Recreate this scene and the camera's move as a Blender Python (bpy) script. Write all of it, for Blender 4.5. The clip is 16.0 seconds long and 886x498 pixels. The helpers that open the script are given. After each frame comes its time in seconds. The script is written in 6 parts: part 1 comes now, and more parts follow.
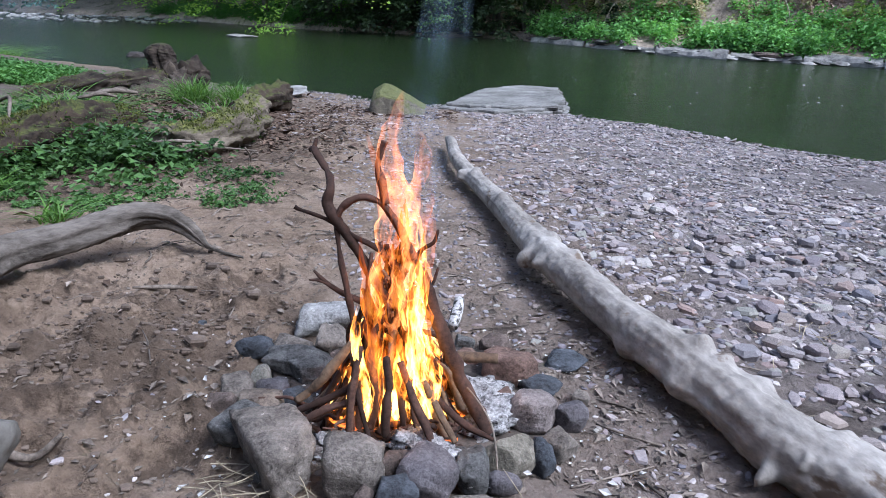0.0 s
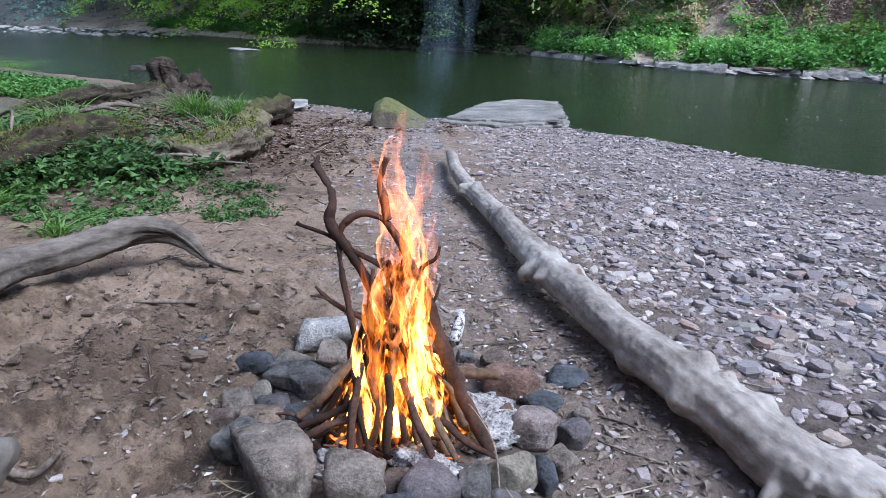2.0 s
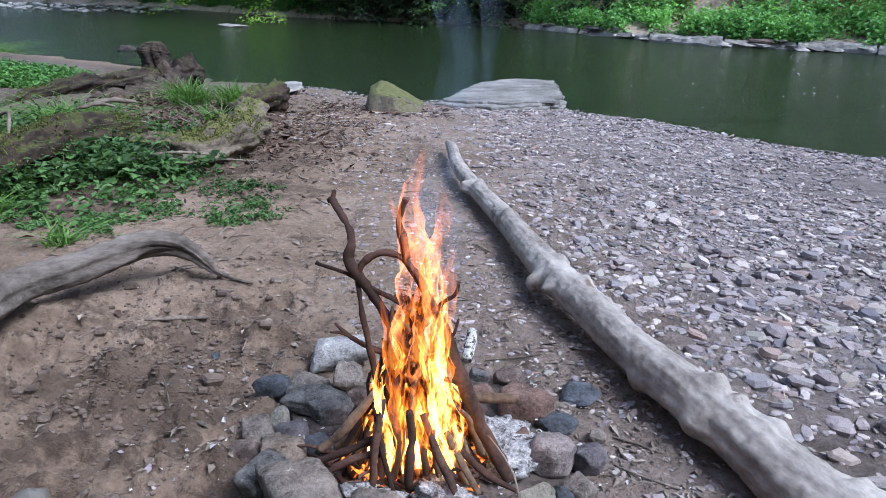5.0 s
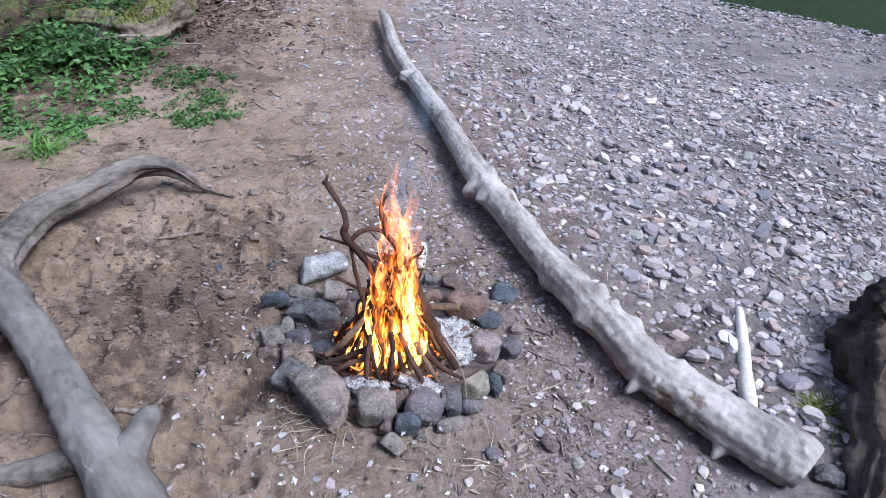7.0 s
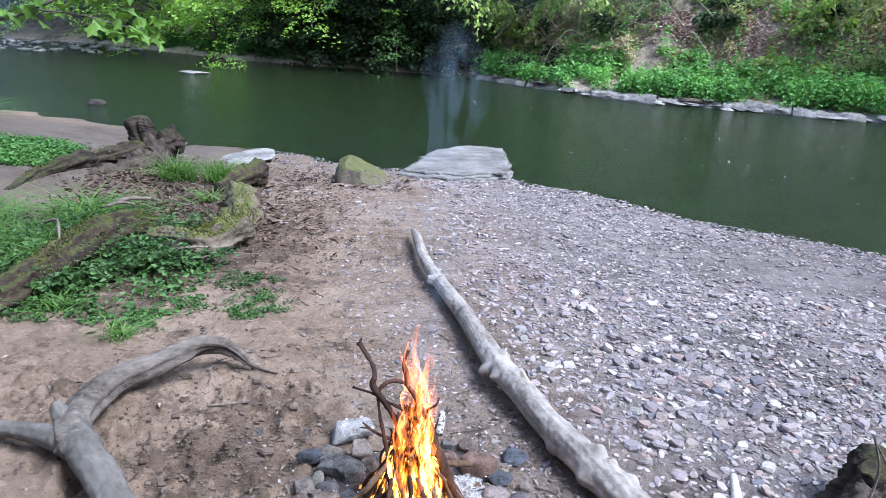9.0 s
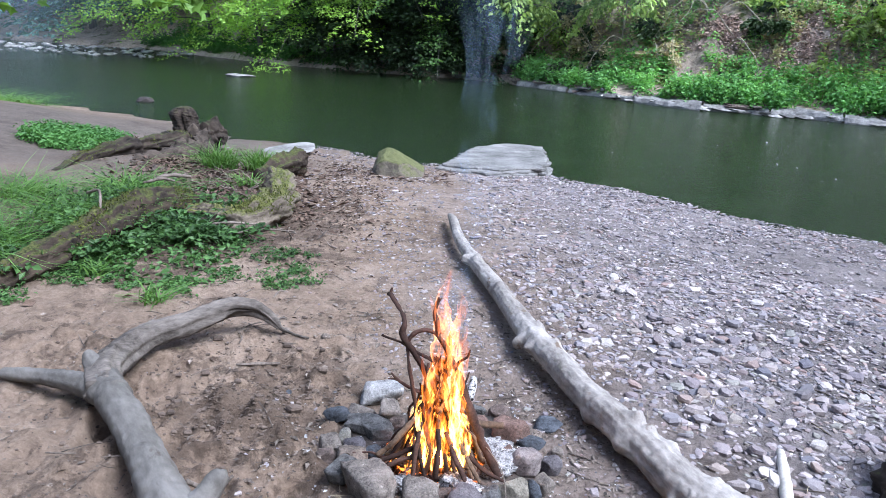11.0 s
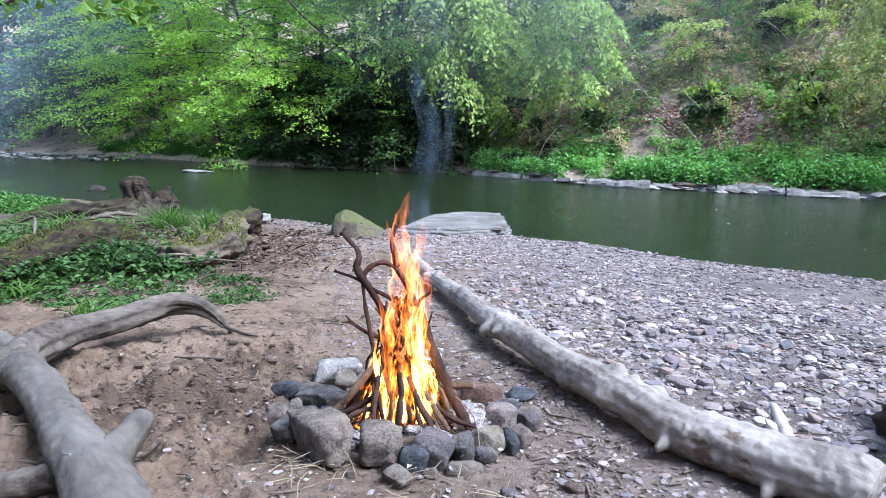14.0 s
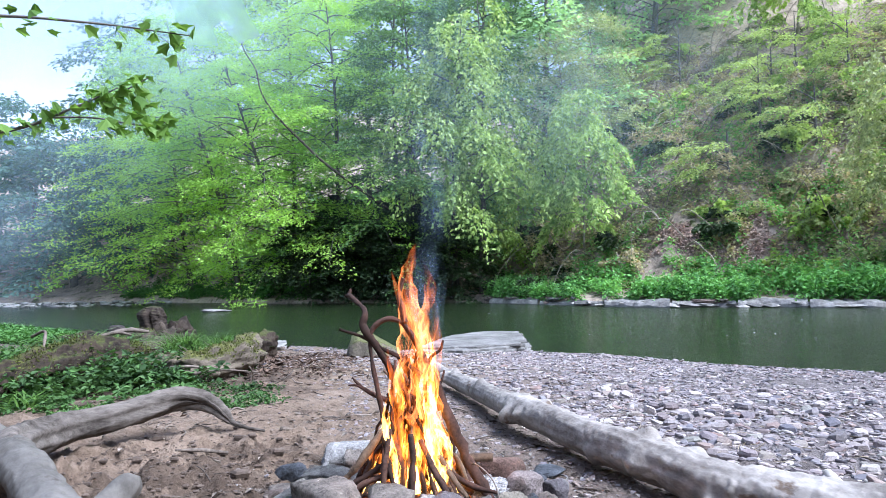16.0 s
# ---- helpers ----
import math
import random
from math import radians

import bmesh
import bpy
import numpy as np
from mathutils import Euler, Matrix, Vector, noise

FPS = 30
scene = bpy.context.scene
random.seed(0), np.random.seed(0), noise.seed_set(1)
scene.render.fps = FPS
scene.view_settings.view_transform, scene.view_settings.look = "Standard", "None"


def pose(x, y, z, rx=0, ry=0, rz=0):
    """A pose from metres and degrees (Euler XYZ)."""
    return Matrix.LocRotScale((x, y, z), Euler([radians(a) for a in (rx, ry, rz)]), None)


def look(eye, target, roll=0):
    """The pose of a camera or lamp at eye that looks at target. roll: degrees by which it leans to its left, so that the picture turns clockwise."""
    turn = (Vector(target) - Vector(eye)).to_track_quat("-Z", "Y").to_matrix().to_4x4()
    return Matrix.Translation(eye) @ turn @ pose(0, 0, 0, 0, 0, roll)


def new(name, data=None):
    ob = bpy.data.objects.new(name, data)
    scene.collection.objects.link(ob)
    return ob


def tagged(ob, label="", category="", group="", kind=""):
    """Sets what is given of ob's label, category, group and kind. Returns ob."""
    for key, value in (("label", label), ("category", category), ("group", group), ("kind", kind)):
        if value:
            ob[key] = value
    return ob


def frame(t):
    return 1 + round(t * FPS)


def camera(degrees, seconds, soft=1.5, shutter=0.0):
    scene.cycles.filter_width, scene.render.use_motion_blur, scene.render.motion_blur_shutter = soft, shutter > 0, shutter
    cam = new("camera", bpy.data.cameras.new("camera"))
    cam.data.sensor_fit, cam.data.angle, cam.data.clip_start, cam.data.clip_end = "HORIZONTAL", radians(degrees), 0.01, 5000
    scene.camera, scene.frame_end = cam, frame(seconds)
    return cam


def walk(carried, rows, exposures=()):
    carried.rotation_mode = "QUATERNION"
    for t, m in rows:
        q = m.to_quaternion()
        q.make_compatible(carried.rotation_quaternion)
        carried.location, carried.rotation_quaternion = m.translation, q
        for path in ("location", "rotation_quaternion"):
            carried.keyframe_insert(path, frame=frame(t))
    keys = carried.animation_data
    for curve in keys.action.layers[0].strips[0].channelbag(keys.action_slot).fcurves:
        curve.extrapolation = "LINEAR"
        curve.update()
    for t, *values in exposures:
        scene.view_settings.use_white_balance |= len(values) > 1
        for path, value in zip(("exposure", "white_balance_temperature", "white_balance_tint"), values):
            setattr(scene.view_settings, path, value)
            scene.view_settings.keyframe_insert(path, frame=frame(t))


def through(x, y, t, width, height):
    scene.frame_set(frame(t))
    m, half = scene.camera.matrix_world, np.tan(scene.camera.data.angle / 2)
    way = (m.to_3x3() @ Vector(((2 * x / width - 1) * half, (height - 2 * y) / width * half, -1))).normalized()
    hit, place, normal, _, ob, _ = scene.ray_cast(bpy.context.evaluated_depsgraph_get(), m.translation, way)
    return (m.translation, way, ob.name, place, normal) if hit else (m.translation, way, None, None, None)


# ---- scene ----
import itertools

cam = camera(66.0, 16.0, 0.9)
PATH = [
    (0, (0.028, -0.023, 0.824), (-0.018, 1.858, 0.144), 1.6),
    (0.5, (0.025, -0.022, 0.823), (-0.03, 1.858, 0.143), 1.3),
    (1, (0.023, -0.018, 0.824), (-0.032, 1.865, 0.152), 1.4),
    (1.5, (0.025, -0.022, 0.829), (-0.032, 1.866, 0.173), 1.4),
    (2, (0.024, -0.02, 0.83), (-0.023, 1.873, 0.185), 1.7),
    (2.5, (0.025, -0.022, 0.833), (-0.002, 1.878, 0.208), 1.9),
    (3, (0.025, -0.02, 0.836), (-0.008, 1.884, 0.226), 1.9),
    (3.2, (0.026, -0.024, 0.84), (-0.007, 1.882, 0.238), 2.1),
    (5.3, (-0.03, 0.016, 1.008), (-0.048, 1.854, 0.22), 0.8),
    (5.5, (-0.029, 0.007, 1.113), (-0.041, 1.796, 0.221), 0.6),
    (6, (-0.023, -0.075, 1.331), (0.019, 1.57, 0.193), 2.3),
    (6.5, (-0.083, -0.15, 1.466), (0.011, 1.458, 0.28), 4.0),
    (7, (-0.151, -0.257, 1.519), (0.058, 1.326, 0.315), 4.1),
    (7.5, (-0.138, -0.392, 1.586), (0.008, 1.28, 0.498), 4.0),
    (7.9, (-0.104, -0.485, 1.64), (0.05, 1.313, 0.777), 4.8),
    (8, (-0.099, -0.506, 1.639), (0.077, 1.314, 0.829), 4.8),
    (8.5, (-0.113, -0.61, 1.623), (0.05, 1.265, 0.947), 3.6),
    (9, (-0.133, -0.696, 1.551), (-0.021, 1.198, 0.918), 2.6),
    (9.5, (-0.131, -0.742, 1.496), (-0.054, 1.157, 0.872), 3.2),
    (10, (-0.125, -0.724, 1.446), (-0.069, 1.182, 0.845), 3.9),
    (10.2, (-0.123, -0.725, 1.429), (-0.122, 1.17, 0.79), 3.7),
    (12.3, (-0.088, -0.635, 1.097), (-0.07, 1.299, 0.587), 1.6),
    (12.5, (-0.086, -0.649, 1.047), (-0.076, 1.288, 0.549), 1.6),
    (13, (-0.091, -0.649, 0.964), (-0.072, 1.303, 0.53), 2.1),
    (13.5, (-0.089, -0.652, 0.871), (-0.009, 1.312, 0.503), 2.6),
    (14, (-0.083, -0.656, 0.811), (0.021, 1.317, 0.501), 1.4),
    (14.5, (-0.072, -0.656, 0.747), (0.037, 1.335, 0.582), 0.5),
    (15, (-0.055, -0.632, 0.695), (0.071, 1.363, 0.672), -1.2),
    (15.5, (-0.052, -0.61, 0.631), (0.1, 1.384, 0.627), -0.6),
    (16, (-0.053, -0.602, 0.582), (-0.002, 1.396, 0.668), -1.2),
]
EXPOSURES = [(t, stops, 5880, 16) for t, stops in ((0.0, 1.1), (3.2, 1.1), (5.5, 1.13), (6.0, 1.16), (7.0, 1.3), (9.0, 1.52), (10.2, 1.52), (12.5, 1.52), (16.0, 1.64))]
walk(cam, [(t, look(eye, target, roll)) for t, eye, target, roll in PATH], EXPOSURES)

W = -0.335  # river level

# ---- world and light ----
world = bpy.data.worlds.new("sky")
scene.world = world
world.use_nodes = True
wn = world.node_tree
sky = wn.nodes.new("ShaderNodeTexSky")
sky.sky_type, sky.sun_disc = "NISHITA", False
sky.sun_elevation, sky.sun_rotation = radians(52), radians(122)
sky.air_density, sky.dust_density, sky.ozone_density = 1.0, 1.2, 3.0
grey = wn.nodes.new("ShaderNodeHueSaturation")
grey.inputs["Saturation"].default_value = 0.72
wn.links.new(sky.outputs[0], grey.inputs["Color"])
wn.links.new(grey.outputs[0], wn.nodes["Background"].inputs[0])
wn.nodes["Background"].inputs[1].default_value = 0.13
sun = new("sun", bpy.data.lights.new("sun", "SUN"))
sun.data.energy, sun.data.angle, sun.data.color = 3.0, radians(30), (0.9, 0.96, 1.0)
sun.matrix_world = look((7.2, -2.5, 11), (0, 2, 0))

# ---- small maths ----
RNG = np.random.default_rng(7)
UP = np.array((0.0, 0.0, 1.0))


def hash3(x, y, z, s):
    h = (x * 374761393 + y * 668265263 + z * 2147483647 + s * 974126177) & 0x7FFFFFFF
    h = ((h ^ (h >> 13)) * 1274126177) & 0x7FFFFFFF
    h = ((h ^ (h >> 15)) * 668265263) & 0x7FFFFFFF
    return ((h ^ (h >> 16)) & 0xFFFF) / 65535.0


def vnoise(p, s=0):
    """Smooth value noise, -1 to 1, of points p (n, 3)."""
    p = np.asarray(p, float)
    i = np.floor(p).astype(np.int64)
    f = p - i
    f = f * f * (3 - 2 * f)
    out = np.zeros(len(p))
    for a in (0, 1):
        for b in (0, 1):
            for c in (0, 1):
                w = (f[:, 0] if a else 1 - f[:, 0]) * (f[:, 1] if b else 1 - f[:, 1]) * (f[:, 2] if c else 1 - f[:, 2])
                out += w * hash3(i[:, 0] + a, i[:, 1] + b, i[:, 2] + c, s)
    return out * 2 - 1


SPIN = np.array(Euler((0.5, 0.9, 0.7)).to_matrix())


def fbm(p, s=0, octaves=4):
    p = np.asarray(p, float) @ SPIN
    out = 0
    for k in range(octaves):
        out = out + vnoise(p, s + k) * 0.5 ** k
        p = p @ SPIN * 2.03 + 17.3
    return out


def smooth(a, b, x):
    t = np.clip((np.asarray(x, float) - a) / (b - a), 0, 1)
    return t * t * (3 - 2 * t)


def unit(v):
    v = np.asarray(v, float)
    return v / np.maximum(np.linalg.norm(v, axis=-1, keepdims=True), 1e-9)


def spline(pts, n):
    """n points along a Catmull-Rom curve through pts (k, m)."""
    p = np.asarray(pts, float)
    p = np.vstack((2 * p[0] - p[1], p, 2 * p[-1] - p[-2]))
    u = np.linspace(0, len(p) - 3 - 1e-6, n)
    i, f = np.floor(u).astype(int), (u % 1)[:, None]
    a, b, c, d = p[i], p[i + 1], p[i + 2], p[i + 3]
    return 0.5 * (2 * b + (c - a) * f + (2 * a - 5 * b + 4 * c - d) * f ** 2 + (3 * b - a - 3 * c + d) * f ** 3)


# ---- meshes ----
def make(name, verts, faces, material, smoothed=True):
    """A mesh of vertices (n, 3) and faces: one array (m, k) or a list of such arrays."""
    me = bpy.data.meshes.new(name)
    v = np.asarray(verts, np.float32).reshape(-1, 3)
    groups = [np.asarray(f, np.int32) for f in (faces if isinstance(faces, list) else [faces]) if len(f)]
    me.vertices.add(len(v))
    me.vertices.foreach_set("co", v.ravel())
    loops = np.concatenate([g.ravel() for g in groups])
    sizes = np.concatenate([np.full(len(g), g.shape[1], np.int32) for g in groups])
    me.loops.add(len(loops))
    me.loops.foreach_set("vertex_index", loops)
    me.polygons.add(len(sizes))
    me.polygons.foreach_set("loop_start", np.concatenate(([0], np.cumsum(sizes)[:-1])).astype(np.int32))
    me.polygons.foreach_set("use_smooth", np.full(len(sizes), smoothed))
    me.update(calc_edges=True)
    me.validate()
    me.materials.append(material)
    return me


def joined(pieces):
    """Several (verts, faces) as one; faces are lists of index arrays."""
    vs, fs, n = [], [], 0
    for v, f in pieces:
        vs.append(v)
        fs += [g + n for g in f]
        n += len(v)
    byk = {}
    for g in fs:
        if len(g):
            byk.setdefault(g.shape[1], []).append(g)
    return np.vstack(vs), [np.vstack(g) for g in byk.values()]


def origin_of(ob):
    o = np.zeros(3)
    while ob is not None:
        o += np.array(ob.location)
        ob = ob.parent
    return o


def part(name, shape, material, parent, label="", smoothed=True):
    """One mesh under a thing or a part; the shape is in world metres."""
    v, f = shape
    ob = new(name, make(name, np.asarray(v) - origin_of(parent), f, material, smoothed))
    ob.parent = parent
    return tagged(ob, label)


def group_at(name, place, label, category, group="", kind=""):
    ob = new(name)
    ob.location, ob.empty_display_size = place, 0.1
    return tagged(ob, label, category, group, kind)


def thing(name, shape, material, label, category, group="", kind="", smoothed=True):
    """A top-level thing of one mesh, its origin at the middle of its foot."""
    v, f = np.asarray(shape[0], float), shape[1]
    foot = np.array((*(v[:, :2].min(0) + v[:, :2].max(0)) / 2, v[:, 2].min())) if kind != "structure" else np.zeros(3)
    ob = new(name, make(name, v - foot, f, material, smoothed))
    ob.location = foot
    return tagged(ob, label, category, group, kind)


def tube(pts, rad, seg=12, n=None, amp=0.0, scale=10.0, seed=0, squash=1.0, lobes=0.0, bumps=(), ridge=0.0, fine=0.0):
    """A tapered, knobbly limb through pts with radii rad."""
    pts, rad = np.asarray(pts, float), np.asarray(rad, float)
    n = n or max(4, len(pts) * 3)
    c = spline(np.column_stack((pts, rad)), n)
    r, c = np.maximum(c[:, 3], 0.0005), c[:, :3]
    tan = unit(np.gradient(c, axis=0))
    side = np.cross(tan[0], UP if abs(tan[0][2]) < 0.9 else np.array((1.0, 0, 0)))
    v = []
    ang = np.linspace(0, 2 * np.pi, seg, endpoint=False)
    for k in range(n):
        side = unit(side - tan[k] * side.dot(tan[k]))
        up = np.cross(side, tan[k])
        rr = r[k] * (1 + lobes * np.cos(ang * 3 + k * 0.07))
        v.append(c[k] + np.outer(rr * np.cos(ang), side) + np.outer(rr * np.sin(ang) * squash, up))
    v = np.vstack(v)
    if amp:
        out = v - np.repeat(c, seg, 0)
        v = v + out * (amp * fbm(v * scale, seed, 3))[:, None]
    if ridge or fine:
        out = v - np.repeat(c, seg, 0)
        run = np.repeat(np.concatenate(([0], np.cumsum(np.linalg.norm(np.diff(c, axis=0), axis=1)))), seg)
        q = unit(out) * 3.2
        grain = fbm(np.column_stack((np.tile(np.cos(ang), n) * 3.2, np.tile(np.sin(ang), n) * 3.2, run * 3 + seed)), seed + 7, 3)
        v = v + out * (ridge * grain + fine * fbm(v * 45, seed + 3, 2))[:, None]
    for place, wide, tall in bumps:
        near = v - np.asarray(place, float)
        v = v + unit(v - np.repeat(c, seg, 0)) * (tall * np.exp(-(near * near).sum(1) / wide ** 2))[:, None]
    i = np.arange(n - 1)[:, None] * seg + np.arange(seg)[None]
    j = np.arange(n - 1)[:, None] * seg + (np.arange(seg)[None] + 1) % seg
    q = np.stack((i, j, j + seg, i + seg), -1).reshape(-1, 4)
    v = np.vstack((v, c[0], c[-1]))
    a = np.arange(seg)
    b = (a + 1) % seg
    cap = np.vstack((np.column_stack((b, a, np.full(seg, len(v) - 2))), np.column_stack((a + (n - 1) * seg, b + (n - 1) * seg, np.full(seg, len(v) - 1)))))
    return v, [q, cap]


ICO = {}


def ico(sub):
    if sub not in ICO:
        bm = bmesh.new()
        bmesh.ops.create_icosphere(bm, subdivisions=sub, radius=1)
        bm.verts.index_update()
        ICO[sub] = (np.array([v.co[:] for v in bm.verts]), np.array([[v.index for v in f.verts] for f in bm.faces]))
        bm.free()
    return ICO[sub]


def stone(size, seed, sub=3, cuts=9, rough=0.05, yaw=0.0, tilt=0.0, depth=(0.5, 0.85)):
    """A worn, faceted stone round its own middle."""
    g = np.random.default_rng(seed)
    p, f = ico(sub)
    p = p.copy()
    for _ in range(cuts):
        n = unit(g.normal(size=3) * (1, 1, 1.1))
        d = g.uniform(*depth)
        over = p @ n - d
        p -= np.outer(np.where(over > 0, over * 0.9, 0), n)
    p = p / np.abs(p).max(0)
    p += p * (rough * fbm(p * 2.2 + seed * 1.7, seed, 4))[:, None]
    p = p * np.asarray(size) / 2
    m = np.array(Euler((radians(tilt), radians(tilt * 0.6), radians(yaw))).to_matrix())
    return p @ m.T, [f]


def block(size, seed, box=4.0, sub=4, yaw=0.0, tilt=0.0, cuts=4, rough=0.045):
    """A worn block: between a ball (box 2) and a rounded brick (box 6), chipped and pitted."""
    g = np.random.default_rng(seed)
    p, f = ico(sub)
    p = p / (np.abs(p) ** box).sum(1)[:, None] ** (1 / box)
    p = p @ np.array(Euler(g.uniform(-0.25, 0.25, 3)).to_matrix()).T
    p[:, 0] *= 1 + g.uniform(-0.22, 0.22) * p[:, 1]
    p[:, 1] *= 1 + g.uniform(-0.2, 0.2) * p[:, 2]
    for _ in range(cuts):
        n = unit(g.normal(size=3))
        reach = (p @ n).max()
        over = p @ n - reach * g.uniform(0.66, 0.88)
        p = p - np.outer(np.where(over > 0, over * 0.95, 0), n)
    p = p / np.abs(p).max(0)
    p = p + p * (rough * fbm(p * 2.0 + seed * 1.7, seed, 3) + rough * 0.7 * fbm(p * 9 + seed, seed + 5, 3))[:, None]
    m = np.array(Euler((radians(tilt), radians(tilt * 0.6), radians(yaw))).to_matrix())
    return (p * np.asarray(size) / 2) @ m.T, [f]


def quads(base, way, side, nrm, length, width, fold=0.15):
    """Folded leaves from arrays: stalk end, direction, side, normal, length and width."""
    n = len(base)
    mid = base + way * (length * 0.45)[:, None] + nrm * (fold * width)[:, None]
    tip = base + way * length[:, None] - nrm * (0.12 * length)[:, None]
    v = np.stack((base, mid - side * (width / 2)[:, None], tip, mid + side * (width / 2)[:, None]), 1).reshape(-1, 3)
    return v, [np.arange(4 * n).reshape(n, 4)]


def sprays(start, way, length, count, leaf, g, width=0.35, droop=0.25, tilt=0.45, thick=0.05):
    """Flat fans of leaves: arrays of where each begins, its direction and its length."""
    m = len(start)
    s = np.repeat(start, count, 0)
    d = np.repeat(unit(way), count, 0)
    ln = np.repeat(length, count)
    side = unit(np.cross(d, UP) + 1e-4)
    u, w = g.uniform(0.05, 1, m * count), g.uniform(-1, 1, m * count)
    w = w * width * (0.25 + 0.75 * np.sin(np.pi * np.clip(u * 0.9 + 0.08, 0, 1)))
    pos = s + d * (u * ln)[:, None] + side * (w * ln)[:, None]
    pos[:, 2] -= droop * (u * u + w * w) * ln
    pos += g.normal(size=pos.shape) * thick * ln[:, None] * (0.5, 0.5, 1)
    way2 = unit(d * g.uniform(0.2, 1, len(pos))[:, None] + side * (np.sign(w) * g.uniform(0.2, 1, len(pos)))[:, None] + g.normal(size=pos.shape) * 0.25 - UP * 0.15)
    nrm = unit(UP + g.normal(size=pos.shape) * tilt)
    nrm = unit(nrm - way2 * (nrm * way2).sum(1)[:, None])
    size = leaf * g.uniform(0.6, 1.25, len(pos))
    return quads(pos, way2, np.cross(way2, nrm), nrm, size, size * 0.62)


# ---- materials ----
def ramp(nt, fac, stops):
    node = nt.nodes.new("ShaderNodeValToRGB")
    e = node.color_ramp.elements
    while len(e) < len(stops):
        e.new(0.5)
    for k, (at, col) in enumerate(stops):
        e[k].position, e[k].color = at, (*col[:3], 1)
    nt.links.new(fac, node.inputs[0])
    return node.outputs[0]


def noise_tex(nt, coord, scale, detail=6.0, rough=0.6, distort=0.0):
    node = nt.nodes.new("ShaderNodeTexNoise")
    node.inputs["Scale"].default_value, node.inputs["Detail"].default_value = scale, detail
    node.inputs["Roughness"].default_value, node.inputs["Distortion"].default_value = rough, distort
    nt.links.new(coord, node.inputs["Vector"])
    return node.outputs["Fac"]


def mixed(nt, fac, a, b, blend="MIX"):
    node = nt.nodes.new("ShaderNodeMix")
    node.data_type, node.blend_type = "RGBA", blend
    for sock, val in ((node.inputs[0], fac), (node.inputs[6], a), (node.inputs[7], b)):
        if isinstance(val, (int, float)):
            sock.default_value = val
        elif isinstance(val, tuple):
            sock.default_value = (*val[:3], 1)
        else:
            nt.links.new(val, sock)
    return node.outputs[2]


def calc(nt, op, a, b=0.0, clamp=False):
    node = nt.nodes.new("ShaderNodeMath")
    node.operation, node.use_clamp = op, clamp
    for sock, val in zip(node.inputs, (a, b)):
        if isinstance(val, (int, float)):
            sock.default_value = val
        else:
            nt.links.new(val, sock)
    return node.outputs[0]


def fresh(name):
    m = bpy.data.materials.new(name)
    m.use_nodes = True
    nt = m.node_tree
    return m, nt, nt.nodes["Principled BSDF"], nt.nodes.new("ShaderNodeTexCoord").outputs["Object"]


def bumped(nt, bsdf, height, strength, distance):
    node = nt.nodes.new("ShaderNodeBump")
    node.inputs["Strength"].default_value, node.inputs["Distance"].default_value = strength, distance
    nt.links.new(height, node.inputs["Height"])
    nt.links.new(node.outputs[0], bsdf.inputs["Normal"])


def shade(c, k):
    return tuple(min(1.0, v * k) for v in c[:3])


def plain(name, dark, light, scale=6.0, fine=60.0, rough=0.85, relief=0.004, stretch=None, random_by="", spread=0.35, spots=None, spec=0.3, extra=None, grain=None):
    """Colour from coarse and fine noise, relief from the fine one; random_by 'object' or 'island' varies pieces."""
    m, nt, bsdf, coord = fresh(name)
    if stretch:
        mp = nt.nodes.new("ShaderNodeMapping")
        mp.inputs["Scale"].default_value = stretch
        nt.links.new(coord, mp.inputs["Vector"])
        coord = mp.outputs[0]
    if grain:
        mp = nt.nodes.new("ShaderNodeMapping")
        mp.vector_type = "TEXTURE"
        mp.inputs["Rotation"].default_value, mp.inputs["Scale"].default_value = (0, 0, radians(grain[0])), (1, grain[1], 1)
        nt.links.new(coord, mp.inputs["Vector"])
        coord = mp.outputs[0]
    a, b = noise_tex(nt, coord, scale), noise_tex(nt, coord, fine, 8, 0.7)
    both = calc(nt, "ADD", calc(nt, "MULTIPLY", a, 0.55), calc(nt, "MULTIPLY", b, 0.45))
    col = ramp(nt, both, [(0.36, dark), (0.64, light)])
    if spots:
        at, size, paint = spots
        s = noise_tex(nt, coord, size, 5, 0.65)
        node = nt.nodes.new("ShaderNodeMapRange")
        node.inputs[1].default_value, node.inputs[2].default_value = at, at + 0.06
        nt.links.new(s, node.inputs[0])
        col = mixed(nt, node.outputs[0], col, paint)
    if random_by:
        src = nt.nodes.new("ShaderNodeObjectInfo").outputs["Random"] if random_by == "object" else nt.nodes.new("ShaderNodeNewGeometry").outputs["Random Per Island"]
        if extra:
            tone = ramp(nt, src, [(k / (len(extra) - 1), c) for k, c in enumerate(extra)])
            col = mixed(nt, 1.0, col, tone, "MULTIPLY")
        else:
            col = mixed(nt, 1.0, col, ramp(nt, src, [(0, (1 - spread,) * 3), (1, (1 + spread * 0.3,) * 3)]), "MULTIPLY")
    nt.links.new(col, bsdf.inputs["Base Color"])
    bsdf.inputs["Roughness"].default_value, bsdf.inputs["Specular IOR Level"].default_value = rough, spec
    if relief:
        bumped(nt, bsdf, both, 0.8, relief)
    return m


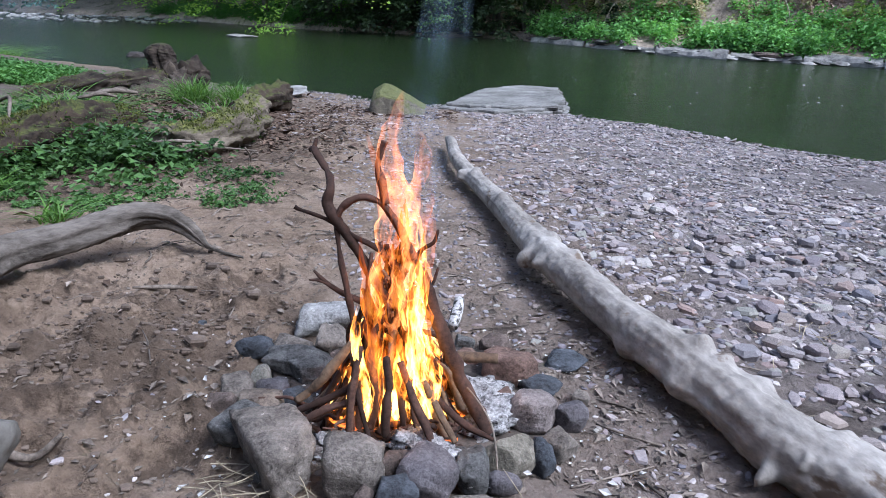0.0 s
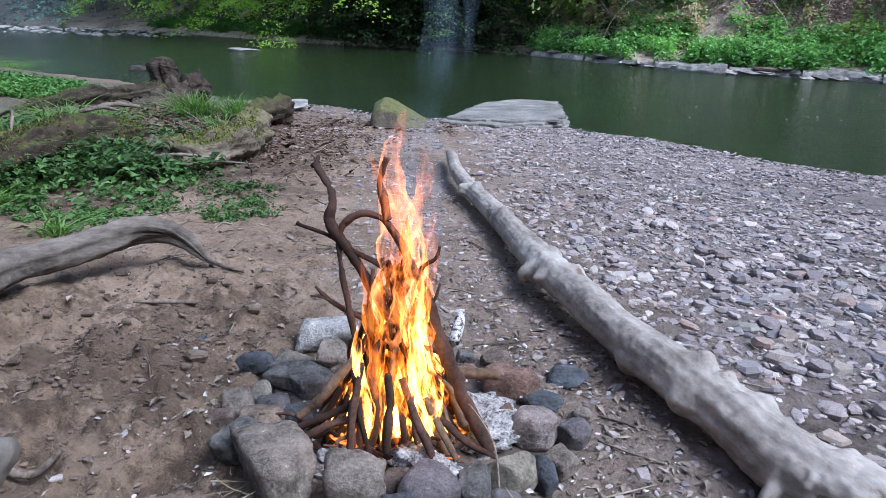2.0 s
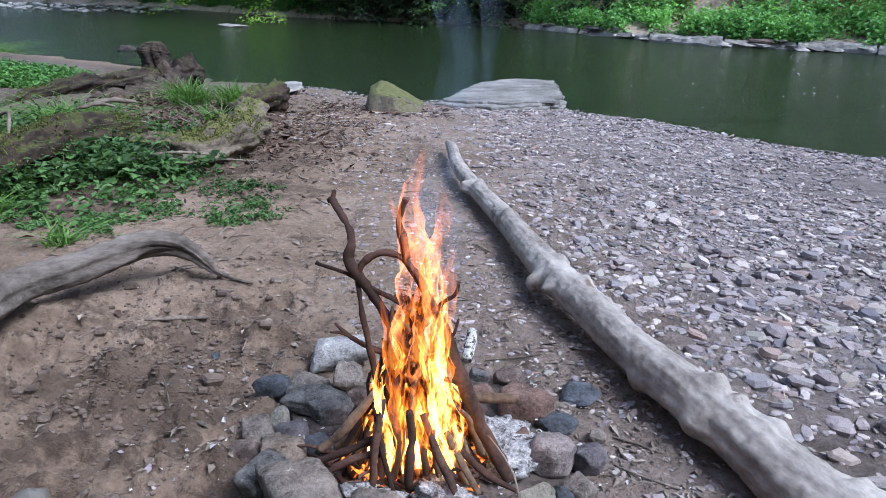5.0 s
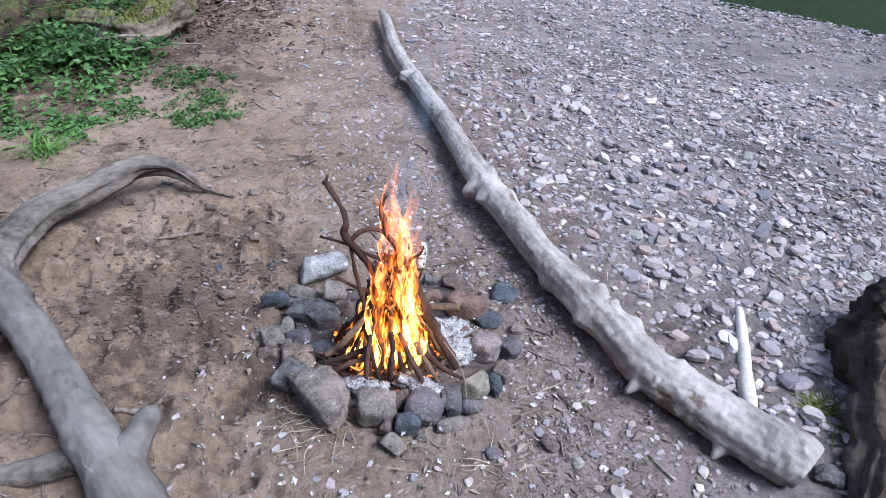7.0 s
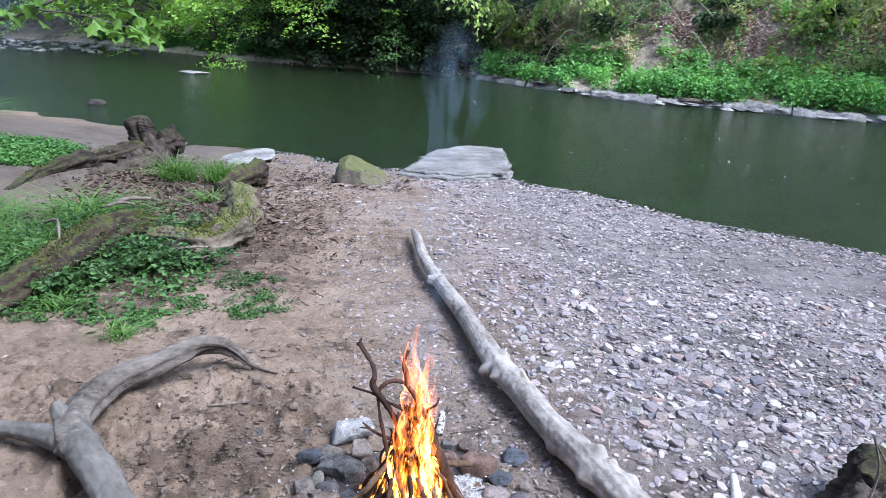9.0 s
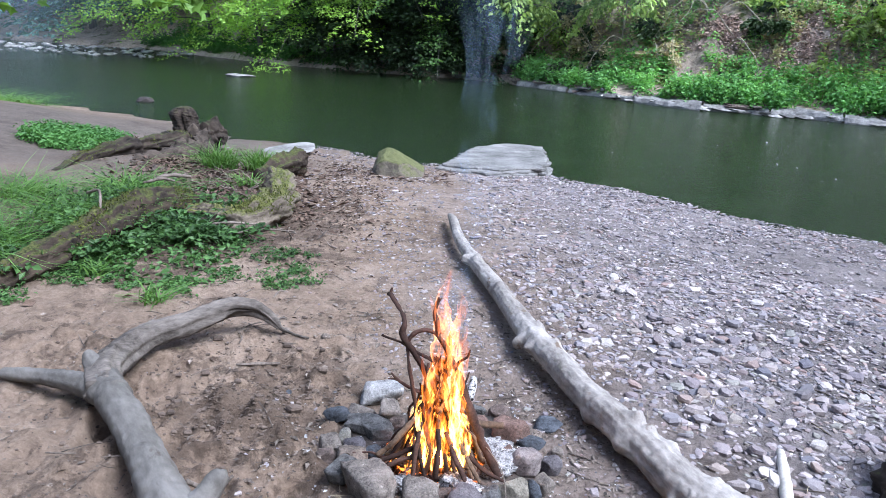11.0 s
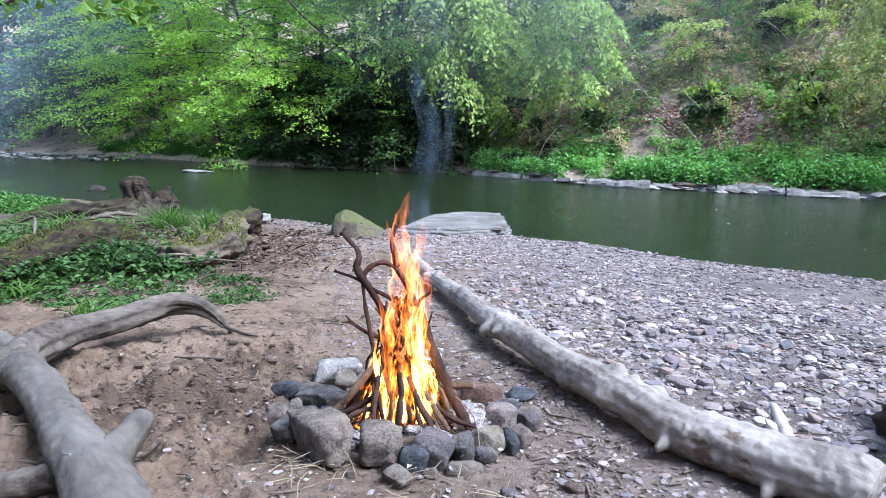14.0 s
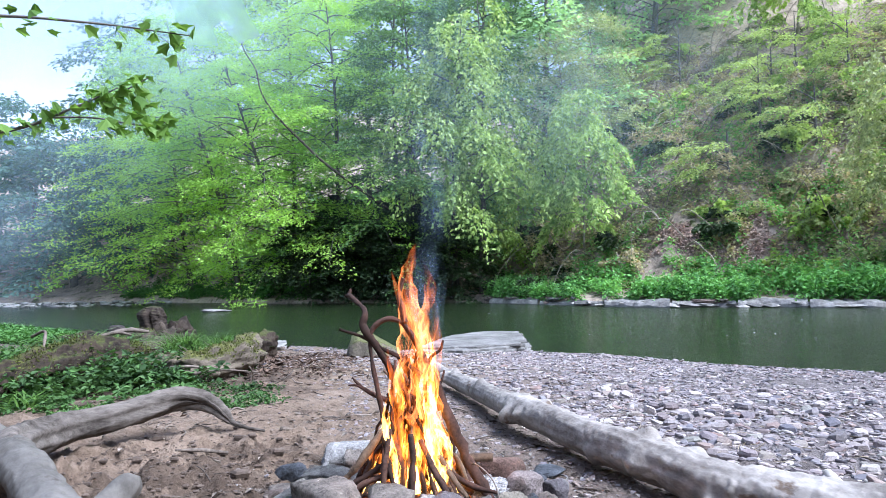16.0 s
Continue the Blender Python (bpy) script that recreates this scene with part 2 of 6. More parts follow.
def leafy(name, dark, light, through=0.4, back=None, rough=0.55):
    m, nt, bsdf, coord = fresh(name)
    src = nt.nodes.new("ShaderNodeNewGeometry").outputs["Random Per Island"]
    big = noise_tex(nt, coord, 0.55, 3)
    fac = calc(nt, "ADD", calc(nt, "MULTIPLY", src, 0.55), calc(nt, "SUBTRACT", calc(nt, "MULTIPLY", big, 1.2), 0.38))
    col = ramp(nt, fac, [(0.05, dark), (0.85, light)])
    nt.links.new(col, bsdf.inputs["Base Color"])
    bsdf.inputs["Roughness"].default_value, bsdf.inputs["Specular IOR Level"].default_value = rough, 0.35
    tr = nt.nodes.new("ShaderNodeBsdfTranslucent")
    nt.links.new(mixed(nt, 1.0, col, (1.0, 1.0, 0.55), "MULTIPLY"), tr.inputs[0])
    mx = nt.nodes.new("ShaderNodeMixShader")
    mx.inputs[0].default_value = through
    nt.links.new(bsdf.outputs[0], mx.inputs[1])
    nt.links.new(tr.outputs[0], mx.inputs[2])
    nt.links.new(mx.outputs[0], nt.nodes["Material Output"].inputs[0])
    return m


def ground_material():
    m, nt, bsdf, coord = fresh("sandy_earth")
    a, b, c = noise_tex(nt, coord, 1.3, 6), noise_tex(nt, coord, 9, 8, 0.65), noise_tex(nt, coord, 120, 6, 0.7)
    d = noise_tex(nt, coord, 42, 7, 0.75)
    both = calc(nt, "ADD", calc(nt, "MULTIPLY", calc(nt, "ADD", a, d), 0.3), calc(nt, "ADD", calc(nt, "MULTIPLY", b, 0.28), calc(nt, "MULTIPLY", c, 0.12)))
    sand = ramp(nt, both, [(0.37, (0.085, 0.059, 0.042)), (0.5, (0.235, 0.172, 0.127)), (0.63, (0.375, 0.288, 0.22))])
    grit = ramp(nt, both, [(0.38, (0.055, 0.048, 0.047)), (0.62, (0.31, 0.272, 0.264))])
    bed = ramp(nt, both, [(0.38, (0.03, 0.03, 0.018)), (0.62, (0.075, 0.065, 0.04))])
    sep = nt.nodes.new("ShaderNodeSeparateXYZ")
    nt.links.new(coord, sep.inputs[0])
    side = nt.nodes.new("ShaderNodeMapRange")
    side.inputs[1].default_value, side.inputs[2].default_value = -0.25, 1.5
    nt.links.new(calc(nt, "ADD", calc(nt, "SUBTRACT", sep.outputs[0], 0.7), calc(nt, "ADD", calc(nt, "MULTIPLY", b, 0.6), calc(nt, "MULTIPLY", a, 1.4))), side.inputs[0])
    damp = nt.nodes.new("ShaderNodeMapRange")
    damp.inputs[1].default_value, damp.inputs[2].default_value, damp.inputs[4].default_value = 0.55, 0.66, 0.6
    dug = nt.nodes.new("ShaderNodeTexGradient")
    dug.gradient_type = "SPHERICAL"
    spot = nt.nodes.new("ShaderNodeMapping")
    spot.inputs["Location"].default_value, spot.inputs["Scale"].default_value = (1.13, -2.25, 0.0), (1.5, 1.5, 0.0)
    nt.links.new(coord, spot.inputs["Vector"])
    nt.links.new(spot.outputs[0], dug.inputs[0])
    # Dark humus under the plants, with their shade painted in too.
    humus_shade = nt.nodes.new("ShaderNodeTexGradient")
    humus_shade.gradient_type = "SPHERICAL"
    under = nt.nodes.new("ShaderNodeMapping")
    under.inputs["Location"].default_value, under.inputs["Scale"].default_value = (1.29, -2.45, 0.0), (0.6, 0.6, 0.0)
    nt.links.new(coord, under.inputs["Vector"])
    nt.links.new(under.outputs[0], humus_shade.inputs[0])
    nt.links.new(calc(nt, "ADD", noise_tex(nt, coord, 3.4, 9, 0.72), calc(nt, "ADD", calc(nt, "MULTIPLY", dug.outputs["Fac"], 0.2), calc(nt, "MULTIPLY", humus_shade.outputs["Fac"], 0.42))), damp.inputs[0])
    damp.inputs[1].default_value, damp.inputs[2].default_value, damp.inputs[4].default_value = 0.57, 0.615, 0.8
    sand = mixed(nt, damp.outputs[0], sand, ramp(nt, both, [(0.38, (0.035, 0.024, 0.017)), (0.62, (0.165, 0.12, 0.09))]))
    mud = nt.nodes.new("ShaderNodeTexGradient")
    mud.gradient_type = "SPHERICAL"
    at = nt.nodes.new("ShaderNodeMapping")
    at.inputs["Location"].default_value, at.inputs["Scale"].default_value = (0.98, -1.55, 0.0), (0.2, 0.2, 0.0)
    nt.links.new(coord, at.inputs["Vector"])
    nt.links.new(at.outputs[0], mud.inputs[0])
    soak = nt.nodes.new("ShaderNodeMapRange")
    soak.inputs[1].default_value, soak.inputs[2].default_value, soak.inputs[4].default_value = 0.12, 0.55, 0.85
    nt.links.new(calc(nt, "ADD", mud.outputs["Fac"], calc(nt, "MULTIPLY", calc(nt, "SUBTRACT", b, 0.5), 0.7)), soak.inputs[0])
    sand = mixed(nt, soak.outputs[0], sand, ramp(nt, both, [(0.38, (0.05, 0.041, 0.034)), (0.62, (0.15, 0.127, 0.11))]))
    col = mixed(nt, side.outputs[0], sand, grit)
    wet = nt.nodes.new("ShaderNodeMapRange")
    wet.inputs[1].default_value, wet.inputs[2].default_value = W + 0.02, W - 0.04
    nt.links.new(calc(nt, "ADD", sep.outputs[2], calc(nt, "MULTIPLY", calc(nt, "SUBTRACT", b, 0.5), 0.05)), wet.inputs[0])
    nt.links.new(mixed(nt, wet.outputs[0], col, bed), bsdf.inputs["Base Color"])
    bsdf.inputs["Roughness"].default_value, bsdf.inputs["Specular IOR Level"].default_value = 0.9, 0.2
    bumped(nt, bsdf, calc(nt, "ADD", calc(nt, "ADD", b, calc(nt, "MULTIPLY", d, 0.55)), calc(nt, "MULTIPLY", c, 0.2)), 1.0, 0.035)
    return m


def water_material():
    m, nt, bsdf, coord = fresh("river_water")
    mp = nt.nodes.new("ShaderNodeMapping")
    mp.inputs["Rotation"].default_value, mp.inputs["Scale"].default_value = (0, 0, radians(-32)), (1.0, 1.7, 1.0)
    nt.links.new(coord, mp.inputs["Vector"])
    a, b = noise_tex(nt, mp.outputs[0], 1.6, 4, 0.55, 0.6), noise_tex(nt, mp.outputs[0], 13, 5, 0.65, 0.4)
    nt.links.new(ramp(nt, a, [(0.3, (0.008, 0.015, 0.006)), (0.7, (0.016, 0.028, 0.012))]), bsdf.inputs["Base Color"])
    bsdf.inputs["Roughness"].default_value, bsdf.inputs["IOR"].default_value = 0.12, 1.33
    bsdf.inputs["Specular IOR Level"].default_value = 0.36
    bumped(nt, bsdf, calc(nt, "ADD", calc(nt, "MULTIPLY", a, 0.5), calc(nt, "ADD", calc(nt, "MULTIPLY", b, 0.85), calc(nt, "MULTIPLY", noise_tex(nt, mp.outputs[0], 45, 3, 0.6, 0.3), 0.12))), 0.8, 0.04)
    return m


def fire_material(name, cool, hot, strength, scale, top=1.0):
    """Burning gas: it adds light and hides nothing; streaks run upward and thin out towards the tip."""
    m, nt, bsdf, coord = fresh(name)
    nt.nodes.remove(bsdf)
    sep = nt.nodes.new("ShaderNodeSeparateXYZ")
    nt.links.new(nt.nodes["Texture Coordinate"].outputs["Generated"], sep.inputs[0])
    mp = nt.nodes.new("ShaderNodeMapping")
    mp.inputs["Scale"].default_value = (1.8, 1.8, 0.4)
    nt.links.new(coord, mp.inputs["Vector"])
    n = noise_tex(nt, mp.outputs[0], scale, 4, 0.55, 0.7)
    body = nt.nodes.new("ShaderNodeMapRange")
    body.inputs[1].default_value, body.inputs[2].default_value = 0.45, 0.62
    nt.links.new(n, body.inputs[0])
    fade = nt.nodes.new("ShaderNodeMapRange")
    fade.inputs[1].default_value, fade.inputs[2].default_value, fade.inputs[3].default_value, fade.inputs[4].default_value = 0.45, 1.0, 1.0, 1.0 - top
    nt.links.new(sep.outputs[2], fade.inputs[0])
    power = calc(nt, "MULTIPLY", body.outputs[0], fade.outputs[0])
    em = nt.nodes.new("ShaderNodeEmission")
    nt.links.new(ramp(nt, power, [(0.1, cool), (0.8, hot)]), em.inputs[0])
    nt.links.new(calc(nt, "MULTIPLY", power, strength), em.inputs[1])
    add = nt.nodes.new("ShaderNodeAddShader")
    nt.links.new(nt.nodes.new("ShaderNodeBsdfTransparent").outputs[0], add.inputs[0])
    nt.links.new(em.outputs[0], add.inputs[1])
    nt.links.new(add.outputs[0], nt.nodes["Material Output"].inputs[0])
    return m


def mossy(name, dark, light, moss_dark, moss_light, cover=0.5, stretch=None):
    """Wood or stone with moss on what faces up."""
    m = plain(name, dark, light, 9, 45, 0.9, 0.025, None, grain=stretch)
    nt, bsdf = m.node_tree, m.node_tree.nodes["Principled BSDF"]
    coord = nt.nodes["Texture Coordinate"].outputs["Object"]
    base = bsdf.inputs["Base Color"].links[0].from_socket
    geo = nt.nodes.new("ShaderNodeSeparateXYZ")
    nt.links.new(nt.nodes.new("ShaderNodeNewGeometry").outputs["Normal"], geo.inputs[0])
    n = noise_tex(nt, coord, 9, 8, 0.7)
    f = nt.nodes.new("ShaderNodeMapRange")
    f.inputs[1].default_value, f.inputs[2].default_value = 1.25 - cover, 1.45 - cover
    nt.links.new(calc(nt, "ADD", calc(nt, "MULTIPLY", geo.outputs[2], 0.55), n), f.inputs[0])
    moss = ramp(nt, noise_tex(nt, coord, 70, 5), [(0.35, moss_dark), (0.65, moss_light)])
    nt.links.new(mixed(nt, f.outputs[0], base, moss), bsdf.inputs["Base Color"])
    return m


TONES = [(0.72, 0.67, 0.7), (0.95, 0.9, 0.88), (0.36, 0.38, 0.45), (0.62, 0.55, 0.57), (1.35, 1.3, 1.27), (0.48, 0.4, 0.39), (0.85, 0.84, 0.87), (0.28, 0.29, 0.33), (0.98, 0.91, 0.86), (0.58, 0.59, 0.64), (0.84, 0.64, 0.57), (0.7, 0.73, 0.65), (1.4, 1.36, 1.32)]
MAT = {
    "ground": ground_material(),
    "water": water_material(),
    "pebble": plain("shingle", (0.21, 0.194, 0.195), (0.44, 0.41, 0.408), 18, 160, 0.75, 0.002, random_by="island", extra=TONES),
    "pebble_one": plain("shingle_stone", (0.21, 0.194, 0.195), (0.44, 0.41, 0.408), 18, 160, 0.75, 0.002, random_by="object", extra=TONES),
    "driftwood": plain("driftwood", (0.12, 0.104, 0.092), (0.41, 0.38, 0.35), 8, 45, 0.85, 0.007, spots=(0.6, 11.0, (0.15, 0.112, 0.085)), grain=(15.6, 2.2)),
    "grey_wood": plain("grey_barkless_wood", (0.06, 0.054, 0.047), (0.185, 0.172, 0.156), 7, 34, 0.8, 0.008, spots=(0.64, 11.0, (0.075, 0.062, 0.052)), grain=(37, 2.5)),
    "weathered": plain("weathered_bark", (0.03, 0.024, 0.019), (0.21, 0.183, 0.16), 9, 60, 0.9, 0.014, grain=(-60, 3.5)),
    "pale_wood": plain("barkless_wood", (0.3, 0.275, 0.245), (0.58, 0.54, 0.49), 9, 80, 0.8, 0.002),
    "rot": plain("rotten_wood", (0.012, 0.01, 0.008), (0.11, 0.085, 0.066), 10, 60, 0.95, 0.03, grain=(-35, 4.0)),
    "moss_wood": mossy("mossy_wood", (0.007, 0.005, 0.004), (0.07, 0.05, 0.035), (0.018, 0.025, 0.007), (0.09, 0.1, 0.025), 0.4, (-30, 4.0)),
    "moss_root": mossy("mossy_root_wood", (0.03, 0.023, 0.017), (0.23, 0.19, 0.145), (0.025, 0.034, 0.008), (0.15, 0.155, 0.04), 0.42, (-30, 4.0)),
    "moss_rot": mossy("mossy_rotten_wood", (0.006, 0.005, 0.004), (0.055, 0.04, 0.03), (0.02, 0.025, 0.008), (0.075, 0.08, 0.024), 0.33, (-35, 4.0)),
    "moss_rock": mossy("mossy_stone", (0.06, 0.052, 0.04), (0.24, 0.21, 0.165), (0.055, 0.06, 0.022), (0.145, 0.15, 0.062), 0.62),
    "slab": plain("river_slab", (0.07, 0.068, 0.062), (0.29, 0.28, 0.268), 3, 30, 0.8, 0.03, stretch=(0.9, 1.5, 4)),
    "pale_rock": plain("pale_ledge_rock", (0.12, 0.11, 0.1), (0.5, 0.485, 0.46), 3.5, 20, 0.85, 0.03, random_by="object"),
    "shelf": plain("grey_shelf_rock", (0.07, 0.066, 0.062), (0.36, 0.348, 0.33), 2.5, 14, 0.85, 0.04),
    "birch": plain("birch_bark", (0.25, 0.24, 0.235), (0.6, 0.59, 0.58), 20, 80, 0.7, 0.004, spots=(0.5, 60, (0.04, 0.036, 0.034))),
    "char": plain("charred_stick", (0.012, 0.007, 0.006), (0.12, 0.062, 0.045), 12, 90, 0.9, 0.003, random_by="object", spread=0.6),
    "stick": plain("brown_stick", (0.06, 0.038, 0.025), (0.26, 0.17, 0.11), 14, 110, 0.85, 0.002, random_by="object"),
    "twig": plain("dry_twig", (0.045, 0.034, 0.027), (0.33, 0.275, 0.23), 10, 90, 0.9, 0.001, random_by="island", spread=0.6),
    "ash": plain("wood_ash", (0.06, 0.056, 0.056), (0.62, 0.605, 0.605), 40, 160, 0.95, 0.02, spots=(0.58, 55, (0.06, 0.052, 0.05))),
    "ember": plain("charcoal", (0.01, 0.008, 0.007), (0.09, 0.06, 0.05), 25, 120, 0.95, 0.012),
    "flake": plain("pale_flake", (0.3, 0.29, 0.285), (0.65, 0.64, 0.63), 30, 160, 0.9, 0.0, random_by="island", spread=0.5),
    "ember_bit": plain("charcoal_bit", (0.012, 0.01, 0.009), (0.07, 0.06, 0.055), 30, 160, 0.9, 0.0),
    "straw": plain("dry_straw", (0.22, 0.18, 0.12), (0.55, 0.47, 0.34), 10, 90, 0.9, 0.0, random_by="island", spread=0.5),
    "bark": plain("grey_bark", (0.05, 0.045, 0.04), (0.17, 0.155, 0.14), 3, 22, 0.95, 0.02, stretch=(1, 1, 0.3)),
    "vine": plain("bare_vine", (0.14, 0.12, 0.09), (0.36, 0.32, 0.25), 3, 22, 0.9, 0.004),
    "hill": plain("leaf_litter_slope", (0.1, 0.08, 0.06), (0.52, 0.42, 0.335), 0.6, 9, 0.95, 0.12, spots=(0.56, 0.9, (0.07, 0.085, 0.025))),
    "soot": plain("sooty_earth", (0.02, 0.016, 0.014), (0.13, 0.105, 0.09), 14, 110, 0.95, 0.008, spots=(0.66, 60, (0.4, 0.38, 0.37))),
    # Dark green for the unseen wall that blocks low sky light.
    "woods": plain("blocker_dark_green", (0.012, 0.018, 0.008), (0.06, 0.09, 0.03), 0.5, 4, 0.95, 0.0),
    "clod": plain("earth_clod", (0.05, 0.036, 0.028), (0.19, 0.145, 0.115), 12, 120, 0.95, 0.003, random_by="island", spread=0.2),
    "dead_leaf": plain("dead_leaf", (0.03, 0.02, 0.015), (0.2, 0.135, 0.1), 6, 60, 0.9, 0.0, random_by="island", spread=0.6),
    "litter": plain("fallen_leaves", (0.28, 0.19, 0.15), (0.62, 0.47, 0.39), 3, 30, 0.9, 0.0, random_by="island", spread=0.6),
    "beech": leafy("beech_leaf", (0.23, 0.43, 0.08), (0.5, 0.78, 0.17), 0.6),
    # Paler, bluer copy of the beech leaf; haze is mixed into its colour.
    "beech_far": leafy("hazed_canopy_leaf", (0.18, 0.36, 0.16), (0.52, 0.76, 0.42), 0.6),
    "hanging": leafy("hanging_leaf", (0.13, 0.25, 0.05), (0.58, 0.74, 0.26), 0.5),
    # Darker copy of the beech leaf, with shade painted into its colour.
    "shade_leaf": leafy("beech_leaf_painted_shade", (0.045, 0.1, 0.035), (0.17, 0.32, 0.09), 0.4),
    # Near-black leaf: the shade of gaps and hollows is in its colour.
    "dark_leaf": leafy("gap_shade_leaf", (0.012, 0.025, 0.012), (0.05, 0.09, 0.03), 0.15),
    # Distance haze is put into this leaf colour as a dim blue-green.
    "blue_leaf": leafy("haze_tinted_leaf", (0.04, 0.1, 0.085), (0.13, 0.24, 0.2), 0.35),
    "scrub": leafy("scrub_leaf", (0.18, 0.23, 0.11), (0.58, 0.64, 0.36), 0.5),
    "olive": leafy("olive_scrub_leaf", (0.22, 0.18, 0.11), (0.6, 0.52, 0.35), 0.45),
    # Lighter yellow-green leaf with sunlight painted into its colour.
    "sunlit": leafy("painted_sunlit_leaf", (0.25, 0.35, 0.1), (0.58, 0.7, 0.29), 0.55),
    "weed": leafy("weed_leaf", (0.03, 0.1, 0.025), (0.13, 0.3, 0.08), 0.35),
    "nettle": leafy("nettle_leaf", (0.06, 0.19, 0.055), (0.3, 0.62, 0.2), 0.45),
    "herb": leafy("herb_leaf", (0.01, 0.032, 0.011), (0.1, 0.21, 0.06), 0.3),
    "grass": leafy("grass_blade", (0.04, 0.11, 0.022), (0.18, 0.34, 0.08), 0.4),
    "moss": leafy("moss_tuft", (0.025, 0.035, 0.008), (0.14, 0.155, 0.035), 0.2, rough=0.8),
    "maple": leafy("maple_leaf", (0.07, 0.17, 0.03), (0.24, 0.42, 0.09), 0.5),
}
ember_nt = MAT["ember"].node_tree
glow = ramp(ember_nt, noise_tex(ember_nt, ember_nt.nodes["Texture Coordinate"].outputs["Object"], 34, 5), [(0.5, (0, 0, 0)), (0.66, (1.0, 0.2, 0.02))])
ember_nt.links.new(glow, ember_nt.nodes["Principled BSDF"].inputs["Emission Color"])
ember_nt.nodes["Principled BSDF"].inputs["Emission Strength"].default_value = 2.0
MAT["flame_core"] = fire_material("flame_core", (1.0, 0.27, 0.02), (1.0, 0.6, 0.12), 1.75, 26.0, 0.7)
MAT["flame"] = fire_material("flame", (1.0, 0.15, 0.01), (1.0, 0.3, 0.03), 0.42, 22.0)
MAT["flame_tip"] = fire_material("flame_tip", (1.0, 0.2, 0.04), (1.0, 0.34, 0.09), 0.5, 16.0)

# ---- ground, river and far bank ----
NEAR = np.array([(-90, 38), (-30, 21), (-16, 16.6), (-10, 14.0), (-7.4, 12.35), (-6.3, 11.9), (-5.15, 11.25), (-3.85, 10.1), (-2.8, 9.5), (-1.95, 9.2), (-1.05, 8.5), (-0.1, 8.2), (1.2, 7.9), (1.8, 7.4), (2.35, 6.85), (2.8, 6.25), (3.25, 5.85), (3.7, 5.6), (4.1, 5.3), (4.4, 5.1), (6, 4.1), (9, 2.6), (15, 0.5), (40, -6), (90, -20)], float)
FAR = np.array([(-90, 60), (-60, 48), (-30, 42), (-20.5, 38.4), (-16, 37), (-12, 33), (-6.7, 28.5), (-2.1, 26.5), (1.4, 25.0), (3.6, 21.9), (5.0, 19.6), (6.3, 18.1), (9.1, 16.8), (11.2, 15.5), (12.6, 14.5), (16, 12.5), (24, 10), (45, 5), (90, -6)], float)


def shore_distance(x, y, line):
    d = np.full(np.shape(x), 1e9)
    for (ax, ay), (bx, by) in zip(line[:-1], line[1:]):
        ux, uy = bx - ax, by - ay
        t = np.clip(((x - ax) * ux + (y - ay) * uy) / (ux * ux + uy * uy), 0, 1)
        d = np.minimum(d, np.hypot(x - ax - t * ux, y - ay - t * uy))
    return np.where(y < np.interp(x, line[:, 0], line[:, 1]), d, -d)


LOG = np.array([(-0.07, 4.42, 0.0, 0.02), (-0.045, 4.2, 0.02, 0.034), (0.0, 3.7, 0.025, 0.04), (0.085, 3.25, 0.03, 0.046), (0.19, 2.8, 0.04, 0.05), (0.255, 2.42, 0.055, 0.054), (0.315, 2.1, 0.07, 0.062), (0.385, 1.86, 0.075, 0.06), (0.445, 1.64, 0.075, 0.06), (0.525, 1.42, 0.075, 0.066), (0.6, 1.245, 0.07, 0.067), (0.665, 1.08, 0.065, 0.068), (0.76, 0.955, 0.065, 0.075), (0.865, 0.815, 0.07, 0.08), (0.94, 0.74, 0.075, 0.082), (0.965, 0.71, 0.07, 0.07)])


def log_x(y):
    return np.interp(y, LOG[::-1, 1], LOG[::-1, 0])


DENTS = np.random.default_rng(3).uniform((-1.3, 0.4, 0.03, 0, 0.015), (-0.48, 2.0, 0.075, 3.14, 0.042), (60, 5))


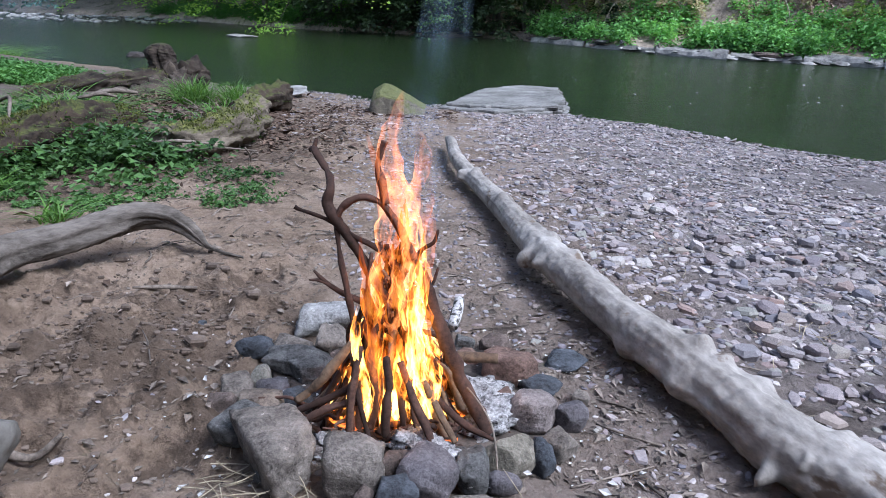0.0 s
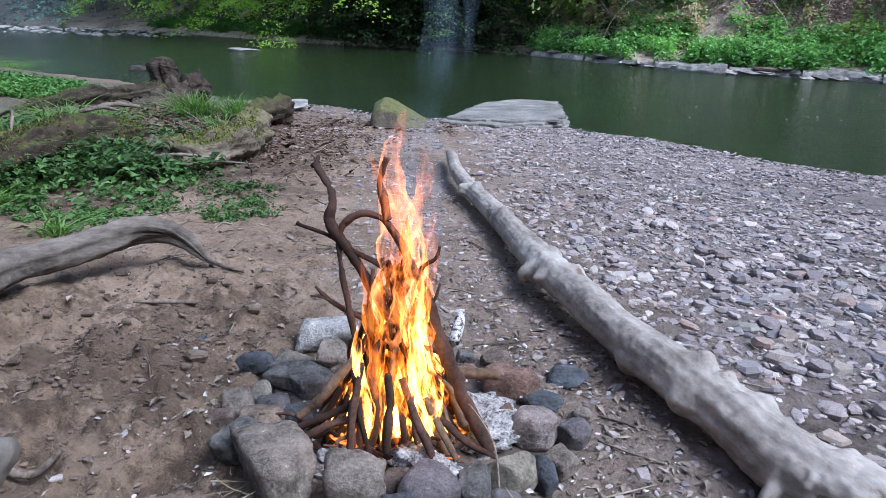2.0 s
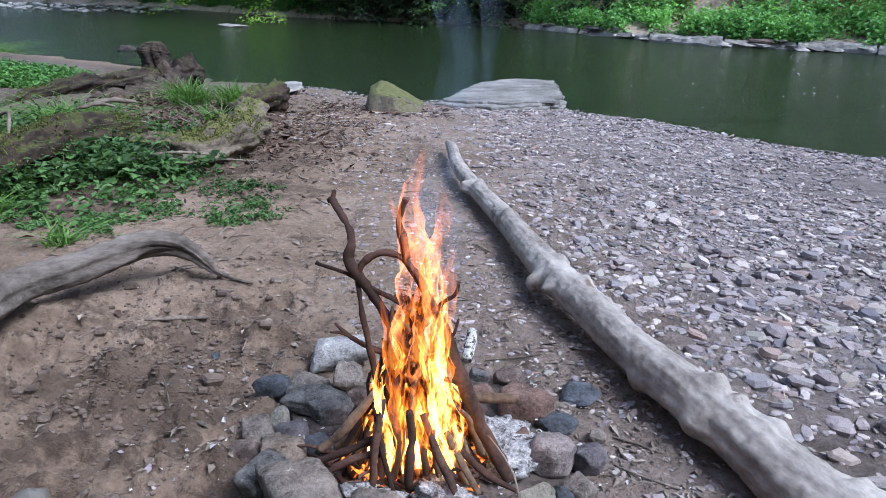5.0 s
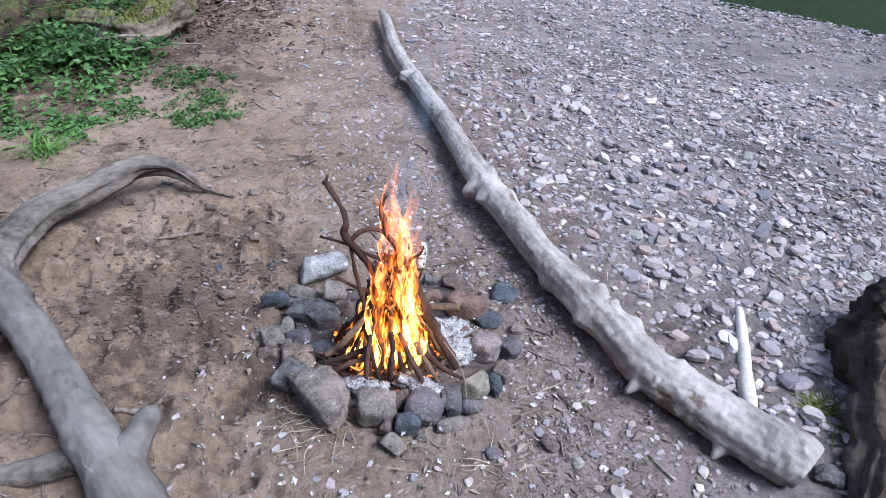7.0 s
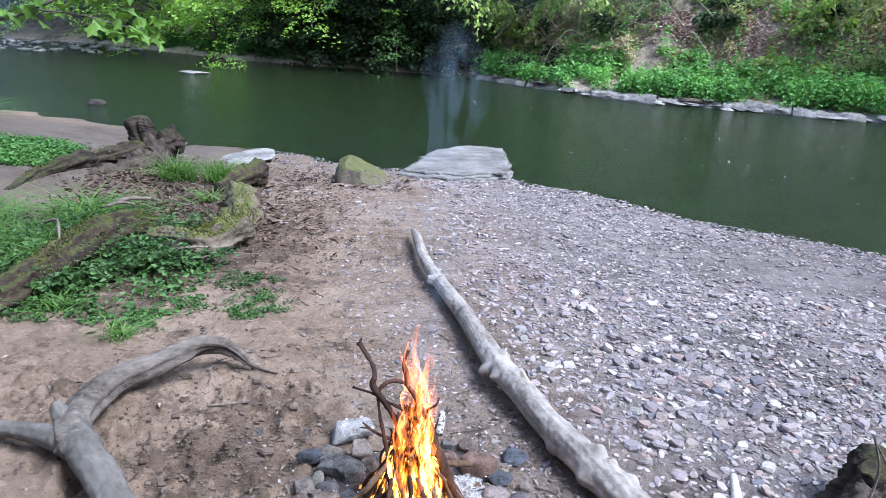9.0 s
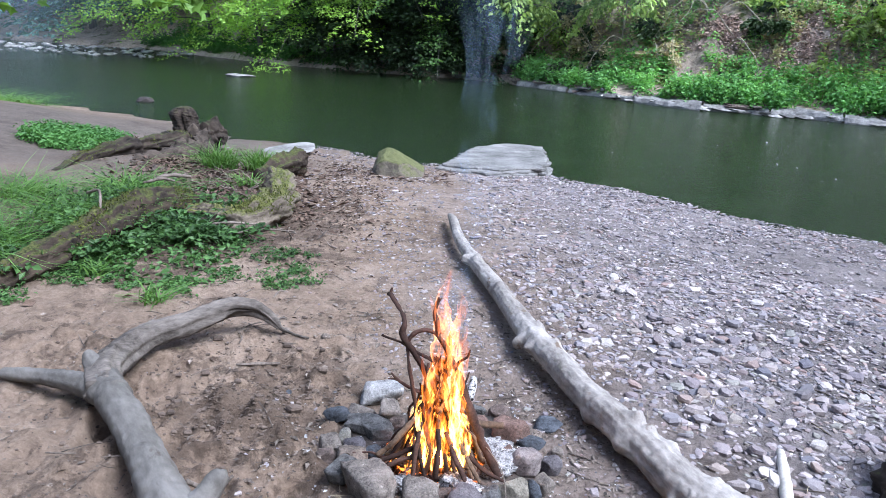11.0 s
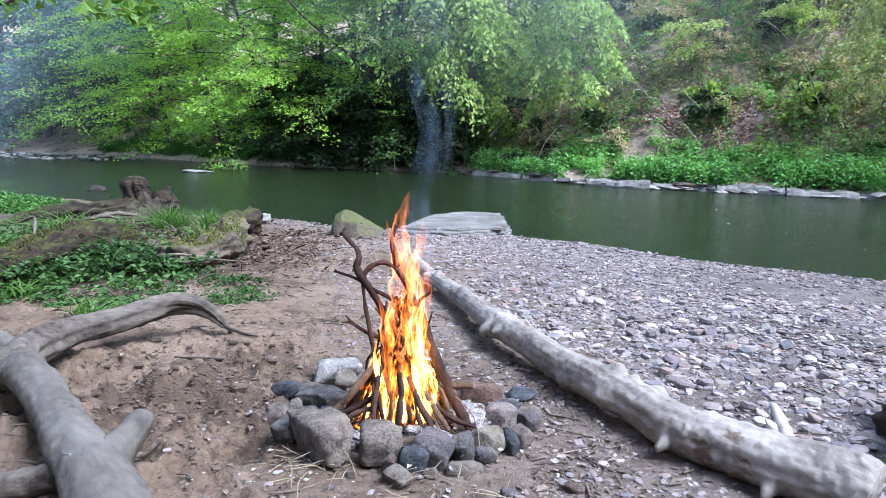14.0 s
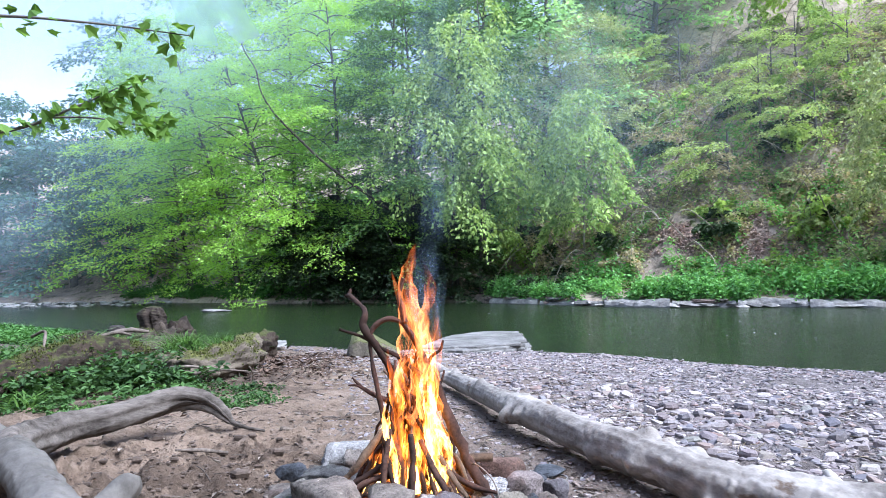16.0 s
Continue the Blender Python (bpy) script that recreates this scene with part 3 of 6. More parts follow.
def ground_z(x, y, fine=True):
    x, y = np.atleast_1d(np.asarray(x, float)), np.atleast_1d(np.asarray(y, float))
    p = np.column_stack((x, y, np.zeros(len(x))))
    d = shore_distance(x, y, NEAR) + 0.12 * fbm(p * 1.4, 3, 3)
    z = np.interp(d, (-9, -4, -1, 0, 0.8, 1.6, 2.5, 3.3, 4.5, 6, 9), (-1.6, -1.3, W - 0.22, W, -0.30, -0.25, -0.16, -0.085, -0.035, 0, 0.0))
    z += 0.22 * smooth(-2.6, -5.5, x) * smooth(0.3, 2.5, d)
    z += smooth(0, 1, d) * 0.012 * fbm(p * 2.1, 5, 3)
    if fine:
        tramp = smooth(-0.25, -0.5, x) * smooth(-2.3, -1.6, x) * smooth(0.2, 0.5, y) * smooth(2.5, 1.9, y)
        z += tramp * (0.04 * fbm(p * 4.5, 8, 3) + 0.032 * np.abs(fbm(p * 9, 12, 3)) - 0.02)
        z += tramp * smooth(-0.1, 0.5, fbm(p * 3, 41, 2)) * 0.045 * np.abs(fbm(p * 13, 43, 3))
        for dx, dy, wide, turn, deep in DENTS:
            u, v = (x - dx) * math.cos(turn) + (y - dy) * math.sin(turn), (y - dy) * math.cos(turn) - (x - dx) * math.sin(turn)
            q = np.sqrt((u / wide / 1.5) ** 2 + (v / wide) ** 2)
            z += deep * (0.45 * np.exp(-((q - 1.15) / 0.3) ** 2) - np.exp(-q ** 4))
        z += tramp * smooth(-0.25, 0.35, fbm(p * 2.4, 47, 2)) * 0.012 * fbm(p * 26, 45, 2)
        z += smooth(-0.2, 0.3, d) * 0.012 * fbm(p * 12, 15, 3)
        z -= 0.02 * smooth(0.3, 0.12, np.hypot(x + 0.09, y - 1.22))
    return z


def axis(lo, hi, step, far, grow):
    mid = np.arange(lo, hi + step / 2, step)
    out = [hi]
    s = step
    while out[-1] < far:
        s *= grow
        out.append(out[-1] + s)
    inn = [lo]
    s = step
    while inn[-1] > -far:
        s *= grow
        inn.append(inn[-1] - s)
    return np.concatenate((inn[:0:-1], mid, out[1:]))


gx, gy = axis(-1.9, 1.0, 0.011, 600, 1.08), axis(0.4, 2.6, 0.011, 600, 1.07)
xx, yy = np.meshgrid(gx, gy)
zz = ground_z(xx.ravel(), yy.ravel())
ii = (np.arange(len(gy) - 1)[:, None] * len(gx) + np.arange(len(gx) - 1)[None]).ravel()
ground = thing("ground", (np.column_stack((xx.ravel(), yy.ravel(), zz)), [np.column_stack((ii, ii + 1, ii + 1 + len(gx), ii + len(gx)))]), MAT["ground"], "trampled sandy earth and grit sloping down to a river", "ground", kind="structure")

edge = np.array([(x, np.interp(x, NEAR[:, 0], NEAR[:, 1]) - 3) for x in np.linspace(-90, 90, 61)])
back = np.array([(x, np.interp(x, FAR[:, 0], FAR[:, 1]) + 3) for x in np.linspace(-90, 90, 61)])
wv = np.vstack((np.column_stack((edge, np.full(61, W))), np.column_stack((back, np.full(61, W)))))
k = np.arange(60)
thing("water", (wv, [np.column_stack((k, k + 1, k + 62, k + 61))]), MAT["water"], "dark green slow river water with small ripples", "river", kind="structure")

INLAND = unit((0.42, 0.91))


def bank_z(x0, v):
    steep = 0.42 + 0.5 * smooth(-4, 6, x0)
    z = np.interp(v, (0, 0.06, 0.25, 1.2), (W - 0.5, W + 0.05, W + 0.2, W + 0.4))
    z = z + np.maximum(v - 1.2, 0) * steep * smooth(0.6, 3.5, v)
    p = np.column_stack((x0, v, np.zeros(len(v))))
    return z + smooth(1, 4, v) * (0.55 * fbm(p * 0.5, 21, 3) + 0.25 * np.abs(fbm(p * 1.3, 24, 3))) + 0.05 * fbm(p * 3, 28, 2) * smooth(0, 0.3, v)


def bank(x0, v):
    """Places on the far bank: x0 along its waterline, v metres inland."""
    x0, v = np.atleast_1d(np.asarray(x0, float)), np.atleast_1d(np.asarray(v, float))
    y0 = np.interp(x0, FAR[:, 0], FAR[:, 1]) + 0.12 * vnoise(np.column_stack((x0 * 1.7, x0 * 0, x0 * 0)), 31)
    return np.column_stack((x0 + INLAND[0] * v, y0 + INLAND[1] * v, bank_z(x0, v)))


bx = np.concatenate((np.arange(-90, -24, 2.0), np.arange(-24, 18, 0.22), np.arange(18, 90, 2.0)))
bv = np.concatenate(((0, 0.06, 0.15, 0.25, 0.45, 0.7, 1.0), np.arange(1.3, 16, 0.28), np.arange(16, 60, 2.0)))
xa, va = np.meshgrid(bx, bv)
ii = (np.arange(len(bv) - 1)[:, None] * len(bx) + np.arange(len(bx) - 1)[None]).ravel()
thing("far_bank", (bank(xa.ravel(), va.ravel()), [np.column_stack((ii, ii + 1, ii + 1 + len(bx), ii + len(bx)))]), MAT["hill"], "steep wooded bank of brown earth and leaf litter", "river bank", kind="structure")

# Unseen wall added behind and beside the camera to block low sky light.
a = np.linspace(radians(165), radians(375), 60)
wall_rows = [np.column_stack((13 * np.cos(a) * (1 + 0.05 * np.sin(a * 9)), 13 * np.sin(a) * (1 + 0.05 * np.sin(a * 9)) + 1.0, np.full(60, h) + (0 if h < 1 else 1.2) * np.sin(a * 13))) for h in (-1.5, 5.0, 9.5)]
k = (np.arange(2)[:, None] * 60 + np.arange(59)[None]).ravel()
thing("low_sky_blocker", (np.vstack(wall_rows), [np.column_stack((k, k + 1, k + 61, k + 60))]), MAT["woods"], "unseen dark green wall blocking low sky light behind the camera", "woods", kind="structure")

# ---- driftwood ----
log = group_at("driftwood_log", (0.5, 1.6, 0.0), "long pale barkless driftwood log lying beside the fire", "log")
BUMPS = [((0.62, 1.04, 0.03), 0.022, 0.045), ((0.78, 0.81, 0.02), 0.025, 0.05), ((0.25, 2.08, 0.04), 0.05, 0.05), ((0.27, 1.98, 0.06), 0.04, 0.03), ((0.36, 2.14, 0.12), 0.045, 0.03), ((0.4, 1.95, 0.12), 0.04, 0.022), ((0.58, 1.36, 0.13), 0.05, 0.032), ((0.61, 1.3, 0.12), 0.03, 0.02), ((0.6, 1.02, 0.04), 0.03, 0.025), ((0.75, 1.05, 0.13), 0.05, 0.016), ((0.03, 3.25, 0.03), 0.045, 0.045), ((0.1, 3.2, 0.06), 0.04, 0.02), ((0.46, 1.5, 0.04), 0.05, 0.025), ((0.52, 1.3, 0.05), 0.06, 0.02), ((0.0, 3.6, 0.05), 0.05, 0.02), ((0.2, 2.7, 0.08), 0.05, 0.015), ((0.67, 1.22, 0.1), 0.04, 0.02)]
g = np.random.default_rng(71)
KNOBS = []
for k in range(26):
    c = spline(LOG, 100)[g.integers(4, 98)]
    a = g.uniform(-0.6, 3.7)
    KNOBS.append((c[:3] + c[3] * np.array((math.cos(a) * 0.96, math.cos(a) * 0.27, math.sin(a))), g.uniform(0.006, 0.013), g.uniform(0.004, 0.012)))
part("trunk", tube(LOG[:, :3] - (0, 0, 0.012), LOG[:, 3] * np.linspace(0.95, 0.92, len(LOG)), 64, 760, 0.05, 5, 4, bumps=[(p, w * 0.58, t * 1.1) for p, w, t in BUMPS] + KNOBS, ridge=0.075, fine=0.05), MAT["driftwood"], log)
branch = group_at("driftwood_branch", (-1.0, 1.4, 0.0), "curved grey weathered driftwood branch with forked arms on sand", "branch")
TRUNK = [(-0.4, 0.22, 0.05, 0.085), (-0.56, 0.45, 0.065, 0.08), (-0.715, 0.71, 0.08, 0.072), (-0.83, 0.86, 0.088, 0.064), (-0.97, 1.05, 0.09, 0.058), (-1.09, 1.21, 0.095, 0.056), (-1.22, 1.36, 0.1, 0.06), (-1.31, 1.49, 0.09, 0.054)]
ARCH = [(-1.26, 1.38, 0.1, 0.054), (-1.335, 1.55, 0.09, 0.056), (-1.345, 1.7, 0.085, 0.054), (-1.31, 1.84, 0.088, 0.052), (-1.22, 1.95, 0.102, 0.05), (-1.11, 2.04, 0.125, 0.046), (-1.02, 2.09, 0.138, 0.044), (-0.95, 2.11, 0.124, 0.04), (-0.9, 2.11, 0.1, 0.036), (-0.855, 2.11, 0.064, 0.03), (-0.82, 2.105, 0.034, 0.024), (-0.775, 2.095, 0.018, 0.02), (-0.73, 2.09, 0.01, 0.014), (-0.69, 2.085, 0.006, 0.007)]
ARM = [(-1.2, 1.36, 0.1, 0.06), (-1.33, 1.43, 0.095, 0.045), (-1.46, 1.5, 0.075, 0.036), (-1.6, 1.56, 0.05, 0.03), (-1.75, 1.6, 0.03, 0.022)]
STUB = [(-0.775, 0.755, 0.07, 0.07), (-0.752, 0.785, 0.085, 0.06), (-0.728, 0.818, 0.108, 0.045), (-0.704, 0.85, 0.138, 0.035), (-0.688, 0.874, 0.163, 0.029), (-0.682, 0.884, 0.174, 0.017), (-0.681, 0.886, 0.177, 0.005)]
KNAG = [(-1.3, 1.5, 0.1, 0.045), (-1.36, 1.53, 0.125, 0.032), (-1.4, 1.56, 0.15, 0.02), (-1.41, 1.565, 0.155, 0.006)]
PROP = [(-0.82, 0.84, 0.06, 0.045), (-0.93, 0.83, 0.03, 0.036), (-1.05, 0.82, 0.01, 0.028)]
for nm, pts, amp, mt in (("main_limb", TRUNK, 0.12, "grey_wood"), ("arched_limb", ARCH, 0.16, "weathered"), ("side_arm", ARM, 0.14, "grey_wood"), ("stub", STUB, 0.4, "grey_wood"), ("prop", PROP, 0.2, "weathered"), ("knag", KNAG, 0.3, "grey_wood")):
    pts = np.array(pts)
    hollow = [(c[:3] + c[3] * np.array((0.15, -0.85, -0.45)), 0.04, -1.35 * c[3]) for c in spline(pts, 60)[26:56]] if nm == "arched_limb" else []
    hollow = [(p, w, t * 0.11) for p, w, t in hollow]
    part(nm, tube(pts[:, :3], pts[:, 3], 40, 180, amp * 0.7, 9, len(nm), bumps=hollow, ridge=0.24 if nm == "arched_limb" else 0.05, fine=0.05), MAT[mt], branch)
tri = np.array([(1.115, 1.40, -0.015, 0.014), (1.06, 1.25, -0.012, 0.02), (0.99, 1.08, -0.008, 0.024), (0.935, 0.94, 0.0, 0.027)])
thing("stick", tube(tri[:, :3], tri[:, 3], 12, 30, 0.15, 30, 3), MAT["pale_wood"], "short pale barkless stick lying on the shingle", "stick")

# ---- the fire ring ----
HUES = [("grey", (0.175, 0.148, 0.128), (0.36, 0.312, 0.272)), ("rounded yellowish grey", (0.24, 0.21, 0.16), (0.42, 0.38, 0.31)), ("dark blue-grey", (0.06, 0.07, 0.085), (0.14, 0.155, 0.18)), ("purplish grey", (0.13, 0.115, 0.125), (0.27, 0.245, 0.26)), ("brown", (0.12, 0.09, 0.075), (0.26, 0.2, 0.175)), ("pale pinkish", (0.26, 0.21, 0.2), (0.47, 0.4, 0.38)), ("reddish brown", (0.17, 0.1, 0.075), (0.34, 0.22, 0.18)), ("rough whitish grey", (0.3, 0.3, 0.3), (0.58, 0.57, 0.56)), ("pale yellowish", (0.34, 0.32, 0.26), (0.55, 0.52, 0.45)), ("sooty dark grey", (0.07, 0.068, 0.066), (0.24, 0.235, 0.23)), ("layered tan", (0.18, 0.135, 0.1), (0.36, 0.29, 0.24))]
for nm, dk, lt in HUES:
    MAT[nm] = plain(nm.replace(" ", "_") + "_stone", shade(dk, 0.25), shade(lt, 0.8), 22, 140, 0.9, 0.022, spots=(0.64, 44, shade(lt, 1.2)))
RING_SEED = itertools.count(100)


def ring_stone(x, y, sx, sy, sz, yaw, hue, box, sink=0.1):
    k = next(RING_SEED)
    v, f = block((sx, sy, sz * 1.05), k, box * (1.5 if box > 3 else 1), 4, yaw, (9, -7, 4)[k % 3], 3 if box < 3 else 7, 0.045 if box < 3 else 0.06)
    z = float(ground_z(x, y)[0]) - v[:, 2].min() - sink * sz
    return thing("fire_ring_stone", (v + (x, y, z), f), MAT[hue], hue + " stone in the ring round the campfire", "stone", "stones round the campfire")


ring_stone(-0.285, 1.0, 0.2, 0.125, 0.125, -52, "grey", 5.5, 0.02)
ring_stone(-0.140, 0.961, 0.119, 0.100, 0.115, -8, "grey", 4)
ring_stone(-0.074, 1.003, 0.076, 0.055, 0.070, 15, "brown", 4)
ring_stone(-0.007, 0.960, 0.112, 0.102, 0.100, 60, "purplish grey", 2.6)
ring_stone(-0.063, 0.917, 0.078, 0.060, 0.065, 20, "dark blue-grey", 5)
ring_stone(-0.098, 0.863, 0.080, 0.052, 0.035, -35, "grey", 5)
ring_stone(0.068, 0.994, 0.062, 0.093, 0.090, 0, "sooty dark grey", 3)
ring_stone(0.139, 1.054, 0.110, 0.081, 0.085, 20, "rounded yellowish grey", 2.3)
ring_stone(0.202, 1.067, 0.054, 0.084, 0.070, 10, "dark blue-grey", 3)
ring_stone(0.194, 1.202, 0.104, 0.090, 0.085, 0, "pale pinkish", 2.6)
ring_stone(0.267, 1.207, 0.079, 0.076, 0.070, 25, "purplish grey", 3)
ring_stone(0.243, 1.116, 0.069, 0.058, 0.060, 40, "grey", 4)
ring_stone(0.227, 1.355, 0.106, 0.077, 0.035, -15, "dark blue-grey", 3)
ring_stone(0.163, 1.400, 0.138, 0.098, 0.090, -20, "reddish brown", 4.5)
ring_stone(0.129, 1.561, 0.088, 0.062, 0.055, -15, "brown", 5)
ring_stone(0.054, 1.476, 0.077, 0.052, 0.055, 0, "reddish brown", 4)
ring_stone(0.302, 1.501, 0.104, 0.111, 0.022, -42, "dark blue-grey", 5)
ring_stone(0.138, 1.286, 0.042, 0.051, 0.055, 0, "reddish brown", 4)
ring_stone(-0.319, 1.614, 0.177, 0.126, 0.090, 20, "rough whitish grey", 3.5)
ring_stone(-0.277, 1.464, 0.088, 0.094, 0.090, 5, "grey", 4.5)
ring_stone(-0.379, 1.503, 0.115, 0.055, 0.050, -20, "grey", 5)
ring_stone(-0.461, 1.449, 0.097, 0.047, 0.050, 5, "dark blue-grey", 3)
ring_stone(-0.330, 1.396, 0.178, 0.085, 0.055, -10, "sooty dark grey", 4)
ring_stone(-0.417, 1.345, 0.047, 0.070, 0.070, 0, "pale yellowish", 2.6)
ring_stone(-0.375, 1.290, 0.080, 0.058, 0.060, 15, "purplish grey", 4)
ring_stone(-0.460, 1.302, 0.077, 0.082, 0.060, 30, "grey", 4)
ring_stone(-0.306, 1.211, 0.070, 0.077, 0.080, -35, "dark blue-grey", 2.5)
ring_stone(-0.368, 1.177, 0.114, 0.092, 0.065, -12, "layered tan", 5)
ring_stone(-0.452, 1.197, 0.067, 0.058, 0.050, 0, "brown", 4)
ring_stone(-0.388, 1.090, 0.075, 0.105, 0.055, -40, "sooty dark grey", 4)
ring_stone(-0.415, 1.268, 0.050, 0.024, 0.030, 0, "grey", 4)
ring_stone(0.066, 0.934, 0.096, 0.046, 0.025, 10, "grey", 4)
ring_stone(0.124, 0.979, 0.066, 0.044, 0.045, 0, "purplish grey", 3)
ring_stone(-0.204, 1.066, 0.071, 0.038, 0.050, 10, "pale pinkish", 4)
ring_stone(-0.175, 1.105, 0.061, 0.036, 0.040, 0, "sooty dark grey", 4)
ring_stone(-0.300, 1.356, 0.117, 0.056, 0.050, 0, "sooty dark grey", 4)
ring_stone(-0.239, 1.420, 0.059, 0.060, 0.070, 0, "brown", 4)
ring_stone(-0.396, 1.438, 0.060, 0.033, 0.040, 10, "sooty dark grey", 4)
ring_stone(-0.475, 1.244, 0.049, 0.033, 0.035, 0, "grey", 4)
ring_stone(0.047, 1.056, 0.043, 0.038, 0.050, 0, "sooty dark grey", 4)
ring_stone(0.308, 1.305, 0.043, 0.033, 0.030, 0, "grey", 4)
ring_stone(-0.118, 0.907, 0.037, 0.035, 0.050, 5, "brown", 4)
ring_stone(-0.021, 0.884, 0.044, 0.021, 0.030, 0, "grey", 4)
ring_stone(0.052, 1.564, 0.054, 0.044, 0.045, 0, "sooty dark grey", 4)
ring_stone(0.181, 1.289, 0.042, 0.027, 0.030, 0, "brown", 4)
ring_stone(-0.213, 0.897, 0.030, 0.015, 0.020, 0, "grey", 4)
ring_stone(-0.298, 0.965, 0.045, 0.026, 0.030, 0, "sooty dark grey", 4)
for x, y, sz, hue in ((-0.839, 1.488, 0.085, "layered tan"), (-0.499, 1.713, 0.055, "dark blue-grey"), (0.331, 0.867, 0.06, "brown"), (0.395, 0.808, 0.045, "pale yellowish"), (0.167, 0.848, 0.05, "purplish grey"), (-0.62, 2.12, 0.05, "layered tan"), (-0.7, 1.72, 0.03, "dark blue-grey")):
    v, f = block((sz, sz * 0.8, sz * 0.45), int(sz * 9000), 4, 3, sz * 2000, 8)
    thing("half_sunk_stone", (v + (x, y, float(ground_z(x, y)[0]) + sz * 0.06), f), MAT[hue], hue + " stone half sunk in trampled sand", "stone")

FIRE = np.array((-0.09, 1.225))
fz = float(ground_z(*FIRE)[0])
fire = group_at("campfire", (*FIRE, fz), "burning campfire of sticks stacked as a cone, with yellow flames", "campfire")
g = np.random.default_rng(11)
scorch = stone((0.64, 0.6, 0.03), 76, 4, 2, 0.25)
part("scorched_earth", (scorch[0] + (FIRE[0], FIRE[1] + 0.02, fz + 0.012), scorch[1]), MAT["soot"], fire, "sooty dark earth")
disc = stone((0.36, 0.3, 0.08), 77, 4, 3, 0.25)
part("ember_bed", (disc[0] + (FIRE[0], FIRE[1], fz + 0.025), disc[1]), MAT["ember"], fire, "black charcoal bed")
for ax, ay, sx, sy, up, seed in ((0.085, 1.3, 0.1, 0.12, 0.035, 78), (0.105, 1.2, 0.11, 0.16, 0.04, 79), (-0.02, 1.045, 0.16, 0.07, 0.06, 80), (-0.17, 1.07, 0.12, 0.07, 0.045, 81), (0.06, 0.93, 0.08, 0.05, 0.012, 82)):
    ashv = block((sx, sy, 0.06), seed, 2.4, 4, seed * 31, 0, 5, 0.35)
    part("ash", (ashv[0] + (ax, ay, fz + up), ashv[1]), MAT["ash"], fire, "white flaky wood ash")


def fire_stick(foot, top, r, material, seed, name="stick", kink=0.012):
    h = np.random.default_rng(seed)
    t = np.linspace(0, 1, 5)[:, None]
    c = np.asarray(foot) * (1 - t) + np.asarray(top) * t + h.normal(size=(5, 3)) * kink * np.sin(np.pi * t)
    part(name, tube(c, r * np.array((1.1, 1.05, 1, 0.85, 0.6)), 8, 15, 0.3, 45, seed, ridge=0.12), MAT[material], fire)


for k in range(74):
    a = k * 2.39996 + g.uniform(-0.2, 0.2)
    rx, ry = g.uniform(0.14, 0.185), g.uniform(0.11, 0.145)
    foot = np.array((FIRE[0] + rx * np.cos(a), FIRE[1] + ry * np.sin(a), fz + 0.03))
    top = np.array((FIRE[0] - 0.02 - 0.03 * np.cos(a) + g.normal() * 0.02, FIRE[1] - 0.03 * np.sin(a) + g.normal() * 0.02, fz + g.uniform(0.27, 0.42)))
    if k % 3 == 0:
        top = foot + (top - foot) * g.uniform(0.3, 0.6) + (g.normal() * 0.03, 0, 0)
    fire_stick(foot, top, g.uniform(0.0035, 0.0068) * (1.4 if k % 7 == 0 else 1), "stick" if k % 4 == 0 else "char", 400 + k)
for k in range(30):
    a, r0 = k * 2.39996, g.uniform(0.03, 0.11)
    foot = np.array((FIRE[0] + r0 * math.cos(a), FIRE[1] + r0 * math.sin(a), fz + 0.03))
    top = np.array((FIRE[0] - 0.02 + g.normal() * 0.02, FIRE[1] + g.normal() * 0.02, fz + g.uniform(0.25, 0.4)))
    fire_stick(foot, top, g.uniform(0.004, 0.007), "char", 500 + k)
for k in range(26):
    a = g.uniform(3.3, 6.1)
    foot = np.array((FIRE[0] + 0.17 * math.cos(a), FIRE[1] + 0.13 * math.sin(a), fz + g.uniform(0.02, 0.07)))
    e = np.array((g.normal(), g.normal() * 0.5, 0.25 * g.normal()))
    fire_stick(foot, foot + unit(e) * g.uniform(0.05, 0.13), g.uniform(0.003, 0.006), "char", 540 + k)


def bough(*pts, name="stick", thick=1.0, mt="char"):
    """A crooked burning stick through points (x, y, z, radius)."""
    p = np.array(pts)
    part(name, tube(p[:, :3], p[:, 3] * thick, 12, len(p) * 6 + 1, 0.35, 38, 60 + len(p), ridge=0.2, fine=0.06), MAT[mt], fire)


bough((-0.1, 1.2, 0.25, 0.012), (-0.165, 1.2, 0.37, 0.012), (-0.2, 1.2, 0.425, 0.012), (-0.214, 1.2, 0.447, 0.0125), (-0.222, 1.205, 0.465, 0.011), (-0.216, 1.21, 0.49, 0.0105), (-0.222, 1.24, 0.505, 0.01), (-0.243, 1.28, 0.52, 0.0095), (-0.262, 1.31, 0.535, 0.0085), (-0.272, 1.33, 0.54, 0.009), (-0.281, 1.33, 0.536, 0.005), name="forked_stick", thick=0.72)
bough((-0.272, 1.33, 0.538, 0.007), (-0.268, 1.335, 0.553, 0.006), (-0.266, 1.338, 0.558, 0.003), name="forked_stick", thick=0.72)
bough((-0.205, 1.2, 0.435, 0.009), (-0.195, 1.2, 0.455, 0.011), (-0.175, 1.2, 0.472, 0.012), (-0.15, 1.2, 0.478, 0.0115), (-0.12, 1.2, 0.468, 0.011), (-0.1, 1.2, 0.445, 0.011), (-0.075, 1.2, 0.4, 0.011), (-0.045, 1.2, 0.33, 0.012), (-0.02, 1.19, 0.24, 0.013), name="forked_stick", thick=0.72)
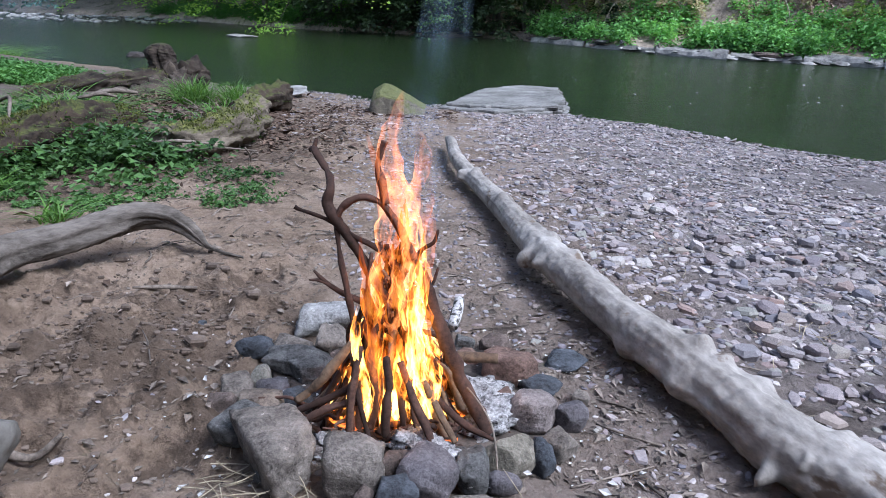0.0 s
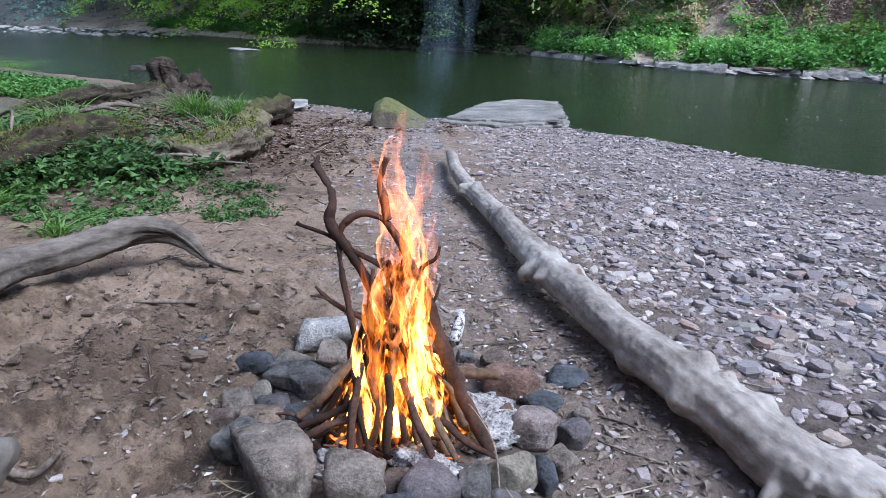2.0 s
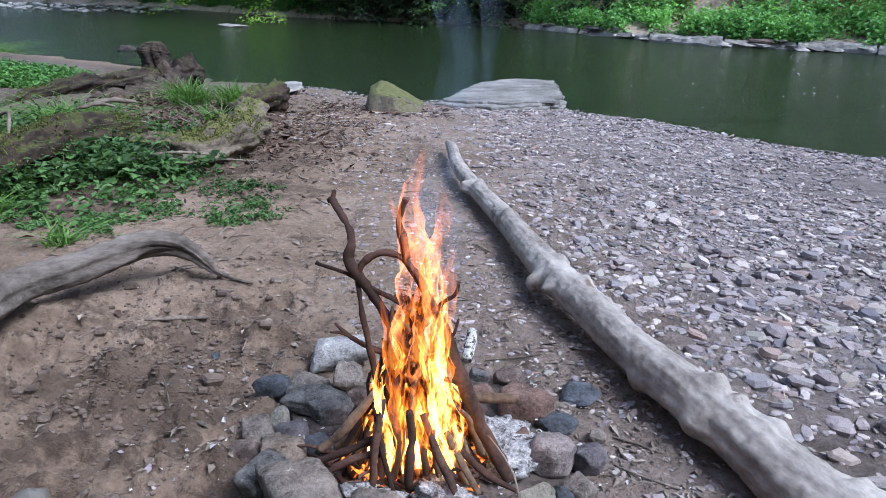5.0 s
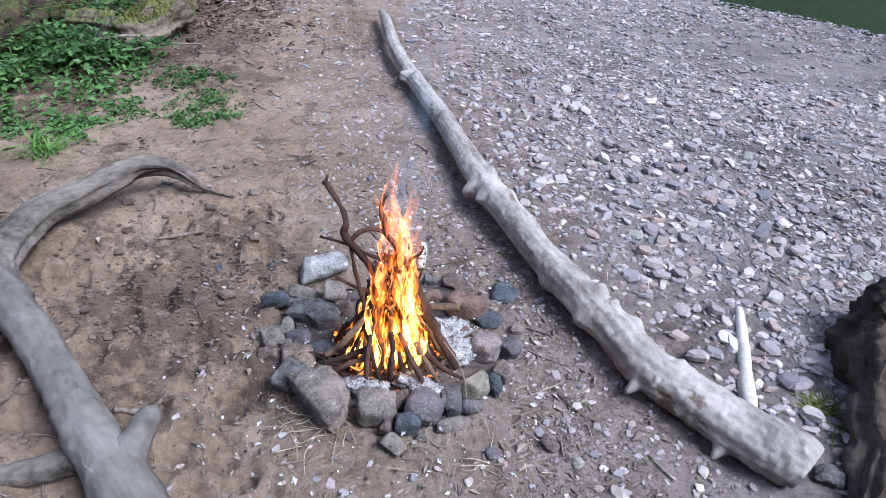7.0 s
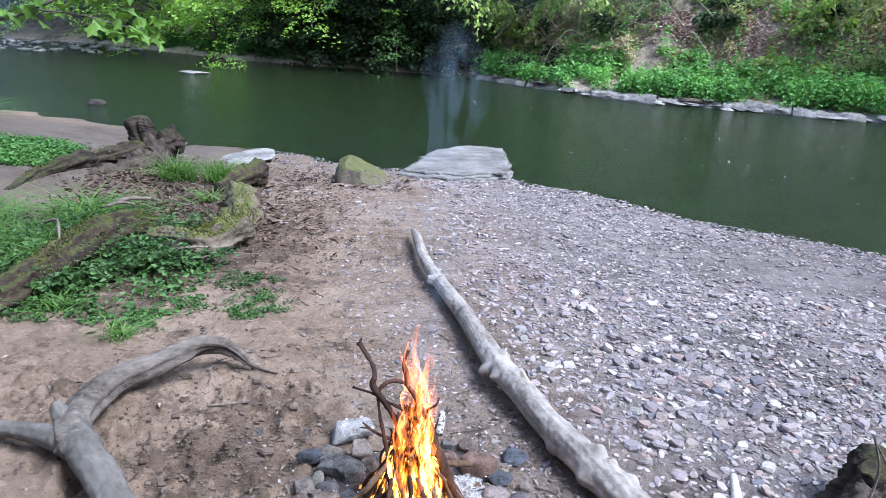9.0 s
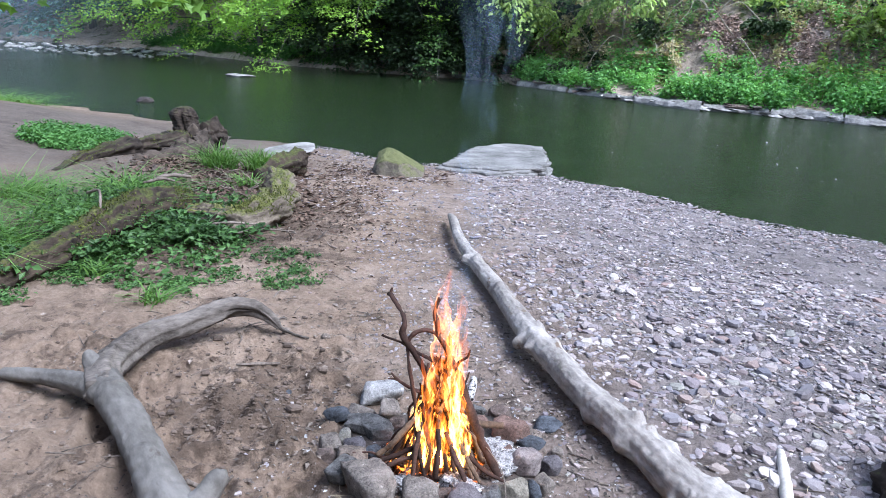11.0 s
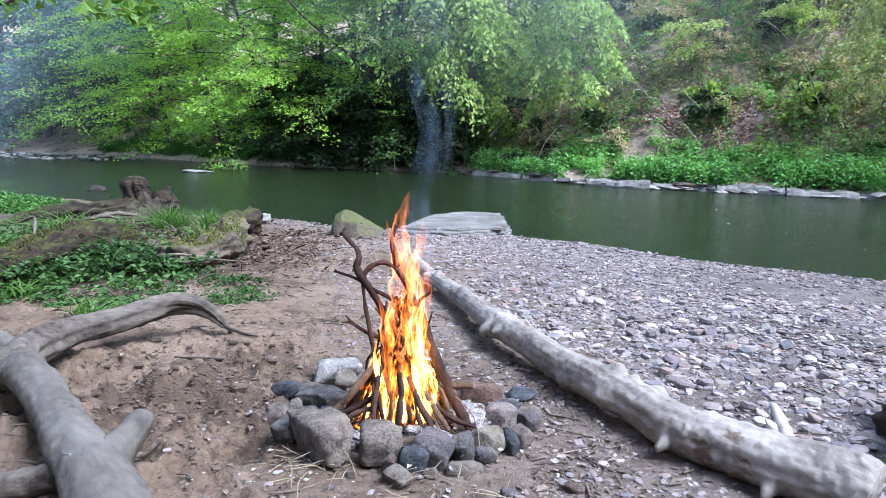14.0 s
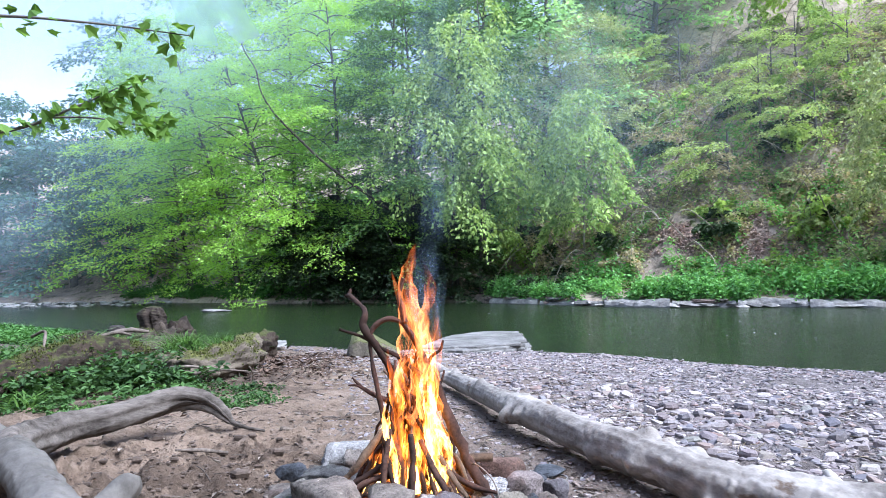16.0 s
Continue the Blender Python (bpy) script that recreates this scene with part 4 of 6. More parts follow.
bough((-0.112, 1.2, 0.468, 0.011), (-0.117, 1.2, 0.5, 0.01), (-0.125, 1.2, 0.535, 0.009), (-0.12, 1.2, 0.565, 0.009), (-0.113, 1.2, 0.585, 0.01), name="forked_stick", thick=0.72)
bough((-0.283, 1.2, 0.456, 0.006), (-0.274, 1.2, 0.451, 0.0045), (-0.245, 1.2, 0.442, 0.006), (-0.21, 1.2, 0.427, 0.007), (-0.17, 1.2, 0.4, 0.008), (-0.13, 1.2, 0.38, 0.009), (-0.07, 1.2, 0.33, 0.01), thick=0.75)
bough((-0.205, 1.2, 0.42, 0.006), (-0.197, 1.19, 0.36, 0.007), (-0.18, 1.18, 0.28, 0.009), (-0.165, 1.17, 0.2, 0.009), (-0.14, 1.16, 0.1, 0.009), thick=0.75)
bough((-0.262, 1.2, 0.308, 0.003), (-0.235, 1.2, 0.306, 0.0045), (-0.205, 1.2, 0.287, 0.006), (-0.15, 1.2, 0.26, 0.007), thick=0.75)
bough((-0.252, 1.2, 0.328, 0.0035), (-0.24, 1.2, 0.315, 0.0045), (-0.225, 1.2, 0.302, 0.005), thick=0.75)
bough((-0.012, 1.2, 0.42, 0.003), (-0.02, 1.2, 0.395, 0.0045), (-0.045, 1.2, 0.375, 0.006), (-0.06, 1.2, 0.33, 0.007), (-0.06, 1.2, 0.25, 0.007), thick=0.75)
bough((-0.01, 1.21, 0.34, 0.002), (-0.02, 1.2, 0.31, 0.004), (-0.035, 1.2, 0.3, 0.005), (-0.05, 1.2, 0.32, 0.005), thick=0.75)
bough((-0.045, 1.2, 0.34, 0.009), (-0.012, 1.19, 0.25, 0.012), (0.03, 1.17, 0.15, 0.015), (0.065, 1.15, 0.08, 0.015), (0.1, 1.13, 0.02, 0.014))
bough((-0.1, 1.1, 0.2, 0.006), (-0.094, 1.09, 0.14, 0.007), (-0.098, 1.08, 0.09, 0.007), (-0.1, 1.08, 0.04, 0.006))
bough((-0.075, 1.12, 0.18, 0.005), (-0.045, 1.08, 0.12, 0.006), (-0.018, 1.05, 0.08, 0.0065), (-0.004, 1.03, 0.055, 0.006))
bough((-0.03, 1.12, 0.14, 0.006), (0.01, 1.075, 0.085, 0.006), (0.035, 1.04, 0.06, 0.0055), mt="stick")
bough((-0.01, 1.13, 0.1, 0.006), (0.05, 1.08, 0.075, 0.006), (0.105, 1.04, 0.07, 0.004))
bough((-0.285, 1.15, 0.065, 0.008), (-0.23, 1.15, 0.12, 0.009), (-0.17, 1.16, 0.2, 0.007), mt="stick")
bough((-0.29, 1.13, 0.05, 0.007), (-0.22, 1.12, 0.09, 0.008), (-0.15, 1.12, 0.13, 0.006))
bough((-0.26, 1.1, 0.05, 0.007), (-0.21, 1.1, 0.085, 0.008), (-0.15, 1.1, 0.1, 0.006))
bough((-0.17, 1.08, 0.04, 0.006), (-0.165, 1.09, 0.12, 0.0065), (-0.15, 1.12, 0.21, 0.005))
bough((-0.13, 1.075, 0.03, 0.005), (-0.15, 1.09, 0.11, 0.005), (-0.17, 1.13, 0.19, 0.004))
bough((0.07, 1.2, 0.02, 0.002), (0.055, 1.15, 0.11, 0.0022), (0.1, 1.06, 0.09, 0.0018), (0.115, 1.0, 0.015, 0.0015), mt="twig")
birch = np.array([(0.02, 1.6, 0.02, 0.014), (0.028, 1.65, 0.035, 0.016), (0.036, 1.7, 0.055, 0.014)])
thing("birch_log", tube(birch[:, :3], birch[:, 3], 14, 24, 0.12, 30, 8), MAT["birch"], "short white birch log with dark bark marks", "log")
side = np.array([(-0.02, 1.34, 0.075, 0.012), (0.05, 1.34, 0.075, 0.0125), (0.125, 1.335, 0.077, 0.011)])
part("stick", tube(side[:, :3], side[:, 3], 10, 16, 0.15, 30, 5), MAT["stick"], fire)


def tongue(x, y, z0, z1, r, seed, bend):
    h = np.random.default_rng(seed)
    t = np.linspace(0, 1, 7)
    ph = h.uniform(0, 6.28)
    px = x + bend[0] * t ** 1.5 + r * 0.55 * np.sin(ph + t * 6) * t
    py = y + bend[1] * t ** 1.5 + r * 0.4 * np.cos(ph + t * 5) * t
    rad = r * np.interp(t, (0, 0.15, 0.4, 0.75, 1), (0.35, 0.8, 1, 0.5, 0.02))
    return tube(np.column_stack((px, py, z0 + (z1 - z0) * t)), rad, 10, 30, 0.6, 18, seed, 0.7)


for k in range(58):
    a, rr = g.uniform(0, 6.28), 0.1 * math.sqrt(g.uniform(0.02, 1))
    low = k % 3 == 0
    if low:
        a, rr = g.uniform(3.3, 6.1), g.uniform(0.07, 0.125)
    x, y = FIRE[0] + rr * 1.2 * math.cos(a), FIRE[1] + rr * math.sin(a)
    top = fz + ((0.47 - 1.9 * rr) * g.uniform(0.55, 1.0) if not low else g.uniform(0.1, 0.2))
    mt, r = (("flame_core", 0.013), ("flame_core", 0.019), ("flame", 0.032), ("flame_core", 0.01), ("flame", 0.028), ("flame_core", 0.022))[k % 6]
    part("flame", tongue(x, y, fz + 0.04 + g.uniform(0, 0.03 if low else 0.1), top, r * g.uniform(0.7, 1.2), 200 + k, ((FIRE[0] - x) * 0.75, (FIRE[1] - y) * 0.75)), MAT[mt], fire)
for k, (x, y, z0, z1, r, mt) in enumerate(((-0.025, 1.11, 0.06, 0.36, 0.03, "flame_core"), (-0.035, 1.14, 0.1, 0.46, 0.034, "flame_core"), (-0.14, 1.11, 0.08, 0.33, 0.024, "flame_core"), (-0.125, 1.14, 0.14, 0.44, 0.03, "flame"), (-0.03, 1.14, 0.14, 0.52, 0.042, "flame"), (-0.08, 1.15, 0.15, 0.5, 0.046, "flame"), (-0.1, 1.12, 0.05, 0.3, 0.05, "flame"))):
    part("flame", tongue(x, y, fz + z0, fz + z1, r, 330 + k, (-0.02, 0.05)), MAT[mt], fire)
for k, (x, z0, z1, r) in enumerate(((-0.095, 0.23, 0.6, 0.06), (-0.055, 0.2, 0.56, 0.054), (-0.12, 0.26, 0.63, 0.044), (-0.09, 0.4, 0.72, 0.042), (-0.06, 0.34, 0.66, 0.04))):
    part("flame", tongue(x, 1.2, fz + z0, fz + z1, r, 300 + k, (0.0, 0.0)), MAT["flame_tip"], fire)


def smoke_material(name, colour, most, scale, stretch, fade):
    m, nt, bsdf, coord = fresh(name)
    nt.nodes.remove(bsdf)
    mp = nt.nodes.new("ShaderNodeMapping")
    mp.inputs["Scale"].default_value = stretch
    nt.links.new(coord, mp.inputs["Vector"])
    n = noise_tex(nt, mp.outputs[0], scale, 5, 0.5, 0.8)
    grad = nt.nodes.new("ShaderNodeTexGradient")
    grad.gradient_type = "SPHERICAL"
    mp2 = nt.nodes.new("ShaderNodeMapping")
    mp2.inputs["Location"].default_value, mp2.inputs["Scale"].default_value = fade[0], fade[1]
    nt.links.new(nt.nodes["Texture Coordinate"].outputs["Generated"], mp2.inputs["Vector"])
    nt.links.new(mp2.outputs[0], grad.inputs[0])
    f = nt.nodes.new("ShaderNodeMapRange")
    f.inputs[1].default_value, f.inputs[2].default_value, f.inputs[4].default_value = 0.35, 0.7, most
    nt.links.new(n, f.inputs[0])
    edge = nt.nodes.new("ShaderNodeMapRange")
    edge.inputs[2].default_value = 0.45
    nt.links.new(grad.outputs["Fac"], edge.inputs[0])
    di, tl, tr = nt.nodes.new("ShaderNodeBsdfDiffuse"), nt.nodes.new("ShaderNodeBsdfTranslucent"), nt.nodes.new("ShaderNodeBsdfTransparent")
    di.inputs[0].default_value = tl.inputs[0].default_value = (*colour, 1)
    half, mx = nt.nodes.new("ShaderNodeMixShader"), nt.nodes.new("ShaderNodeMixShader")
    nt.links.new(di.outputs[0], half.inputs[1])
    nt.links.new(tl.outputs[0], half.inputs[2])
    nt.links.new(calc(nt, "MULTIPLY", f.outputs[0], edge.outputs[0]), mx.inputs[0])
    nt.links.new(tr.outputs[0], mx.inputs[1])
    nt.links.new(half.outputs[0], mx.inputs[2])
    nt.links.new(mx.outputs[0], nt.nodes["Material Output"].inputs[0])
    return m


MAT["smoke"] = smoke_material("thin_smoke", (0.5, 0.72, 1.0), 0.17, 11.0, (1.6, 1.6, 0.5), ((-1.2, 0, -1.05), (2.4, 0, 2.1)))
# Thin smoke that also stands in for overall haze and lens veil.
MAT["thin_haze"] = smoke_material("thin_smoke_and_haze", (0.66, 0.82, 0.95), 0.2, 0.12, (1, 1, 1), ((-1, 0, -1), (2, 0, 2)))
MAT["haze"] = smoke_material("drifting_smoke", (0.6, 0.79, 0.98), 0.6, 0.12, (1, 1, 1), ((-1, 0, -1), (2, 0, 2)))
plume = group_at("smoke_plume", (FIRE[0], FIRE[1], fz + 0.45), "thin bluish smoke rising above the campfire", "smoke")
h = np.random.default_rng(72)
for z0, z1, r, yaw in ((0.34, 0.74, 0.075, 10), (0.68, 1.12, 0.1, -14), (1.06, 1.6, 0.12, 8)):
    u, w = (q.ravel() for q in np.meshgrid(np.linspace(0, 1, 40), np.linspace(-1, 1, 17), indexing="ij"))
    z = z0 + (z1 - z0) * u
    ph = h.uniform(0, 6.28)
    reach = w * r * (0.75 + 0.25 * np.sin(z * 13 + ph))
    v = np.column_stack((FIRE[0] + 0.045 + 0.04 * (z - 0.42) + 0.02 * np.sin(z * 9 + ph) + reach * math.cos(radians(yaw)), FIRE[1] + 0.06 + reach * math.sin(radians(yaw)) + 0.025 * np.sin(w * 4 + z * 8 + ph), fz + z))
    k = (np.arange(39)[:, None] * 17 + np.arange(16)[None]).ravel()
    part("wisp", (v, [np.column_stack((k, k + 1, k + 18, k + 17))]), MAT["smoke"], plume)

# ---- stones and slab at the water ----
slab = group_at("river_slab", (0.6, 8.6, W), "broad flat layered pale grey rock slab at the water's edge", "rock")
g = np.random.default_rng(5)
OUTLINE = np.array([(-0.28, 7.72), (0.05, 7.55), (0.5, 7.5), (1.08, 7.72), (1.2, 7.95), (1.27, 8.9), (1.32, 9.5), (0.8, 9.7), (0.2, 9.3), (0.02, 8.7), (-0.1, 8.3)])
for k in range(4):
    ring = np.vstack([OUTLINE[m] + (OUTLINE[(m + 1) % 11] - OUTLINE[m]) * u for m in range(11) for u in np.linspace(0, 1, 7)[:-1]])
    n = len(ring)
    ring = ring + g.normal(size=(n, 2)) * 0.026
    mid = np.array((0.62 + 0.05 * k, 8.55 + 0.02 * k))
    ring = mid + (ring - mid) * (1.04 - 0.035 * k - 0.05 * (k == 3) * (ring[:, :1] < 0.4))
    z0 = W - 0.035 + 0.036 * k
    rows = []
    for q, h in ((1, 0), (1.0, 0.02), (0.99, 0.031), (0.97, 0.034), (0.7, 0.035), (0.35, 0.036)):
        xy = mid + (ring - mid) * q
        rows.append(np.column_stack((xy, z0 + h + 0.025 * (xy[:, 0] - 0.6) + 0.008 * vnoise(np.column_stack((xy * 5, np.full(n, k))), 3))))
    v = np.vstack(rows + [np.array([[*mid, z0 + 0.037]])])
    i = np.arange(n)
    q = np.vstack([np.column_stack((i + m * n, (i + 1) % n + m * n, (i + 1) % n + (m + 1) * n, i + (m + 1) * n)) for m in range(5)])
    t = np.column_stack((i + 5 * n, (i + 1) % n + 5 * n, np.full(n, 6 * n)))
    part("layer", (v, [q, t]), MAT["slab"], slab, smoothed=False)


def boulder(name, x, y, size, seed, material, label, z=None, sink=0.2, cuts=8):
    v, f = stone(size, seed, 4, cuts, 0.12, seed * 37 % 360, 5)
    z = float(ground_z(x, y)[0]) if z is None else z
    return thing(name, (v + (x, y, z - v[:, 2].min() - sink * size[2]), f), material, label, "rock")


v, f = block((0.7, 0.6, 0.5), 45, 7.0, 5, 0, 0, 2, 0.02)
for n, reach in (((0.5, 0.05, 0.87), 0.125), ((-0.95, -0.1, 0.28), 0.26), ((-0.3, -0.9, 0.25), 0.25), ((0.45, -0.8, 0.3), 0.24), ((0.1, 0.75, 0.65), 0.24), ((0.1, -0.25, 0.95), 0.145), ((-0.6, -0.2, 0.75), 0.22)):
    n = unit(np.array(n))
    over = v @ n - reach + 0.012 * fbm(v * 7, 21, 3)
    v = v - np.outer(np.where(over > 0, over * 0.96, 0), n)
v = v + 0.006 * fbm(v * 22, 22, 3)[:, None] * unit(v)
thing("boulder", (v + (-0.68, 7.25, float(ground_z(-0.68, 7.25)[0]) + 0.08), f), MAT["moss_rock"], "wedge-shaped boulder with yellow-green moss on the shore", "rock")
boulder("flat_rock", -2.3, 8.25, (1.2, 0.8, 0.07), 46, MAT["shelf"], "flat pale rock half sunk in shingle", sink=0.6, cuts=13)
boulder("river_rock", -6.39, 13.55, (0.4, 0.3, 0.2), 43, MAT["ember_bit"], "small dark wet rock standing in the river", W, 0.4)
boulder("river_rock", -6.9, 21.6, (0.95, 0.45, 0.2), 44, MAT["shelf"], "long flat pale rock showing above the river", W, 0.5)

# ---- trees ----
RIVER = unit((-0.42, -0.91, 0.0))


def bent(start, azimuth, length, rise, droop, n=7):
    """A limb that leaves at an upward slope and bows down."""
    u = np.linspace(0, 1, n)
    d = np.array((math.cos(azimuth), math.sin(azimuth), 0.0))
    p = start + np.outer(u * length, d)
    p[:, 2] += length * (rise * u - droop * u * u)
    return p


def tree(base, height, reach, leaf, count, label, seed, lean=(0, 0), limbs=34, per=14, low=0.15, toward=0.5, rise=0.45, droop=0.55, trunk=0.16, hang=False, spray=1.0, bark="bark", width=0.4):
    """A tree at base whose limbs carry flat or hanging sprays of leaves."""
    g = np.random.default_rng(seed)
    base = np.asarray(base, float)
    ob = group_at("tree", base, label, "tree")
    t = np.linspace(0, 1, 8)
    axis_pts = np.column_stack((base[0] + lean[0] * t ** 1.4 + 0.12 * np.sin(t * 5 + seed), base[1] + lean[1] * t ** 1.4 + 0.1 * np.cos(t * 4 + seed), base[2] - 0.3 + (height + 0.3) * t))
    wood = [tube(axis_pts, trunk * (1.05 - 0.9 * t), 10, 24, 0.12, 3, seed)]
    river = math.atan2(RIVER[1], RIVER[0])
    starts, ways, lens = [], [], []
    for k in range(limbs):
        f = low + (0.98 - low) * (k + 0.5) / limbs
        p0 = axis_pts[0] + (axis_pts[-1] - axis_pts[0]) * f
        p0 = np.array([np.interp(f, t, axis_pts[:, c]) for c in range(3)])
        az = k * 2.39996 + g.uniform(-0.4, 0.4)
        off = (az - river + np.pi) % (2 * np.pi) - np.pi
        az = river + off * (1 - 0.45 * toward)
        ln = reach * (0.35 + 0.65 * math.sin(math.pi * min(1, 0.25 + f * 0.8))) * g.uniform(0.7, 1.1) * (1 + 0.35 * toward * math.cos(off))
        c = bent(p0, az, ln, rise * g.uniform(0.6, 1.3), droop * g.uniform(0.6, 1.2))
        part("limb", tube(c, np.linspace(0.034, 0.006, len(c)) * (trunk / 0.16) ** 0.5, 5, 8), MAT[bark], ob)
        u = g.uniform(0.22, 1.0, per) ** 0.8
        at = np.column_stack([np.interp(u, np.linspace(0, 1, len(c)), c[:, m]) for m in range(3)])
        turn = az + g.choice((-1, 1), per) * g.uniform(0.15, 1.15, per)
        if hang:
            way = np.column_stack((np.cos(turn) * 0.5, np.sin(turn) * 0.5, -g.uniform(0.3, 1.3, per)))
        else:
            way = np.column_stack((np.cos(turn), np.sin(turn), g.uniform(-0.25, 0.2, per)))
        starts.append(at)
        ways.append(way)
        lens.append(spray * g.uniform(0.55, 1.25, per))
    starts, ways, lens = np.vstack(starts), np.vstack(ways), np.concatenate(lens)
    part("trunk", joined(wood), MAT[bark], ob, "grey trunk and limbs")
    part("crown", sprays(starts, ways, lens, count, LEAF_SIZE[leaf], g, 0.16 if hang else width, 0.05 if hang else 0.22, 0.75 if hang else 0.5, 0.06), MAT[leaf], ob, smoothed=False)
    return ob


LEAF_SIZE = {"beech": 0.118, "beech_far": 0.26, "hanging": 0.185, "shade_leaf": 0.14, "dark_leaf": 0.17, "blue_leaf": 0.34, "scrub": 0.12, "sunlit": 0.11, "olive": 0.12, "nettle": 0.12, "herb": 0.05}
BRIGHT = "broad fresh green beech leaning out over the river"
beeches = []
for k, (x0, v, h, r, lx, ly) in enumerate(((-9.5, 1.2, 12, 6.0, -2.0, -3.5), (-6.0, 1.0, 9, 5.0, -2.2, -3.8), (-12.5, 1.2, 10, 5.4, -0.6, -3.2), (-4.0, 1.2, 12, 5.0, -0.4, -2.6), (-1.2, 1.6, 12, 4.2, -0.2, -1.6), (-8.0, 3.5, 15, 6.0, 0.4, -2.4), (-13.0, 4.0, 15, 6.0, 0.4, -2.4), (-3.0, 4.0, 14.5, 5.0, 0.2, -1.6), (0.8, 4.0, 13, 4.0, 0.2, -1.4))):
    # Two beeches take the leaf with painted shade, as dark backing.
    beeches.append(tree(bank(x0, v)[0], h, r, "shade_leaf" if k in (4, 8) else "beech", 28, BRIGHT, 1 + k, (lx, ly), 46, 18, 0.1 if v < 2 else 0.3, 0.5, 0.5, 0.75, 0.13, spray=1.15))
DEADLIMB = np.array([(-0.9, 26.8, 3.0), (-2.2, 25.2, 3.8), (-3.54, 24.0, 4.76), (-4.35, 23.9, 5.53), (-5.35, 23.8, 6.58), (-5.85, 23.8, 7.41), (-6.04, 23.8, 8.24), (-6.5, 23.8, 9.08), (-6.74, 23.8, 10.4)])
part("dead_limb", tube(DEADLIMB, np.linspace(0.06, 0.015, len(DEADLIMB)), 7, 40, 0.15, 2, 3), MAT["rot"], beeches[4], "bare dark dead limb")
HANG = "tree with long hanging strands of pale green leaves"
tree(bank(0.6, 1.2)[0], 10, 3.6, "hanging", 15, HANG, 15, (0.2, -2.6), 26, 13, 0.35, 0.3, 0.6, 0.7, 0.1, True, 1.7)
tree(bank(1.7, 1.8)[0], 11, 2.5, "hanging", 13, HANG, 16, (-0.5, -1.8), 22, 12, 0.4, 0.3, 0.6, 0.7, 0.1, True, 1.5)
tree(bank(1.8, 0.8)[0], 6.5, 2.2, "hanging", 14, HANG, 17, (-0.3, -1.6), 18, 14, 0.35, 0.3, 0.6, 0.8, 0.07, True, 1.2)
for k, (x0, v, h, r) in enumerate(((4.4, 3.0, 5.5, 1.7), (4.2, 7.0, 6, 2.0), (11.6, 3.0, 4.6, 1.6), (13.2, 2.6, 5, 1.9), (3.6, 9.6, 6, 2.2), (13.0, 8.0, 6, 2.3), (10.6, 12.4, 5, 2.2), (3.6, 5.0, 6, 2.2))):
    # Some saplings beyond x0 9 take the sunlit colour to brighten the slope.
    tree(bank(x0, v)[0], h, r, "sunlit" if x0 > 9 and k % 2 else ("scrub" if k % 3 else "hanging"), 26, "slender pale-leaved sapling on the steep bank", 80 + k, (-0.6, -1.4), 20, 11, 0.2, 0.4, 0.6, 0.8, 0.045, k % 2 == 0, 1.1, "vine")
# Slope trees behind, in the leaf colour that carries haze.
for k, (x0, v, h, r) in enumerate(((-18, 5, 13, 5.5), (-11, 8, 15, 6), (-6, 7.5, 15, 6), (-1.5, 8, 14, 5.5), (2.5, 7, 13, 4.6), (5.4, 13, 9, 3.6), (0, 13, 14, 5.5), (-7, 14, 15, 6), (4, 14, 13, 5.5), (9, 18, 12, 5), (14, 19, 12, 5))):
    tree(bank(x0, v)[0], h, r, "beech_far", 17, "woodland tree on the slope, leaf green paled by painted haze", 20 + k, (0.3 * (k % 3 - 1), -1.0), 34, 15, 0.15, 0.3, trunk=0.15, spray=1.9, width=0.5)
# Trees far upriver, their haze painted into the leaf colour.
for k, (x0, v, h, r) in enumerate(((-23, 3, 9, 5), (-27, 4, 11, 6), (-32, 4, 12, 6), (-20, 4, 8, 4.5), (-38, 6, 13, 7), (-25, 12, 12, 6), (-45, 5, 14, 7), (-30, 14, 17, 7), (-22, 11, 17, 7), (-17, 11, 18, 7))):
    tree(bank(x0, v)[0], h, r, "blue_leaf", 18, "tree far up the river, leaves coloured dim blue-green by haze", 40 + k, (0, -0.5), 30, 13, 0.05, 0.3, trunk=0.22, spray=2.0, width=0.5)
# Near-black bushes added to stand for the shade under the trees.
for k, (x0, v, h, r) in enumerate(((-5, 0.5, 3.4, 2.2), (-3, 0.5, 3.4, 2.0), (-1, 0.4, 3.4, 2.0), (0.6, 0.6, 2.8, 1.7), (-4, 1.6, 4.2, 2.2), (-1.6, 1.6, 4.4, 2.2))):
    tree(bank(x0, v)[0], h, r, "dark_leaf", 24, "near-black bush added for the shade gap under the trees", 60 + k, (0, -0.5), 26, 10, 0.06, 0.4, 0.5, 0.7, 0.05, spray=0.8)


